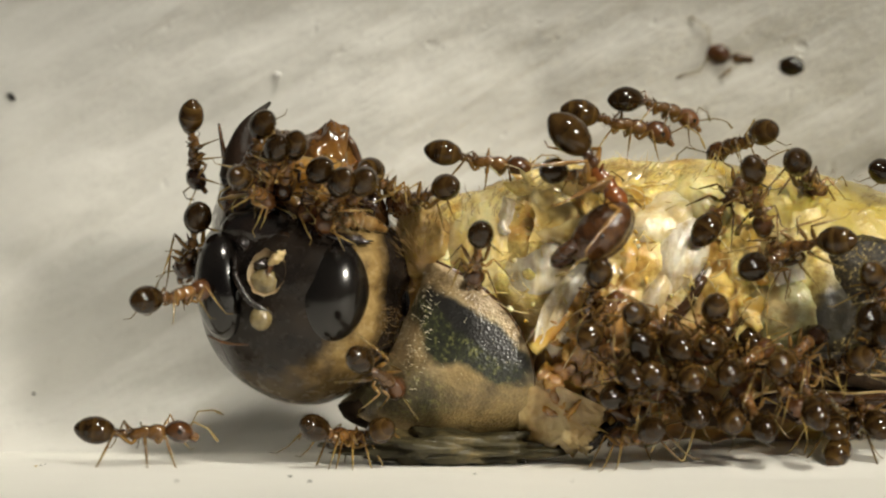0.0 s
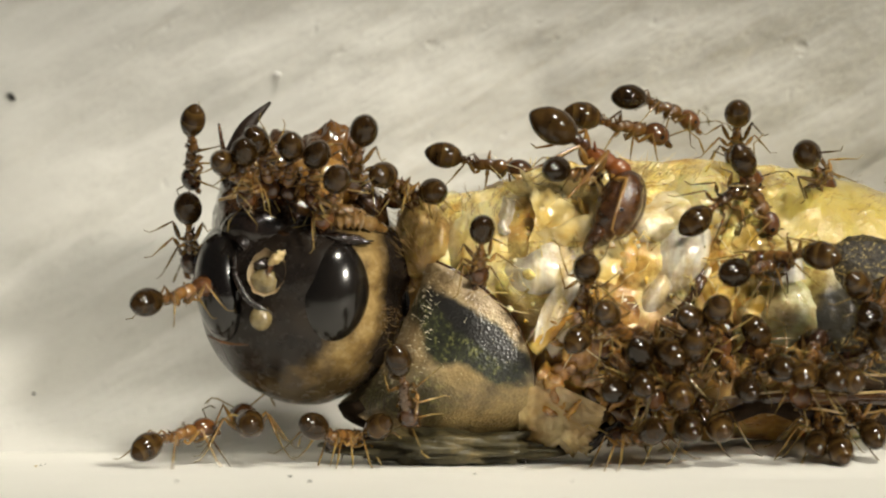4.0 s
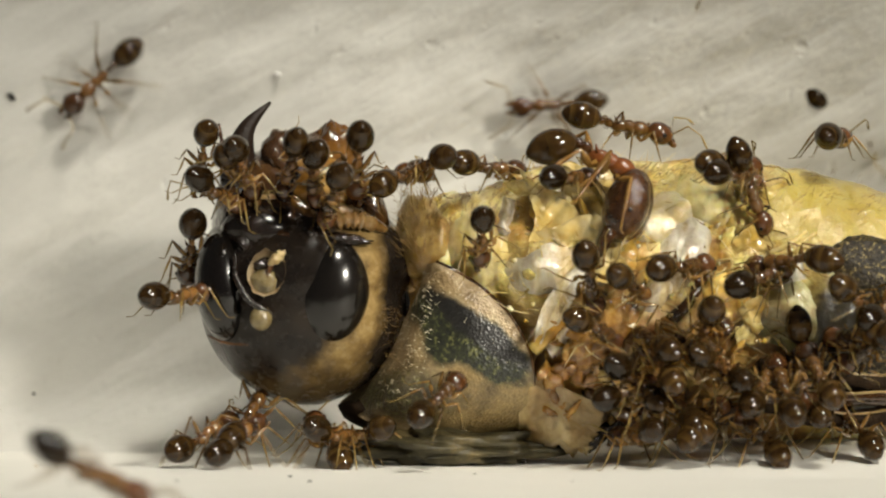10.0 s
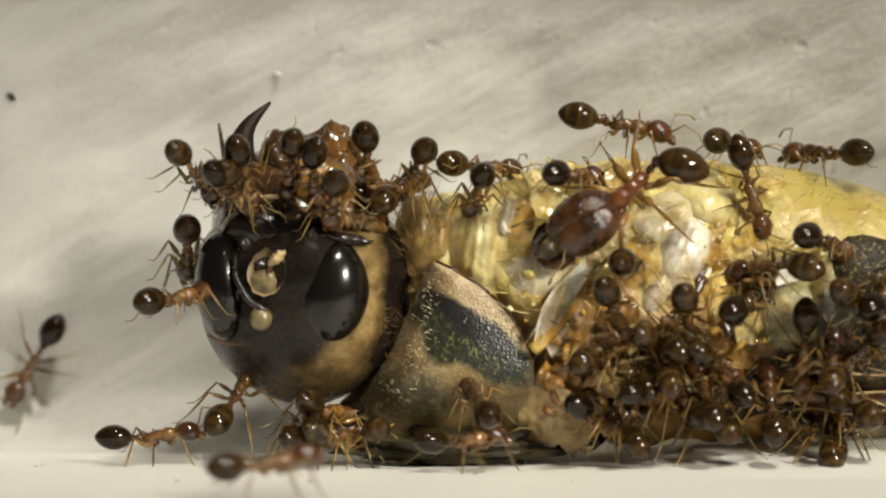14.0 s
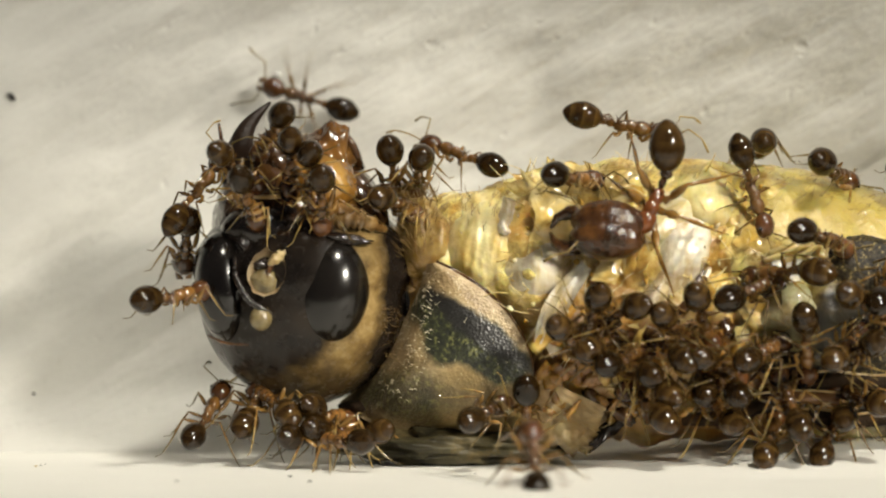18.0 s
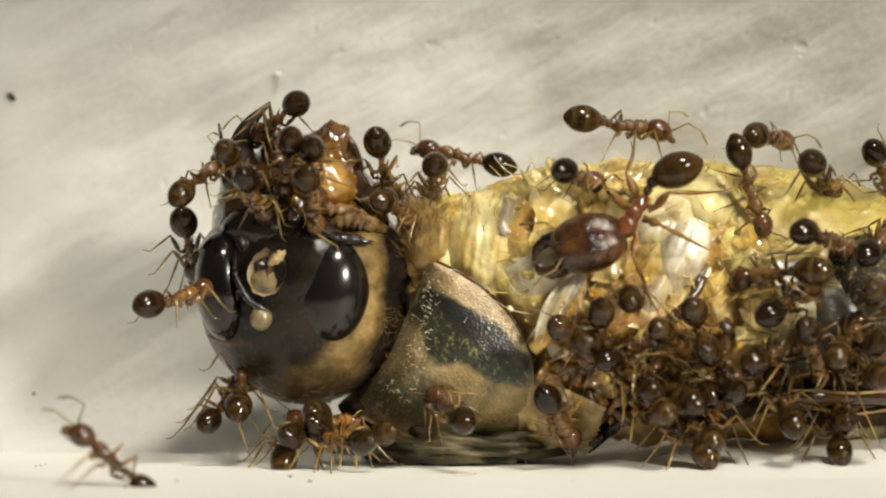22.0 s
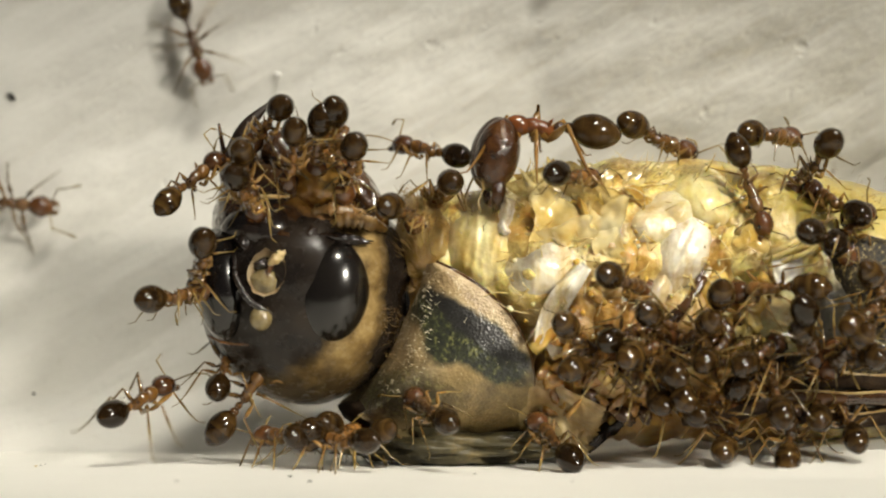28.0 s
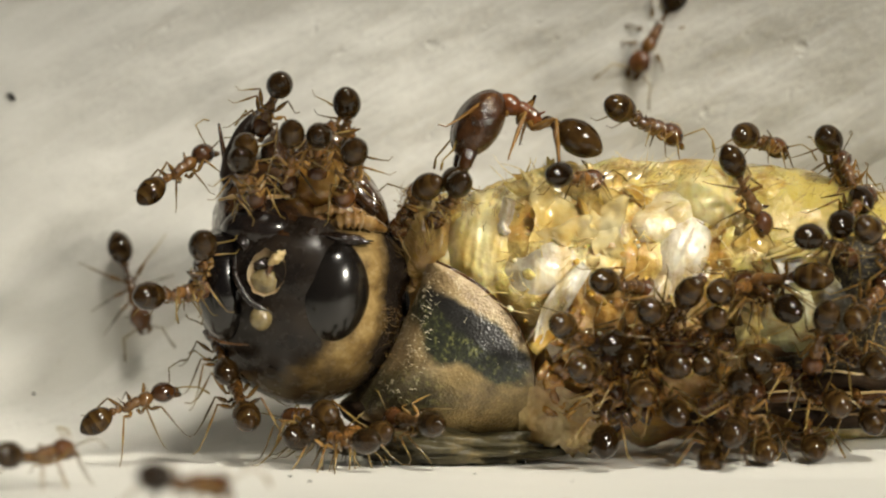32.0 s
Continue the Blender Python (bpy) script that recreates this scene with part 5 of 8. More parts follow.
    walk(ants[6], fidget([(0, spot(-1.46, -2.35, 5.02, -59, 24, 113)), (0.5, spot(-1.96, -2.08, 5.82, -113, 36, 109)), (1, spot(-2.45, -1.82, 6.63, 6, 140, -88)), (2, spot(-1.65, -1.93, 6.48, -99, 40, 97)), (2.5, spot(-1.74, -2.18, 6.13, -38, 41, 100)), (3, spot(-1.83, -2.43, 5.78, 22, 39, 102)), (6, spot(-1.74, -2.37, 5.65, 19, 39, 94)), (7, spot(-2.46, -2.34, 5.77, 63, 37, 86)), (8, spot(-2.48, -2.42, 5.58, 22, 35, 77)), (9, spot(-1.88, -2.48, 5.56, 21, 37, 93)), (10, spot(-1.77, -2.39, 5.61, 17, 37, 95)), (11, spot(-1.96, -2.45, 5.54, 25, 35, 89)), (12, spot(-1.79, -2.45, 5.50, 31, 35, 97)), (13, spot(-1.82, -1.72, 5.73, 62, 37, 85)), (14, spot(-1.83, -1.71, 5.77, 58, 37, 83)), (17, spot(-1.06, -1.12, 5.43, 7, 36, 82)), (19, spot(-0.94, -1.12, 5.28, 2, 34, 88)), (20, spot(-1.31, -1.11, 5.49, 11, 36, 78)), (21, spot(-1.05, -1.15, 5.61, 5, 40, 86)), (22, spot(-1.30, -1.12, 5.53, 11, 37, 79)), (23, spot(-1.62, -1.16, 6.15, 5, 41, 86)), (24, spot(-1.62, -1.51, 5.42, 50, 32, 78)), (25, spot(-1.15, -1.09, 5.15, 3, 29, 86)), (25.5, spot(-1.15, -1.11, 5.19, 4, 32, 86)), (27.5, spot(-2.17, -2.19, 6.03, 37, 39, 88)), (28, spot(-2.48, -1.94, 6.39, 83, 37, 84)), (28.5, spot(-2.46, -2.00, 6.46, 60, 38, 81)), (28.67, spot(-2.10, -1.79, 6.55, 121, 44, 85)), (28.83, spot(-1.73, -1.58, 6.63, 6, 136, -87)), (29, spot(-1.36, -1.37, 6.71, -112, 39, 97)), (29.25, spot(-1.41, -1.77, 6.16, -49, 37, 105)), (29.5, spot(-1.46, -2.17, 5.61, 9, 30, 107)), (30, spot(-1.51, -1.69, 5.95, 5, 37, 101)), (30.25, spot(-2.00, -1.76, 6.13, 38, 34, 88)), (30.5, spot(-2.49, -1.82, 6.30, 71, 38, 75)), (31, spot(-2.20, -1.72, 6.47, 68, 39, 94)), (32, spot(-2.27, -1.68, 6.46, 68, 39, 87))], 6, 1.0))
    walk(ants[7], fidget([(0, spot(-3.32, -2.09, 6.13, -69, 36, 104)), (1, spot(-3.38, -2.14, 6.11, -65, 36, 98)), (2, spot(-3.53, -2.50, 5.59, -39, 33, 84)), (2.33, spot(-3.67, -2.29, 5.88, -89, 33, 85)), (2.67, spot(-3.81, -2.07, 6.17, -140, 34, 86)), (3, spot(-3.95, -1.85, 6.46, -12, 145, -94)), (4, spot(-3.84, -2.07, 6.02, 112, 35, 83)), (5, spot(-3.72, -2.29, 5.57, 57, 32, 81)), (6, spot(-3.60, -2.51, 5.13, 3, 30, 83)), (6.67, spot(-3.59, -2.41, 5.41, -51, 32, 84)), (7.33, spot(-3.59, -2.31, 5.70, -106, 33, 82)), (8, spot(-3.58, -2.21, 5.98, 18, 147, -100)), (8.33, spot(-3.71, -2.34, 5.82, -106, 34, 80)), (8.67, spot(-3.85, -2.47, 5.65, -50, 35, 81)), (9, spot(-3.98, -2.60, 5.49, 6, 34, 82)), (13, spot(-3.69, -2.54, 5.54, -13, 34, 94)), (13.33, spot(-3.79, -2.42, 5.70, 44, 30, 91)), (13.67, spot(-3.89, -2.30, 5.86, 99, 30, 86)), (14, spot(-3.99, -2.17, 6.02, -25, 147, -98)), (15, spot(-3.88, -2.22, 6.06, 104, 32, 89)), (16, spot(-3.77, -2.27, 6.09, 53, 35, 95)), (17, spot(-3.66, -2.32, 6.12, -2, 41, 95)), (18, spot(-3.14, -1.87, 6.26, -38, 30, 111)), (19, spot(-3.30, -1.76, 6.50, -40, 26, 117)), (20, spot(-3.28, -1.79, 6.48, -10, 23, 119)), (21, spot(-3.24, -1.76, 6.41, -14, 21, 121)), (22, spot(-3.34, -1.83, 6.52, 24, 23, 124)), (23, spot(-3.08, -1.65, 6.57, -21, 18, 126)), (24, spot(-2.85, -1.44, 6.68, -37, 21, 125)), (25, spot(-3.16, -1.70, 6.59, -42, 27, 119)), (25.5, spot(-3.26, -1.82, 6.37, -17, 26, 120)), (27.5, spot(-3.20, -1.75, 6.61, -46, 32, 113)), (28, spot(-3.40, -1.90, 6.37, -4, 27, 116)), (29, spot(-3.42, -1.90, 6.46, -33, 34, 104)), (29.5, spot(-3.15, -1.71, 6.51, -42, 26, 120)), (30, spot(-3.48, -1.90, 6.52, 10, 29, 113)), (31, spot(-3.44, -1.89, 6.52, 6, 30, 114)), (32, spot(-3.55, -1.84, 6.82, 31, 31, 110))], 7, 1.0))
    walk(ants[8], fidget([(0, spot(-4.02, -2.38, 5.26, 62, 15, 72)), (3, spot(-3.95, -2.52, 5.23, 17, 19, 70)), (6, spot(-4.34, -2.05, 5.57, 36, 14, 65)), (7, spot(-4.43, -2.05, 5.67, 39, 16, 64)), (9, spot(-4.25, -2.20, 5.54, 30, 23, 72)), (13, spot(-4.01, -2.43, 4.94, 1, 20, 75)), (17, spot(-3.96, -2.34, 5.44, -5, 19, 67)), (23, spot(-4.04, -2.17, 5.50, 10, 14, 68)), (28, spot(-3.83, -2.51, 5.42, -4, 27, 88)), (32, spot(-3.46, -2.44, 5.67, -66, 33, 94))], 8, 1.0))
    walk(ants[9], fidget([(0, spot(-3.14, -2.43, 5.51, -27, 29, 104)), (3, spot(-3.40, -2.66, 5.38, -7, 31, 93)), (4, spot(-3.45, -2.52, 5.57, -68, 33, 91)), (5, spot(-3.51, -2.38, 5.77, -129, 32, 88)), (6, spot(-3.57, -2.25, 5.96, -9, 151, -92)), (7, spot(-3.90, -2.29, 5.65, 114, 31, 75)), (8, spot(-4.23, -2.34, 5.33, 59, 23, 66)), (9, spot(-4.56, -2.38, 5.02, 9, 12, 68)), (13, spot(-4.44, -2.36, 5.14, 25, 19, 71)), (17, spot(-3.99, -2.64, 4.88, 28, 25, 83)), (23, spot(-3.75, -2.61, 4.95, 9, 25, 82)), (28, spot(-3.97, -2.59, 4.96, 16, 25, 77)), (32, spot(-3.76, -2.61, 5.26, -6, 27, 83))], 9, 1.0))
    walk(ants[10], fidget([(0, spot(-1.28, -1.42, 5.21, 13, 25, 71)), (3, spot(-1.09, -1.42, 5.20, 13, 24, 72)), (6, spot(-0.88, -1.33, 5.19, 14, 14, 64)), (9, spot(-0.76, -1.19, 5.42, 13, -7, 60)), (13, spot(-0.83, -1.13, 5.20, 13, -18, 60)), (17, spot(-0.99, -1.65, 4.84, 24, 12, 69)), (19, spot(-1.12, -1.50, 4.91, 33, 15, 73)), (23, spot(-1.12, -1.58, 4.79, 37, 14, 75)), (28, spot(-0.95, -1.86, 4.65, 26, 15, 74)), (30, spot(-0.62, -1.62, 4.81, -19, 16, 96)), (32, spot(-0.29, -1.39, 4.96, -64, 32, 112))], 10, 1.0))
    walk(ants[11], fidget([(0, spot(-0.54, -1.65, 5.01, 33, 12, 123)), (6, spot(-0.65, -1.04, 4.93, -15, 3, 122)), (9, spot(-0.27, -1.11, 5.55, -13, 10, 116)), (13, spot(-0.42, -1.25, 5.50, -13, 29, 107)), (17, spot(-0.55, -1.29, 5.56, -10, 33, 102)), (19, spot(-0.45, -1.21, 5.36, 7, 20, 79)), (25, spot(-0.02, -1.16, 5.19, -10, 15, 107)), (27.5, spot(-0.10, -1.22, 5.09, 19, 15, 107)), (30, spot(-0.44, -1.03, 5.00, 11, -4, 67)), (32, spot(-0.04, -1.08, 5.18, -15, 7, 119))], 11, 1.0))
    walk(ants[12], fidget([(0, spot(0.76, -0.11, 5.71, 27, 11, 0)), (6, spot(0.78, -0.11, 5.69, 27, 11, 0)), (8, spot(0.77, -0.16, 5.67, 27, 10, 6)), (9, spot(0.91, -0.53, 5.56, 20, 7, 46)), (13, spot(0.69, -0.49, 5.60, 21, 4, 42)), (14, spot(0.71, -0.48, 5.56, 21, 3, 41)), (17, spot(2.12, -2.77, 2.50, 80, 22, 62)), (24, spot(2.29, -2.73, 2.22, 67, 25, 62)), (32, spot(2.30, -2.84, 2.43, 64, 16, 62))], 12, 1.0))
    walk(ants[13], fidget([(0, spot(2.45, -2.44, 5.36, 12, 7, 60)), (6, spot(2.46, -2.44, 5.36, 11, 7, 61)), (13, spot(2.53, -2.48, 5.33, 5, 6, 61)), (19, spot(2.58, -2.51, 5.30, 4, 5, 62)), (32, spot(2.58, -2.51, 5.30, 4, 5, 62))], 13, 1.0))
    walk(ants[14], fidget([(0, spot(0.68, -2.98, 3.81, 0, 30, 95)), (9, spot(0.95, -2.89, 4.05, -22, 30, 95)), (13, spot(0.76, -2.55, 4.92, 3, 31, 94)), (17, spot(0.51, 0.19, 5.84, -17, -19, 130)), (19, spot(0.12, 0.46, 5.86, -27, -18, 173)), (21, spot(0.17, 0.47, 5.85, -27, -16, 176)), (23, spot(0.38, 0.49, 5.80, -27, -15, 180)), (25, spot(0.49, 0.28, 5.86, -23, -10, 151)), (25.5, spot(0.47, 0.25, 5.81, -21, -16, 143)), (27.5, spot(-0.24, 0.22, 6.05, -21, -11, 143)), (29, spot(-0.28, 0.12, 5.84, -18, -6, 131)), (30, spot(-0.09, 0.03, 5.40, -17, 8, 124)), (32, spot(0.33, -1.76, 4.90, -36, 26, 112))], 14, 1.0))
    pose_soldier()
    walk(ants[15], fidget([(0, spot(3.49, -0.13, 6.45, 27, 13, 13)), (6, spot(3.50, -0.19, 6.43, 27, 12, 20)), (10, spot(3.53, -0.12, 6.41, 27, 12, 13)), (13, spot(3.54, -0.06, 6.42, 27, 14, 6)), (19, spot(3.57, -0.06, 6.41, 27, 13, 7)), (23, spot(3.54, -0.17, 6.37, 26, 11, 18)), (25.5, spot(3.55, -0.14, 6.39, 27, 12, 15)), (27.5, spot(4.23, -0.48, 6.12, 21, 17, 49)), (28, spot(4.20, -0.45, 6.12, 23, 17, 44)), (29, spot(4.20, -0.47, 6.15, 21, 14, 48)), (30, spot(4.01, -0.46, 6.42, 21, 14, 48)), (32, spot(3.92, -0.47, 6.45, 22, 17, 46))], 15, 1.0))
    walk(ants[16], fidget([(0, spot(4.25, 0.21, 6.84, 26, 16, 29)), (3, spot(4.31, 0.15, 6.91, 26, 18, 34)), (6, spot(4.19, 0.38, 6.76, 28, 16, 12)), (8, spot(4.56, 0.05, 6.29, 21, 13, 47)), (9, spot(5.34, -2.34, 5.57, 22, 8, 56)), (13, spot(7.25, -2.91, 4.10, 18, 15, 54)), (23, spot(7.26, -2.92, 4.12, 18, 17, 55)), (32, spot(7.30, -3.05, 4.03, 23, 17, 54))], 16, 1.0))
    walk(ants[17], fidget([(0, spot(6.07, -0.80, 6.05, -16, 13, 121)), (1, spot(5.84, -0.81, 6.07, 2, 11, 89)), (2, spot(5.62, -0.83, 6.08, 18, 19, 58)), (3, spot(5.76, -0.98, 6.18, 6, 29, 83)), (6, spot(6.00, -0.97, 6.22, -6, 28, 98)), (8, spot(5.60, -2.52, 5.70, 15, 21, 68)), (9, spot(5.47, -2.34, 5.57, 37, 3, 54)), (13, spot(5.72, -0.73, 5.99, 18, 4, 52)), (17, spot(6.20, -0.81, 5.93, -11, 9, 112)), (19, spot(6.51, -0.77, 5.98, 13, 4, 63)), (23, spot(6.53, -0.75, 6.15, 14, 2, 61)), (25, spot(6.48, -0.75, 6.11, 14, 3, 61)), (28, spot(6.52, -0.72, 6.20, 16, 1, 54)), (32, spot(6.29, -0.78, 6.06, 15, 7, 61))], 17, 1.0))
    walk(ants[18], fidget([(0, spot(5.92, -2.87, 4.96, 18, 43, 74)), (3, spot(5.79, -2.44, 5.20, 50, 50, 54)), (6, spot(5.67, -2.00, 5.45, 83, 64, 39)), (9, spot(5.71, -2.09, 5.45, 83, 57, 41)), (13, spot(5.77, -1.88, 5.31, 57, 70, 10)), (19, spot(5.84, -1.85, 5.35, 48, 73, 0)), (23, spot(5.78, -1.91, 5.42, 66, 68, 19)), (28, spot(5.78, -1.82, 5.37, 48, 71, 0)), (32, spot(5.65, -2.17, 5.34, 86, 52, 45))], 18, 1.0))
    walk(ants[19], fidget([(0, spot(5.61, -1.91, 5.15, 53, -46, 32)), (3, spot(5.46, -1.97, 4.96, 52, -39, 37)), (6, spot(5.05, -2.52, 5.32, 62, 1, 46)), (7, spot(5.44, -2.37, 4.44, 57, -8, 57)), (9, spot(4.86, -2.50, 4.94, 66, -3, 49)), (10, spot(4.46, -2.86, 3.64, 37, -0, 56)), (13, spot(3.58, -2.63, 3.88, 38, 14, 68)), (15, spot(3.63, -2.65, 3.41, -20, -1, 93)), (17, spot(3.69, -2.68, 2.93, -79, 13, 118)), (19, spot(3.64, -2.75, 2.74, -52, 12, 117)), (20, spot(3.54, -2.78, 3.14, 7, -1, 90)), (21, spot(3.43, -2.82, 3.53, 66, 15, 65)), (21.67, spot(3.57, -2.79, 3.19, 21, -0, 78)), (22.33, spot(3.71, -2.76, 2.86, -26, -2, 98)), (23, spot(3.86, -2.73, 2.52, -71, 12, 113)), (25, spot(3.42, -2.96, 2.39, -53, 9, 108)), (25.83, spot(3.55, -2.89, 2.53, -2, -0, 94)), (26.67, spot(3.67, -2.82, 2.68, 49, 5, 77)), (27.5, spot(3.80, -2.75, 2.82, 99, 21, 70)), (32, spot(3.89, -2.75, 2.81, 106, 26, 72))], 19, 1.0))
    walk(ants[20], fidget([(0, spot(7.14, -2.02, 5.29, -2, 16, 70)), (3, spot(7.76, -1.83, 5.56, -49, 21, 67)), (6, spot(7.69, -1.35, 5.83, -61, 22, 65)), (7.5, spot(7.82, -0.87, 5.97, -22, 7, 62)), (9, spot(7.94, -0.39, 6.11, 18, -4, 50)), (10.5, spot(7.89, -0.42, 6.09, -2, -5, 90)), (12, spot(7.84, -0.45, 6.07, -18, 7, 128)), (13, spot(7.83, -0.32, 5.86, -20, -6, 139)), (14, spot(7.74, -0.38, 5.83, -18, -3, 132)), (15.5, spot(7.57, -0.61, 5.79, 34, -11, 94)), (17, spot(7.41, -0.83, 5.75, 80, 14, 64)), (19, spot(7.60, -1.48, 5.33, 22, 15, 64)), (23, spot(7.49, -2.06, 5.30, -22, 18, 65)), (28, spot(7.35, -2.01, 5.52, -4, 28, 109)), (30, spot(7.23, -1.99, 5.63, 6, 32, 100)), (32, spot(7.79, -0.61, 5.65, 18, 29, 65))], 20, 1.0))
    walk(ants[21], fidget([(0, spot(9.08, -0.86, 5.27, 22, 15, 46)), (6, spot(9.99, -0.86, 5.16, 22, 15, 46)), (13, spot(9.99, -0.86, 5.16, 22, 15, 46)), (17, spot(9.56, -0.84, 5.21, 21, 11, 46)), (20, spot(9.00, -0.78, 5.63, 73, 29, 53)), (23, spot(8.44, -0.71, 6.04, 134, 33, 73)), (23.67, spot(8.44, -1.25, 5.78, 77, 34, 72)), (24.33, spot(8.45, -1.78, 5.52, 21, 33, 71)), (25, spot(8.45, -2.31, 5.26, -35, 32, 71)), (28, spot(7.63, -1.85, 4.88, -7, -19, 121)), (29.5, spot(7.38, -2.25, 4.63, 9, -19, 110)), (32, spot(8.14, -0.65, 5.38, -5, -34, 101))], 21, 1.0))
    walk(ants[22], fidget([(0, spot(7.28, -2.68, 4.23, -73, 9, 126)), (6, spot(6.78, -2.66, 3.73, -37, 7, 129)), (9, spot(6.90, -2.62, 3.75, -43, 6, 133)), (13, spot(6.50, -2.76, 3.63, -45, 9, 131)), (19, spot(6.82, -2.60, 3.52, -46, 5, 130)), (23, spot(6.55, -2.80, 3.63, -68, 7, 133)), (28, spot(6.57, -2.72, 3.38, -68, 5, 140)), (32, spot(6.67, -2.76, 3.56, -68, 6, 135))], 22, 1.0))
    walk(ants[23], fidget([(0, spot(6.20, -2.68, 3.86, 49, -11, 55)), (6, spot(5.80, -2.63, 3.61, 49, -8, 49)), (9, spot(6.02, -2.67, 3.58, 48, -11, 53)), (13, spot(5.75, -2.63, 3.00, 39, -16, 64)), (19, spot(5.82, -2.67, 3.30, 51, -8, 52)), (23, spot(6.62, -2.87, 3.02, 49, -13, 55)), (25.5, spot(6.66, -2.99, 2.89, 78, 14, 57)), (28, spot(6.70, -3.11, 2.76, 115, 36, 75)), (29.33, spot(6.59, -3.01, 2.87, 68, 9, 69)), (30.67, spot(6.48, -2.91, 2.97, 23, -13, 85)), (32, spot(6.37, -2.81, 3.08, -29, -17, 113))], 23, 1.0))
    walk(ants[24], fidget([(0, spot(5.18, -2.65, 3.03, 4, 145, -87)), (6, spot(5.24, -2.67, 3.00, 24, 146, -80)), (9, spot(5.23, -2.69, 2.97, 22, 149, -81)), (13, spot(4.57, -2.71, 3.22, 149, 36, 77)), (19, spot(4.73, -2.81, 3.02, 109, 34, 74)), (23, spot(4.70, -2.67, 2.86, 128, 30, 72)), (28, spot(5.28, -2.74, 3.27, 4, 143, -87)), (30, spot(5.36, -2.77, 3.28, 110, 25, 61)), (32, spot(5.43, -2.80, 3.30, 54, -5, 60))], 24, 1.0))
    walk(ants[25], fidget([(0, spot(6.37, -1.99, 1.75, 71, 55, 1)), (6, spot(6.51, -2.39, 2.09, 105, 56, 24)), (9, spot(6.88, -2.14, 2.05, -8, 105, -92)), (13, spot(6.91, -2.21, 2.45, -10, 122, -90)), (19, spot(6.67, -2.63, 2.50, 116, 47, 85)), (23, spot(6.85, -2.98, 2.07, 54, 33, 79)), (28, spot(6.71, -2.90, 2.11, 61, 33, 75)), (30, spot(7.03, -3.00, 2.46, 130, 39, 83)), (32, spot(7.34, -3.11, 2.81, 21, 145, -86))], 25, 1.0))
    walk(ants[26], fidget([(0, spot(8.24, -2.96, 3.32, 77, 26, 56)), (6, spot(7.80, -3.04, 2.95, 60, 22, 54)), (9, spot(7.79, -3.03, 2.99, 63, 24, 54)), (13, spot(7.78, -3.03, 2.95, 60, 22, 52)), (19, spot(7.90, -3.03, 2.99, 57, 18, 52)), (23, spot(8.26, -2.99, 3.05, 85, 27, 58)), (28, spot(8.15, -3.02, 3.26, 66, 27, 58)), (32, spot(8.16, -2.85, 4.31, 94, 26, 56))], 26, 1.0))
    walk(ants[27], fidget([(0, spot(3.28, -2.62, 3.46, -110, 35, 98)), (6, spot(2.80, -2.59, 3.99, 11, 147, -90)), (9, spot(2.65, -2.63, 4.11, -17, 145, -90)), (13, spot(3.00, -2.71, 3.15, 92, 21, 68)), (15, spot(2.95, -2.74, 3.26, 136, 33, 79)), (17, spot(2.90, -2.77, 3.36, 6, 145, -82)), (21, spot(3.28, -2.89, 2.81, -96, 21, 111)), (22.33, spot(3.10, -2.82, 2.81, 27, 142, -84)), (23.67, spot(2.91, -2.75, 2.81, 142, 35, 71)), (25, spot(2.73, -2.68, 2.82, 89, 16, 62)), (27.5, spot(3.27, -2.71, 3.41, 59, 10, 57)), (28, spot(3.29, -2.72, 3.42, 59, 11, 59)), (30, spot(3.28, -2.72, 3.34, 57, 8, 57)), (32, spot(3.28, -2.70, 3.34, 54, 6, 55))], 27, 1.0))
    walk(ants[28], fidget([(0, spot(3.03, -2.64, 2.74, 28, -23, 66)), (6, spot(2.75, -2.64, 2.61, 35, -21, 64)), (7.5, spot(2.70, -2.65, 2.73, 66, 1, 57)), (9, spot(2.65, -2.66, 2.85, 98, 24, 64)), (13, spot(2.85, -2.66, 2.13, 46, -13, 59)), (19, spot(3.02, -2.64, 2.38, 55, -3, 61)), (23, spot(2.85, -2.62, 2.28, 75, 7, 61)), (28, spot(2.68, -2.61, 2.00, 58, -10, 60)), (32, spot(2.75, -2.64, 1.68, 81, 19, 64))], 28, 1.0))
    walk(ants[29], fidget([(0, spot(3.73, -2.54, 2.09, 119, 35, 73)), (6, spot(3.67, -2.53, 1.96, 119, 33, 72)), (9, spot(3.50, -2.50, 1.88, 82, 16, 60)), (13, spot(2.83, -2.60, 1.38, 92, 14, 59)), (14, spot(2.76, -2.23, 0.65, 33, 22, 61)), (15.5, spot(2.23, -2.09, 1.00, 104, 37, 66)), (17, spot(1.70, -1.96, 1.35, 5, 143, -94)), (19, spot(1.77, -1.98, 1.37, 6, 142, -93)), (20, spot(1.96, -2.10, 1.35, 13, 143, -86)), (21.5, spot(2.01, -2.13, 1.17, 133, 35, 69)), (23, spot(2.05, -2.15, 0.99, 82, 17, 58)), (25, spot(2.05, -2.20, 0.86, 79, 17, 58)), (26.25, spot(2.16, -2.21, 0.63, 33, -15, 73)), (27.5, spot(2.26, -2.22, 0.41, -25, -22, 110)), (28, spot(2.16, -2.23, 0.25, -15, -23, 114)), (29, spot(2.62, -2.12, 0.35, -20, -27, 104)), (30, spot(2.95, -2.24, 0.21, -43, -13, 125)), (32, spot(3.06, -2.45, 0.82, 13, -38, 87))], 29, 1.0))
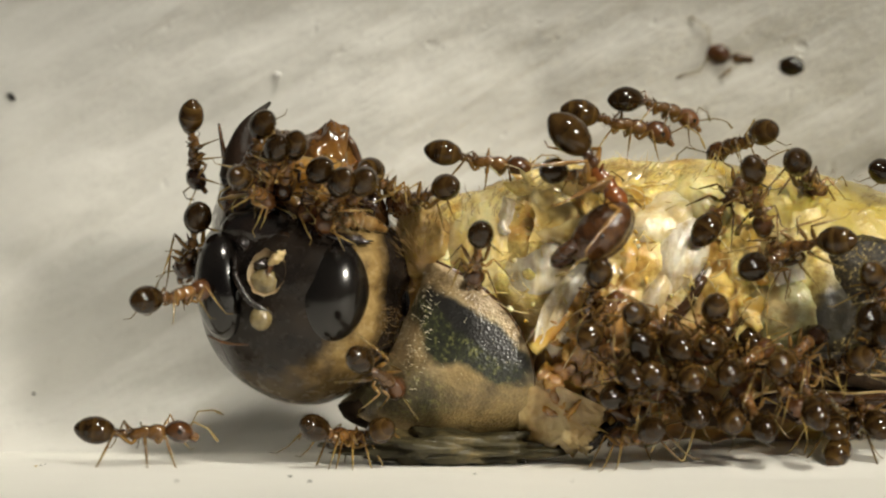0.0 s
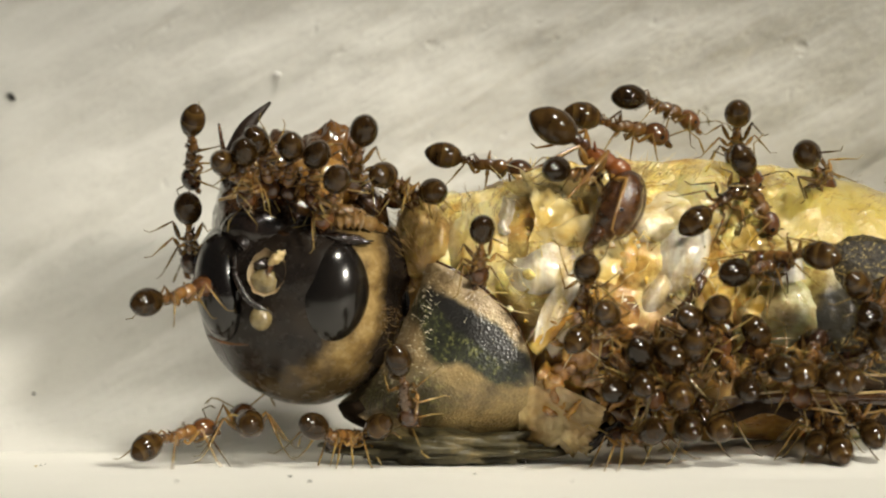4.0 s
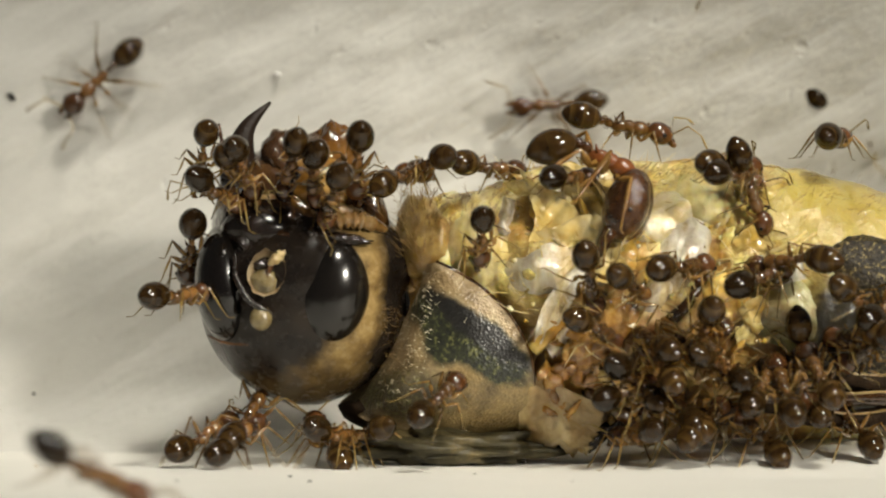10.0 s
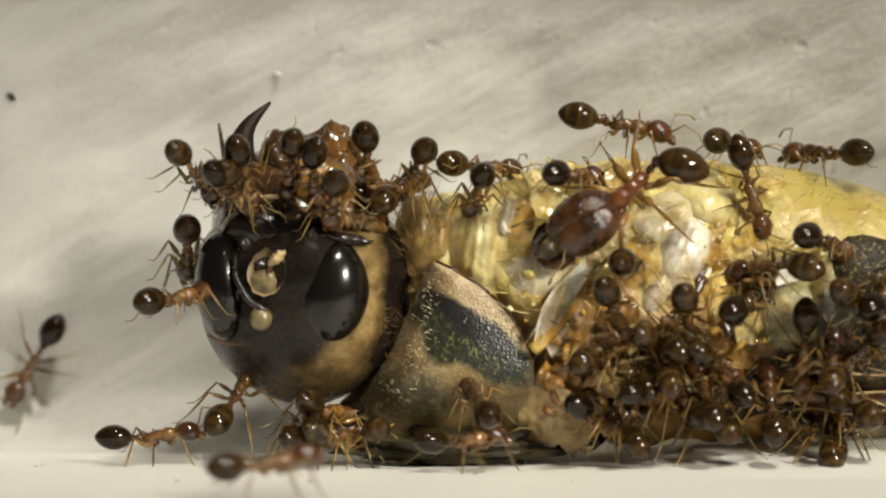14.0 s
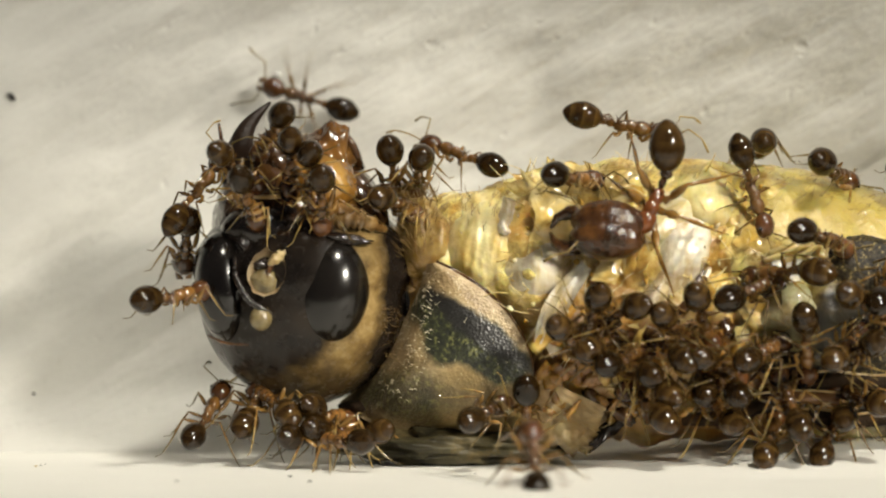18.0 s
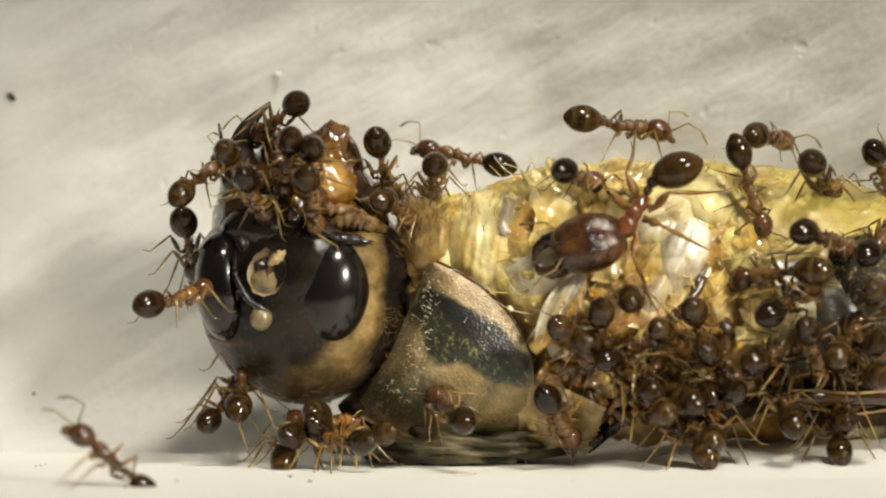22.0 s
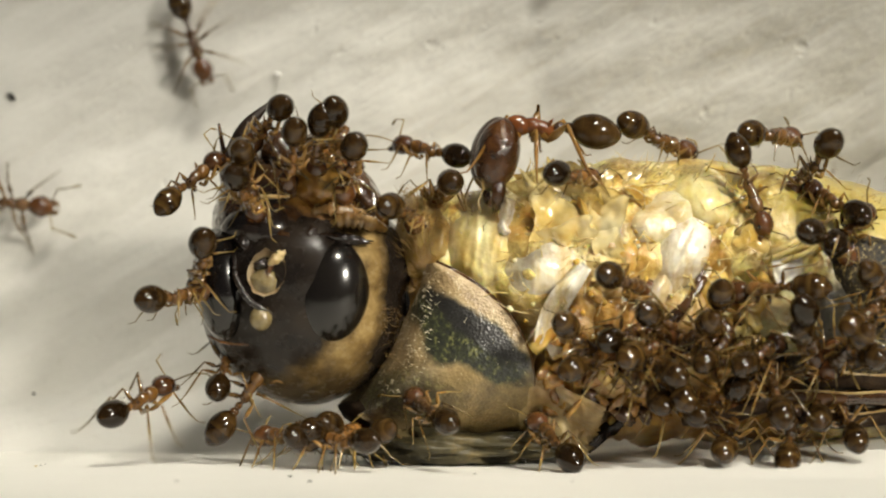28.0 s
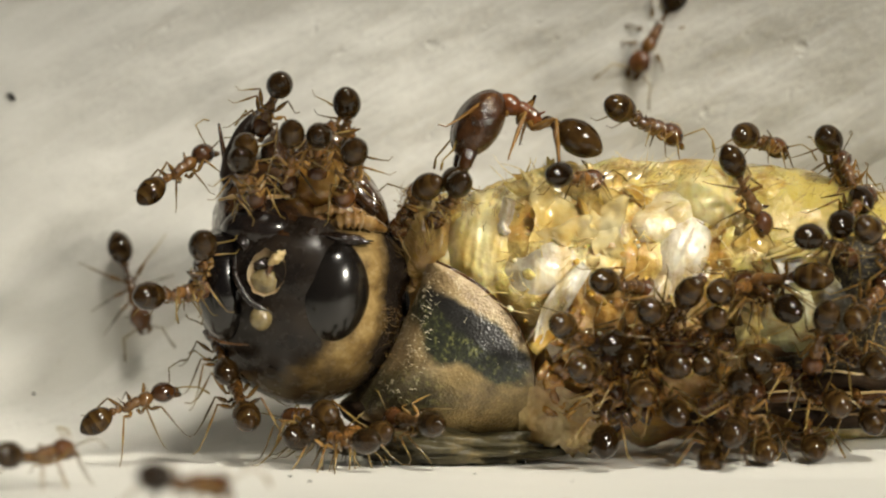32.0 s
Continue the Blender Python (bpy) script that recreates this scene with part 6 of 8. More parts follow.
    walk(ants[30], fidget([(0, spot(4.64, -2.70, 1.84, -25, -25, 107)), (6, spot(4.45, -2.52, 1.48, -30, -30, 105)), (9, spot(4.29, -2.66, 1.92, -22, -28, 108)), (13, spot(4.19, -2.64, 1.81, -23, -28, 108)), (19, spot(4.04, -2.38, 1.37, -8, -22, 113)), (23, spot(4.09, -2.67, 1.05, -34, -17, 113)), (25.5, spot(3.95, -2.69, 1.59, 7, -25, 84)), (28, spot(3.81, -2.70, 2.13, 46, -12, 57)), (32, spot(3.51, -2.50, 1.49, -6, -23, 111))], 30, 1.0))
    walk(ants[31], fidget([(0, spot(5.25, -2.66, 2.06, 70, 19, 60)), (6, spot(4.59, -2.85, 2.77, 71, 22, 62)), (9, spot(5.02, -2.71, 1.98, 76, 18, 60)), (13, spot(5.02, -2.72, 1.95, 80, 18, 60)), (19, spot(5.13, -2.73, 1.96, 84, 20, 60)), (23, spot(5.06, -2.74, 1.99, 89, 21, 64)), (28, spot(5.25, -2.61, 2.15, 37, -18, 62)), (32, spot(5.23, -2.57, 2.08, 41, -15, 62))], 31, 1.0))
    walk(ants[32], fidget([(0, spot(6.03, -2.72, 0.92, -20, -29, 106)), (6, spot(5.54, -2.80, 1.87, -27, -23, 109)), (9, spot(5.58, -2.68, 1.75, -31, -25, 109)), (13, spot(5.56, -2.54, 1.57, -37, -22, 114)), (19, spot(5.49, -2.61, 1.46, -28, -18, 112)), (23, spot(5.64, -2.69, 1.38, -70, 7, 116)), (28, spot(5.63, -2.56, 1.51, -107, 17, 116)), (32, spot(5.71, -2.57, 1.59, -112, 22, 114))], 32, 1.0))
    walk(ants[33], fidget([(0, spot(7.79, -2.90, 1.69, -26, 12, 117)), (6, spot(7.61, -2.86, 1.65, -71, -5, 119)), (9, spot(8.16, -3.09, 2.48, -38, 14, 116)), (13, spot(7.90, -2.51, 0.96, -22, -22, 114)), (19, spot(8.25, -2.56, 1.16, -31, -3, 116)), (23, spot(8.22, -3.14, 1.77, -49, -8, 114)), (25.5, spot(8.07, -3.09, 2.16, -91, 10, 119)), (28, spot(7.92, -3.03, 2.55, 43, 154, -71)), (30, spot(7.60, -2.81, 1.84, -73, 7, 123)), (32, spot(7.28, -2.60, 1.13, -12, -13, 112))], 33, 1.0))
    walk(ants[34], fidget([(0, spot(4.29, -2.50, 1.63, 111, 24, 56)), (3, spot(4.68, -2.56, 2.09, 2, 139, -92)), (6, spot(5.07, -2.62, 2.56, -109, 21, 117)), (7, spot(5.16, -2.58, 1.99, 16, 138, -80)), (8, spot(5.25, -2.55, 1.42, 127, 39, 67)), (9, spot(5.33, -2.52, 0.85, 75, 16, 56)), (10.5, spot(4.77, -2.35, 0.66, 21, -25, 76)), (12, spot(4.21, -2.18, 0.46, -54, -24, 126)), (13, spot(3.90, -2.10, 0.45, -49, -25, 118)), (14, spot(3.48, -2.03, 0.60, -19, -22, 113)), (17, spot(3.93, -2.78, 1.01, -28, -20, 113)), (23, spot(4.47, -2.39, 1.46, -40, -22, 113)), (28, spot(4.52, -2.54, 1.57, -37, -23, 107)), (30, spot(4.57, -2.72, 2.41, -88, 3, 121)), (32, spot(4.62, -2.90, 3.25, 41, 150, -72))], 34, 1.0))
    walk(ants[35], fidget([(0, spot(5.70, -2.83, 1.90, 46, -15, 59)), (2, spot(6.08, -2.78, 1.96, -6, -25, 85)), (4, spot(6.47, -2.72, 2.02, -57, -13, 109)), (6, spot(6.85, -2.66, 2.08, -101, 12, 115)), (7.5, spot(6.60, -2.62, 1.70, -45, -17, 99)), (9, spot(6.36, -2.58, 1.33, 21, -17, 63)), (13, spot(4.97, -2.65, 1.14, -15, -28, 99)), (19, spot(6.14, -2.80, 2.13, 46, -13, 59)), (23, spot(6.18, -2.73, 2.07, 60, -5, 59)), (28, spot(5.95, -2.78, 2.01, 44, -13, 61)), (32, spot(6.24, -2.67, 1.68, 39, 11, 59))], 35, 1.0))
    walk(ants[36], fidget([(0, spot(3.72, -2.71, 2.70, 73, 16, 61)), (6, spot(2.86, -2.68, 2.79, 91, 23, 64)), (9, spot(3.37, -2.78, 3.49, 61, 14, 63)), (13, spot(3.83, -2.63, 2.40, 92, 16, 61)), (19, spot(4.18, -2.77, 2.74, 87, 21, 65)), (23, spot(4.21, -2.61, 2.38, 99, 21, 65)), (25.5, spot(4.69, -2.66, 2.53, 1, 142, -90)), (28, spot(5.17, -2.72, 2.69, -99, 19, 112)), (32, spot(5.35, -2.80, 2.70, -98, 21, 107))], 36, 1.0))
    walk(ants[37], fidget([(0, spot(7.04, -3.01, 1.35, -19, -32, 100)), (6, spot(7.44, -2.92, 1.98, -3, -19, 104)), (9, spot(6.79, -2.93, 1.34, -16, -32, 95)), (13, spot(6.25, -2.63, 1.10, 1, -32, 92)), (19, spot(6.80, -2.66, 1.09, -14, -34, 94)), (23, spot(6.59, -2.67, 1.03, -10, -28, 100)), (28, spot(6.47, -2.77, 1.33, -15, -32, 95)), (32, spot(5.67, -2.85, 0.88, 31, -24, 71))], 37, 1.0))
    walk(ants[38], fidget([(0, spot(8.30, -2.92, 3.06, 37, -26, 62)), (9, spot(8.34, -2.93, 2.96, 44, -18, 60)), (19, spot(8.41, -2.84, 3.39, 38, -27, 61)), (23, spot(8.34, -2.24, 4.25, 40, -18, 57)), (28, spot(7.79, -2.11, 4.45, 44, -23, 58)), (32, spot(7.91, -1.67, 4.79, 41, -22, 62))], 38, 1.0))
    walk(ants[39], fidget([(0, spot(3.50, -2.53, 1.28, 43, -7, 57)), (6, spot(3.40, -2.44, 1.39, 45, -7, 59)), (9, spot(3.36, -2.49, 1.31, 49, -7, 57)), (13, spot(3.80, -2.71, 1.55, 69, -7, 55)), (19, spot(3.37, -2.73, 1.96, 33, -13, 61)), (28, spot(3.38, -2.65, 2.40, 47, -8, 59)), (32, spot(3.45, -2.63, 2.37, 46, -10, 59))], 39, 1.0))
    walk(ants[40], fidget([(0, spot(4.34, -2.65, 2.49, -39, -19, 113)), (6, spot(4.03, -2.67, 2.23, -35, -8, 115)), (13, spot(4.24, -2.64, 2.42, -39, -14, 113)), (19, spot(4.42, -2.68, 2.18, -33, -14, 112)), (23, spot(4.61, -2.51, 1.33, -40, -13, 115)), (28, spot(4.25, -2.71, 1.88, -40, -13, 113)), (32, spot(4.29, -2.61, 2.05, -62, -8, 117))], 40, 1.0))
    walk(ants[41], fidget([(0, spot(8.46, -3.12, 2.50, -115, 22, 109)), (13, spot(8.34, -3.11, 2.51, -117, 22, 109)), (22.5, spot(8.23, -3.04, 2.24, -74, 4, 116)), (32, spot(8.11, -2.97, 1.97, -33, -14, 109))], 41, 1.0))
    walk(ants[42], fidget([(0, spot(6.76, -2.84, 2.03, 32, -17, 59)), (9, spot(7.31, -3.14, 1.54, -21, -23, 105)), (19, spot(7.65, -2.98, 2.15, 34, -17, 62)), (32, spot(8.06, -2.99, 3.00, 38, -22, 62))], 42, 1.0))
    walk(ants[43], fidget([(0, spot(3.40, -2.76, 1.90, -31, -20, 113)), (9, spot(3.83, -2.30, 1.38, -13, -23, 108)), (17, spot(3.89, -2.54, 1.84, -53, -13, 113)), (25, spot(3.79, -2.33, 1.44, -23, -18, 108)), (32, spot(4.31, -2.55, 1.11, -21, -18, 108))], 43, 1.0))
    walk(ants[44], fidget([(0, spot(-1.59, -2.23, 1.85, 91, 23, 60)), (0.5, spot(-1.02, -1.87, 2.30, -12, 135, -108)), (1, spot(-0.44, -1.52, 2.76, -103, 37, 103)), (2, spot(-0.66, -1.29, 1.98, -74, 25, 115)), (3, spot(-0.50, -2.11, 1.96, -93, 30, 107)), (4, spot(-0.56, -2.20, 1.78, 23, 131, -99)), (5, spot(-0.63, -2.30, 1.59, 133, 38, 47)), (6, spot(-0.70, -2.40, 1.40, 84, 11, 43)), (9, spot(-0.60, -2.49, 1.21, 70, -2, 46)), (11, spot(0.11, -2.51, 1.17, 5, -30, 83)), (13, spot(0.82, -2.54, 1.12, -63, -7, 124)), (14.33, spot(0.77, -2.38, 1.06, -9, -24, 100)), (15.67, spot(0.72, -2.23, 1.00, 50, -15, 72)), (17, spot(0.67, -2.07, 0.93, 98, 13, 63)), (18.5, spot(0.58, -2.32, 0.95, 34, -18, 76)), (20, spot(0.48, -2.57, 0.96, -41, -17, 111)), (25, spot(0.15, -2.50, 0.96, -41, -17, 111)), (32, spot(-0.30, -2.03, 0.80, -70, -2, 121))], 44, 1.0))
    tagged(ants[45], "small dark ant on the white ledge beside the carcass")
    walk(ants[45], fidget([(0, spot(8.08, -2.29, 0.29, 8, -26, 55)), (6, spot(7.32, -2.29, 0.26, -5, -25, 108)), (8, spot(6.85, -2.31, 0.24, -6, -23, 117)), (9, spot(5.97, -2.30, 0.20, -7, -24, 118)), (10, spot(6.07, -2.31, 0.21, -6, -23, 116)), (11, spot(6.11, -2.27, 0.21, -5, -26, 111)), (12, spot(5.88, -2.20, 0.21, -2, -35, 96)), (13, spot(7.13, -2.21, 0.27, 2, -34, 84)), (14, spot(7.42, -2.25, 0.27, -1, -29, 94)), (17, spot(6.59, -2.28, 0.23, 7, -27, 60)), (20, spot(5.77, -2.29, 0.19, -5, -25, 110)), (21, spot(5.25, -2.38, 0.16, -7, -15, 120)), (22, spot(4.72, -2.35, 0.13, -6, -18, 114)), (23, spot(4.93, -2.38, 0.14, -7, -14, 121)), (24, spot(5.41, -2.34, 0.17, -6, -19, 116)), (25, spot(5.30, -2.34, 0.16, -6, -19, 116)), (27.5, spot(6.72, -2.24, 0.69, 6, -29, 79)), (28, spot(6.78, -2.22, 0.25, 6, -32, 78)), (29, spot(6.16, -2.25, 0.22, 4, -29, 74)), (29.5, spot(6.01, -2.36, 0.20, 8, -16, 54)), (30, spot(5.39, -2.25, 0.17, -4, -29, 105)), (31, spot(7.28, -2.37, 0.25, -5, -16, 113)), (32, spot(5.37, -2.26, 0.17, 5, -27, 75))], 45, 1.0))
    tagged(ants[46], "small dark ant on the white ledge beside the carcass")
    walk(ants[46], fidget([(0, spot(4.78, -1.95, 0.91, -9, -28, 101)), (6, spot(4.64, -1.93, 0.66, -6, -30, 101)), (13, spot(4.73, -1.96, 0.81, -11, -26, 106)), (19, spot(5.03, -2.00, 1.29, -11, -22, 98)), (28, spot(4.74, -2.02, 0.75, -11, -19, 106)), (32, spot(3.67, -1.94, 1.99, 28, -24, 69))], 46, 1.0))
    tagged(ants[47], "small dark ant on the white ledge beside the carcass")
    walk(ants[47], fidget([(0, spot(7.69, -1.90, 0.75, 4, -34, 82)), (6, spot(7.20, -1.93, 0.30, 6, -30, 78)), (13, spot(7.59, -1.96, 1.25, -4, -27, 93)), (19, spot(7.85, -1.93, 0.78, 2, -31, 87)), (28, spot(7.29, -1.97, 0.81, 1, -27, 88)), (32, spot(7.12, -1.94, 0.30, -1, -30, 93))], 47, 1.0))
    tagged(ants[48], "small dark ant on the white ledge beside the carcass")
    walk(ants[48], fidget([(0, spot(5.33, -2.12, 0.64, -11, -19, 110)), (9, spot(4.79, -2.07, 0.59, -7, -25, 106)), (17, spot(5.36, -2.11, 0.62, -8, -21, 105)), (25, spot(5.31, -2.07, 0.18, 9, -25, 70)), (32, spot(6.06, -2.05, 0.23, -4, -28, 100))], 48, 1.0))
    tagged(ants[49], "small dark ant on the white ledge beside the carcass")
    walk(ants[49], fidget([(0, spot(8.19, -2.20, 0.74, -12, -21, 108)), (9, spot(8.05, -2.21, 0.30, -10, -21, 108)), (17, spot(7.53, -2.14, 0.29, 9, -28, 68)), (25, spot(7.71, -2.17, 0.29, -4, -26, 98)), (32, spot(8.14, -2.20, 0.85, -10, -22, 103))], 49, 1.0))
    tagged(ants[50], "small dark ant on the white ledge beside the carcass")
    walk(ants[50], fidget([(0, spot(-2.17, -1.57, 0.00, 9, 9, 53)), (6, spot(-2.18, -1.57, 0.00, 9, 8, 54)), (13, spot(-2.15, -1.58, 0.00, 9, 9, 55)), (19, spot(-2.14, -1.57, 0.00, 9, 9, 54)), (28, spot(-2.14, -1.54, 0.00, 9, 5, 53)), (32, spot(-2.16, -1.56, 0.00, 9, 7, 53))], 50, 1.0))
    tagged(ants[51], "small dark ant on the white ledge beside the carcass")
    walk(ants[51], fidget([(0, spot(-1.56, -1.36, 0.00, -9, 7, 126)), (6, spot(-1.58, -1.36, 0.00, -8, 7, 125)), (13, spot(-1.59, -1.36, 0.00, -9, 8, 126)), (19, spot(-1.56, -1.36, 0.00, -9, 7, 126)), (28, spot(-1.52, -1.35, 0.00, -9, 6, 126)), (32, spot(-1.61, -1.32, 0.00, -8, 2, 125))], 51, 1.0))
    tagged(ants[52], "small dark ant on the white ledge beside the carcass")
    walk(ants[52], fidget([(0, spot(-6.04, -0.85, 0.00, 14, -1, 0)), (1, spot(-5.39, -0.78, 0.00, 9, -13, 55)), (1.5, spot(-4.50, -0.67, 0.51, 13, -24, 54)), (2, spot(-3.71, -0.70, 0.55, 10, -21, 68)), (5.5, spot(-4.06, -0.95, 0.00, -6, 3, 114)), (6, spot(-5.34, -0.81, 0.00, 3, -12, 79)), (7, spot(-3.96, -0.69, 0.55, 25, -14, 17)), (8, spot(-3.86, -0.71, 0.73, 21, -15, 58)), (9, spot(-4.06, -0.61, 0.87, 0, -33, 90)), (10, spot(-3.76, -0.58, 0.55, 10, -37, 63)), (11, spot(-4.22, -0.57, 0.70, 24, -38, 35)), (13, spot(-4.04, -0.49, 1.15, 56, -56, 0)), (14, spot(-4.09, -0.51, 1.02, 23, -42, 58)), (17, spot(-3.80, -0.60, 0.92, 13, -33, 72)), (19, spot(-3.68, -0.52, 0.81, 8, -44, 76)), (20, spot(-3.86, -0.58, 0.90, -11, -35, 106)), (21, spot(-3.88, -0.58, 1.01, -11, -36, 103)), (22, spot(-4.04, -0.55, 1.21, 0, -40, 90)), (23, spot(-4.14, -0.45, 1.78, -10, -57, 100)), (24, spot(-3.96, -0.49, 0.97, -7, -49, 100)), (25.5, spot(-4.05, -0.53, 1.09, 1, -44, 88)), (28, spot(-3.63, -0.46, 1.25, 60, -55, 0)), (29, spot(-3.83, -0.47, 1.03, 30, -48, 46)), (30, spot(-3.85, -0.57, 1.00, 10, -37, 77)), (32, spot(-4.07, -0.62, 0.83, -11, -30, 107))], 52, 0.4))
    stride(ants[52], 0.1, 2, 52)
    tagged(ants[53], "small dark ant on the white ledge beside the carcass")
    walk(ants[53], fidget([(0, spot(-11.16, -1.28, 0.00, 9, -2, 51)), (2, spot(-8.50, -1.25, 0.00, 10, -4, 43)), (3, spot(-6.85, -1.24, 0.00, 15, -16, 0)), (3.5, spot(-5.73, -1.22, 0.00, 9, -8, 48)), (5.5, spot(-3.39, -1.30, 0.00, 9, 1, 52)), (6, spot(-2.17, -1.33, 0.00, 8, 3, 58)), (7, spot(-1.87, -1.57, 0.00, 4, 23, 76)), (8, spot(-1.93, -1.13, 0.00, -4, -20, 107)), (9, spot(-1.63, -1.02, 0.00, 4, -33, 73)), (10, spot(-2.34, -1.13, 0.00, -5, -20, 112)), (11, spot(-2.70, -1.12, 0.00, 4, -21, 71)), (12, spot(-2.31, -1.12, 0.00, 3, -22, 76)), (17, spot(-3.25, -1.15, 0.75, -15, -14, 111)), (19, spot(-3.31, -1.18, 0.72, -21, -7, 120)), (22, spot(-3.04, -1.11, 0.00, 2, -22, 84)), (23, spot(-2.55, -1.05, 0.00, 1, -29, 88)), (24, spot(-3.54, -1.08, 0.00, -1, -25, 92)), (25, spot(-3.13, -1.15, 0.00, -8, -17, 121)), (28, spot(-3.04, -1.32, 0.00, -11, 5, 125)), (30, spot(-3.34, -1.12, 0.59, -9, -19, 109)), (32, spot(-2.55, -1.38, 0.42, -12, 10, 117))], 53, 0.4))
    stride(ants[53], 0.1, 12, 53)
    tagged(ants[54], "small dark ant on the white ledge beside the carcass")
    walk(ants[54], fidget([(0, spot(-11.62, -1.04, 0.00, 9, -6, 51)), (4.8, spot(-11.62, -1.04, 0.00, 9, -6, 51)), (6, spot(-10.87, -1.00, 0.00, 12, -11, 33)), (6.5, spot(-8.86, -1.05, 0.00, 14, -12, 0)), (7, spot(-6.87, -0.87, 0.69, 32, -22, 0)), (8, spot(-5.42, -0.98, 0.46, 21, -18, 0)), (9, spot(-5.04, -0.91, 0.00, 10, -24, 48)), (10, spot(-4.69, -0.93, 0.00, 9, -20, 57)), (11, spot(-3.66, -0.94, 0.00, 5, -18, 68)), (12, spot(-2.72, -0.98, 0.00, 5, -14, 72)), (13, spot(-2.44, -1.17, 0.44, 11, 8, 65)), (32, spot(-1.96, -1.17, 0.00, 6, 5, 66))], 54, 0.4))
    stride(ants[54], 6, 13, 54)
    tagged(ants[55], "small dark ant on the white ledge beside the carcass")
    walk(ants[55], fidget([(0, spot(-12.81, -0.74, 0.00, 9, -6, 51)), (8.8, spot(-12.81, -0.74, 0.00, 9, -6, 51)), (10, spot(-10.17, -0.75, 0.00, 14, -10, 0)), (11, spot(-7.03, -0.71, 0.00, 15, -21, 8)), (11.5, spot(-6.06, -0.70, 0.00, 12, -11, 33)), (12, spot(-4.37, -0.67, 0.00, 10, -15, 45)), (12.5, spot(-4.83, -0.67, 0.00, 10, -15, 45)), (12.75, spot(-5.69, -0.71, 0.00, -2, -14, 90)), (13, spot(-6.56, -0.74, 0.00, -10, -5, 134)), (13.25, spot(-6.59, -0.77, 0.00, -0, -7, 95)), (13.5, spot(-6.63, -0.79, 0.00, 8, -2, 57)), (14, spot(-5.73, -0.72, 0.00, 17, -6, 0)), (17, spot(-5.96, -0.61, 0.57, 28, -6, 0)), (18, spot(-4.65, -0.49, 0.54, 8, -36, 68)), (19, spot(-5.20, -0.45, 1.00, 13, -39, 73)), (20, spot(-4.21, -0.51, 0.81, 10, -32, 75)), (21, spot(-4.20, -0.50, 0.80, 9, -33, 75)), (22, spot(-4.40, -0.54, 0.72, 13, -28, 68)), (23, spot(-4.45, -0.48, 1.46, 4, -37, 86)), (24, spot(-4.62, -0.49, 1.48, 9, -35, 83)), (25, spot(-5.10, -0.56, 1.66, 50, -8, 59)), (25.5, spot(-5.15, -0.51, 2.16, 29, -26, 67)), (27.5, spot(-4.95, -0.45, 1.10, 31, -31, 52)), (28, spot(-4.41, -0.46, 1.56, 10, -39, 81)), (29, spot(-4.38, -0.58, 1.81, 15, -23, 79)), (30, spot(-5.16, -0.60, 2.22, 26, -18, 73)), (31, spot(-5.25, -0.58, 1.84, 36, -15, 67)), (32, spot(-4.36, -0.51, 1.75, -18, -31, 105))], 55, 0.4))
    stride(ants[55], 8.8, 14, 55)
    tagged(ants[56], "small dark ant on the white ledge beside the carcass")
    walk(ants[56], fidget([(0, spot(-13.95, -0.88, 0.00, 9, -2, 53)), (21.3, spot(-13.95, -0.88, 0.00, 9, -2, 53)), (22.5, spot(-11.63, -0.80, 0.00, 9, -11, 50)), (23.5, spot(-7.65, -0.85, 0.00, 14, -12, 0)), (24, spot(-6.45, -0.82, 0.00, 17, -21, 0)), (25, spot(-6.85, -0.74, 0.00, 9, -20, 48)), (25.5, spot(-7.00, -0.66, 0.55, 18, -25, 42)), (27.5, spot(-6.55, -0.66, 0.98, 26, -19, 60)), (28, spot(-6.12, -0.68, 0.69, 19, -19, 56)), (28.5, spot(-6.79, -0.70, 0.53, 24, -16, 16)), (29, spot(-7.94, -0.62, 0.75, 32, -16, 29)), (29.5, spot(-8.14, -0.59, 1.14, 8, -35, 82)), (30, spot(-8.63, -0.38, 2.16, -8, -84, 98)), (30.5, spot(-9.96, -0.44, 2.69, -23, -56, 114)), (32, spot(-11.88, -0.47, 3.21, -39, -42, 128))], 56, 0.4))
    stride(ants[56], 22.5, 31.9, 56)
    tagged(ants[57], "small dark ant on the white ledge beside the carcass")
    walk(ants[57], fidget([(0, spot(-15.08, -0.88, 0.00, 8, -2, 53)), (27.8, spot(-15.08, -0.88, 0.00, 8, -2, 53)), (29, spot(-12.64, -0.82, 0.00, 11, -7, 35)), (30, spot(-8.60, -0.84, 0.00, 14, -8, 4)), (30.5, spot(-6.23, -0.82, 0.00, 17, -6, 0)), (31, spot(-6.03, -0.84, 0.00, 15, -16, 0)), (32, spot(-6.19, -0.61, 0.73, 32, -19, 22))], 57, 0.4))
    stride(ants[57], 29, 31.9, 57)
    tagged(ants[58], "small dark ant on the white ledge beside the carcass")
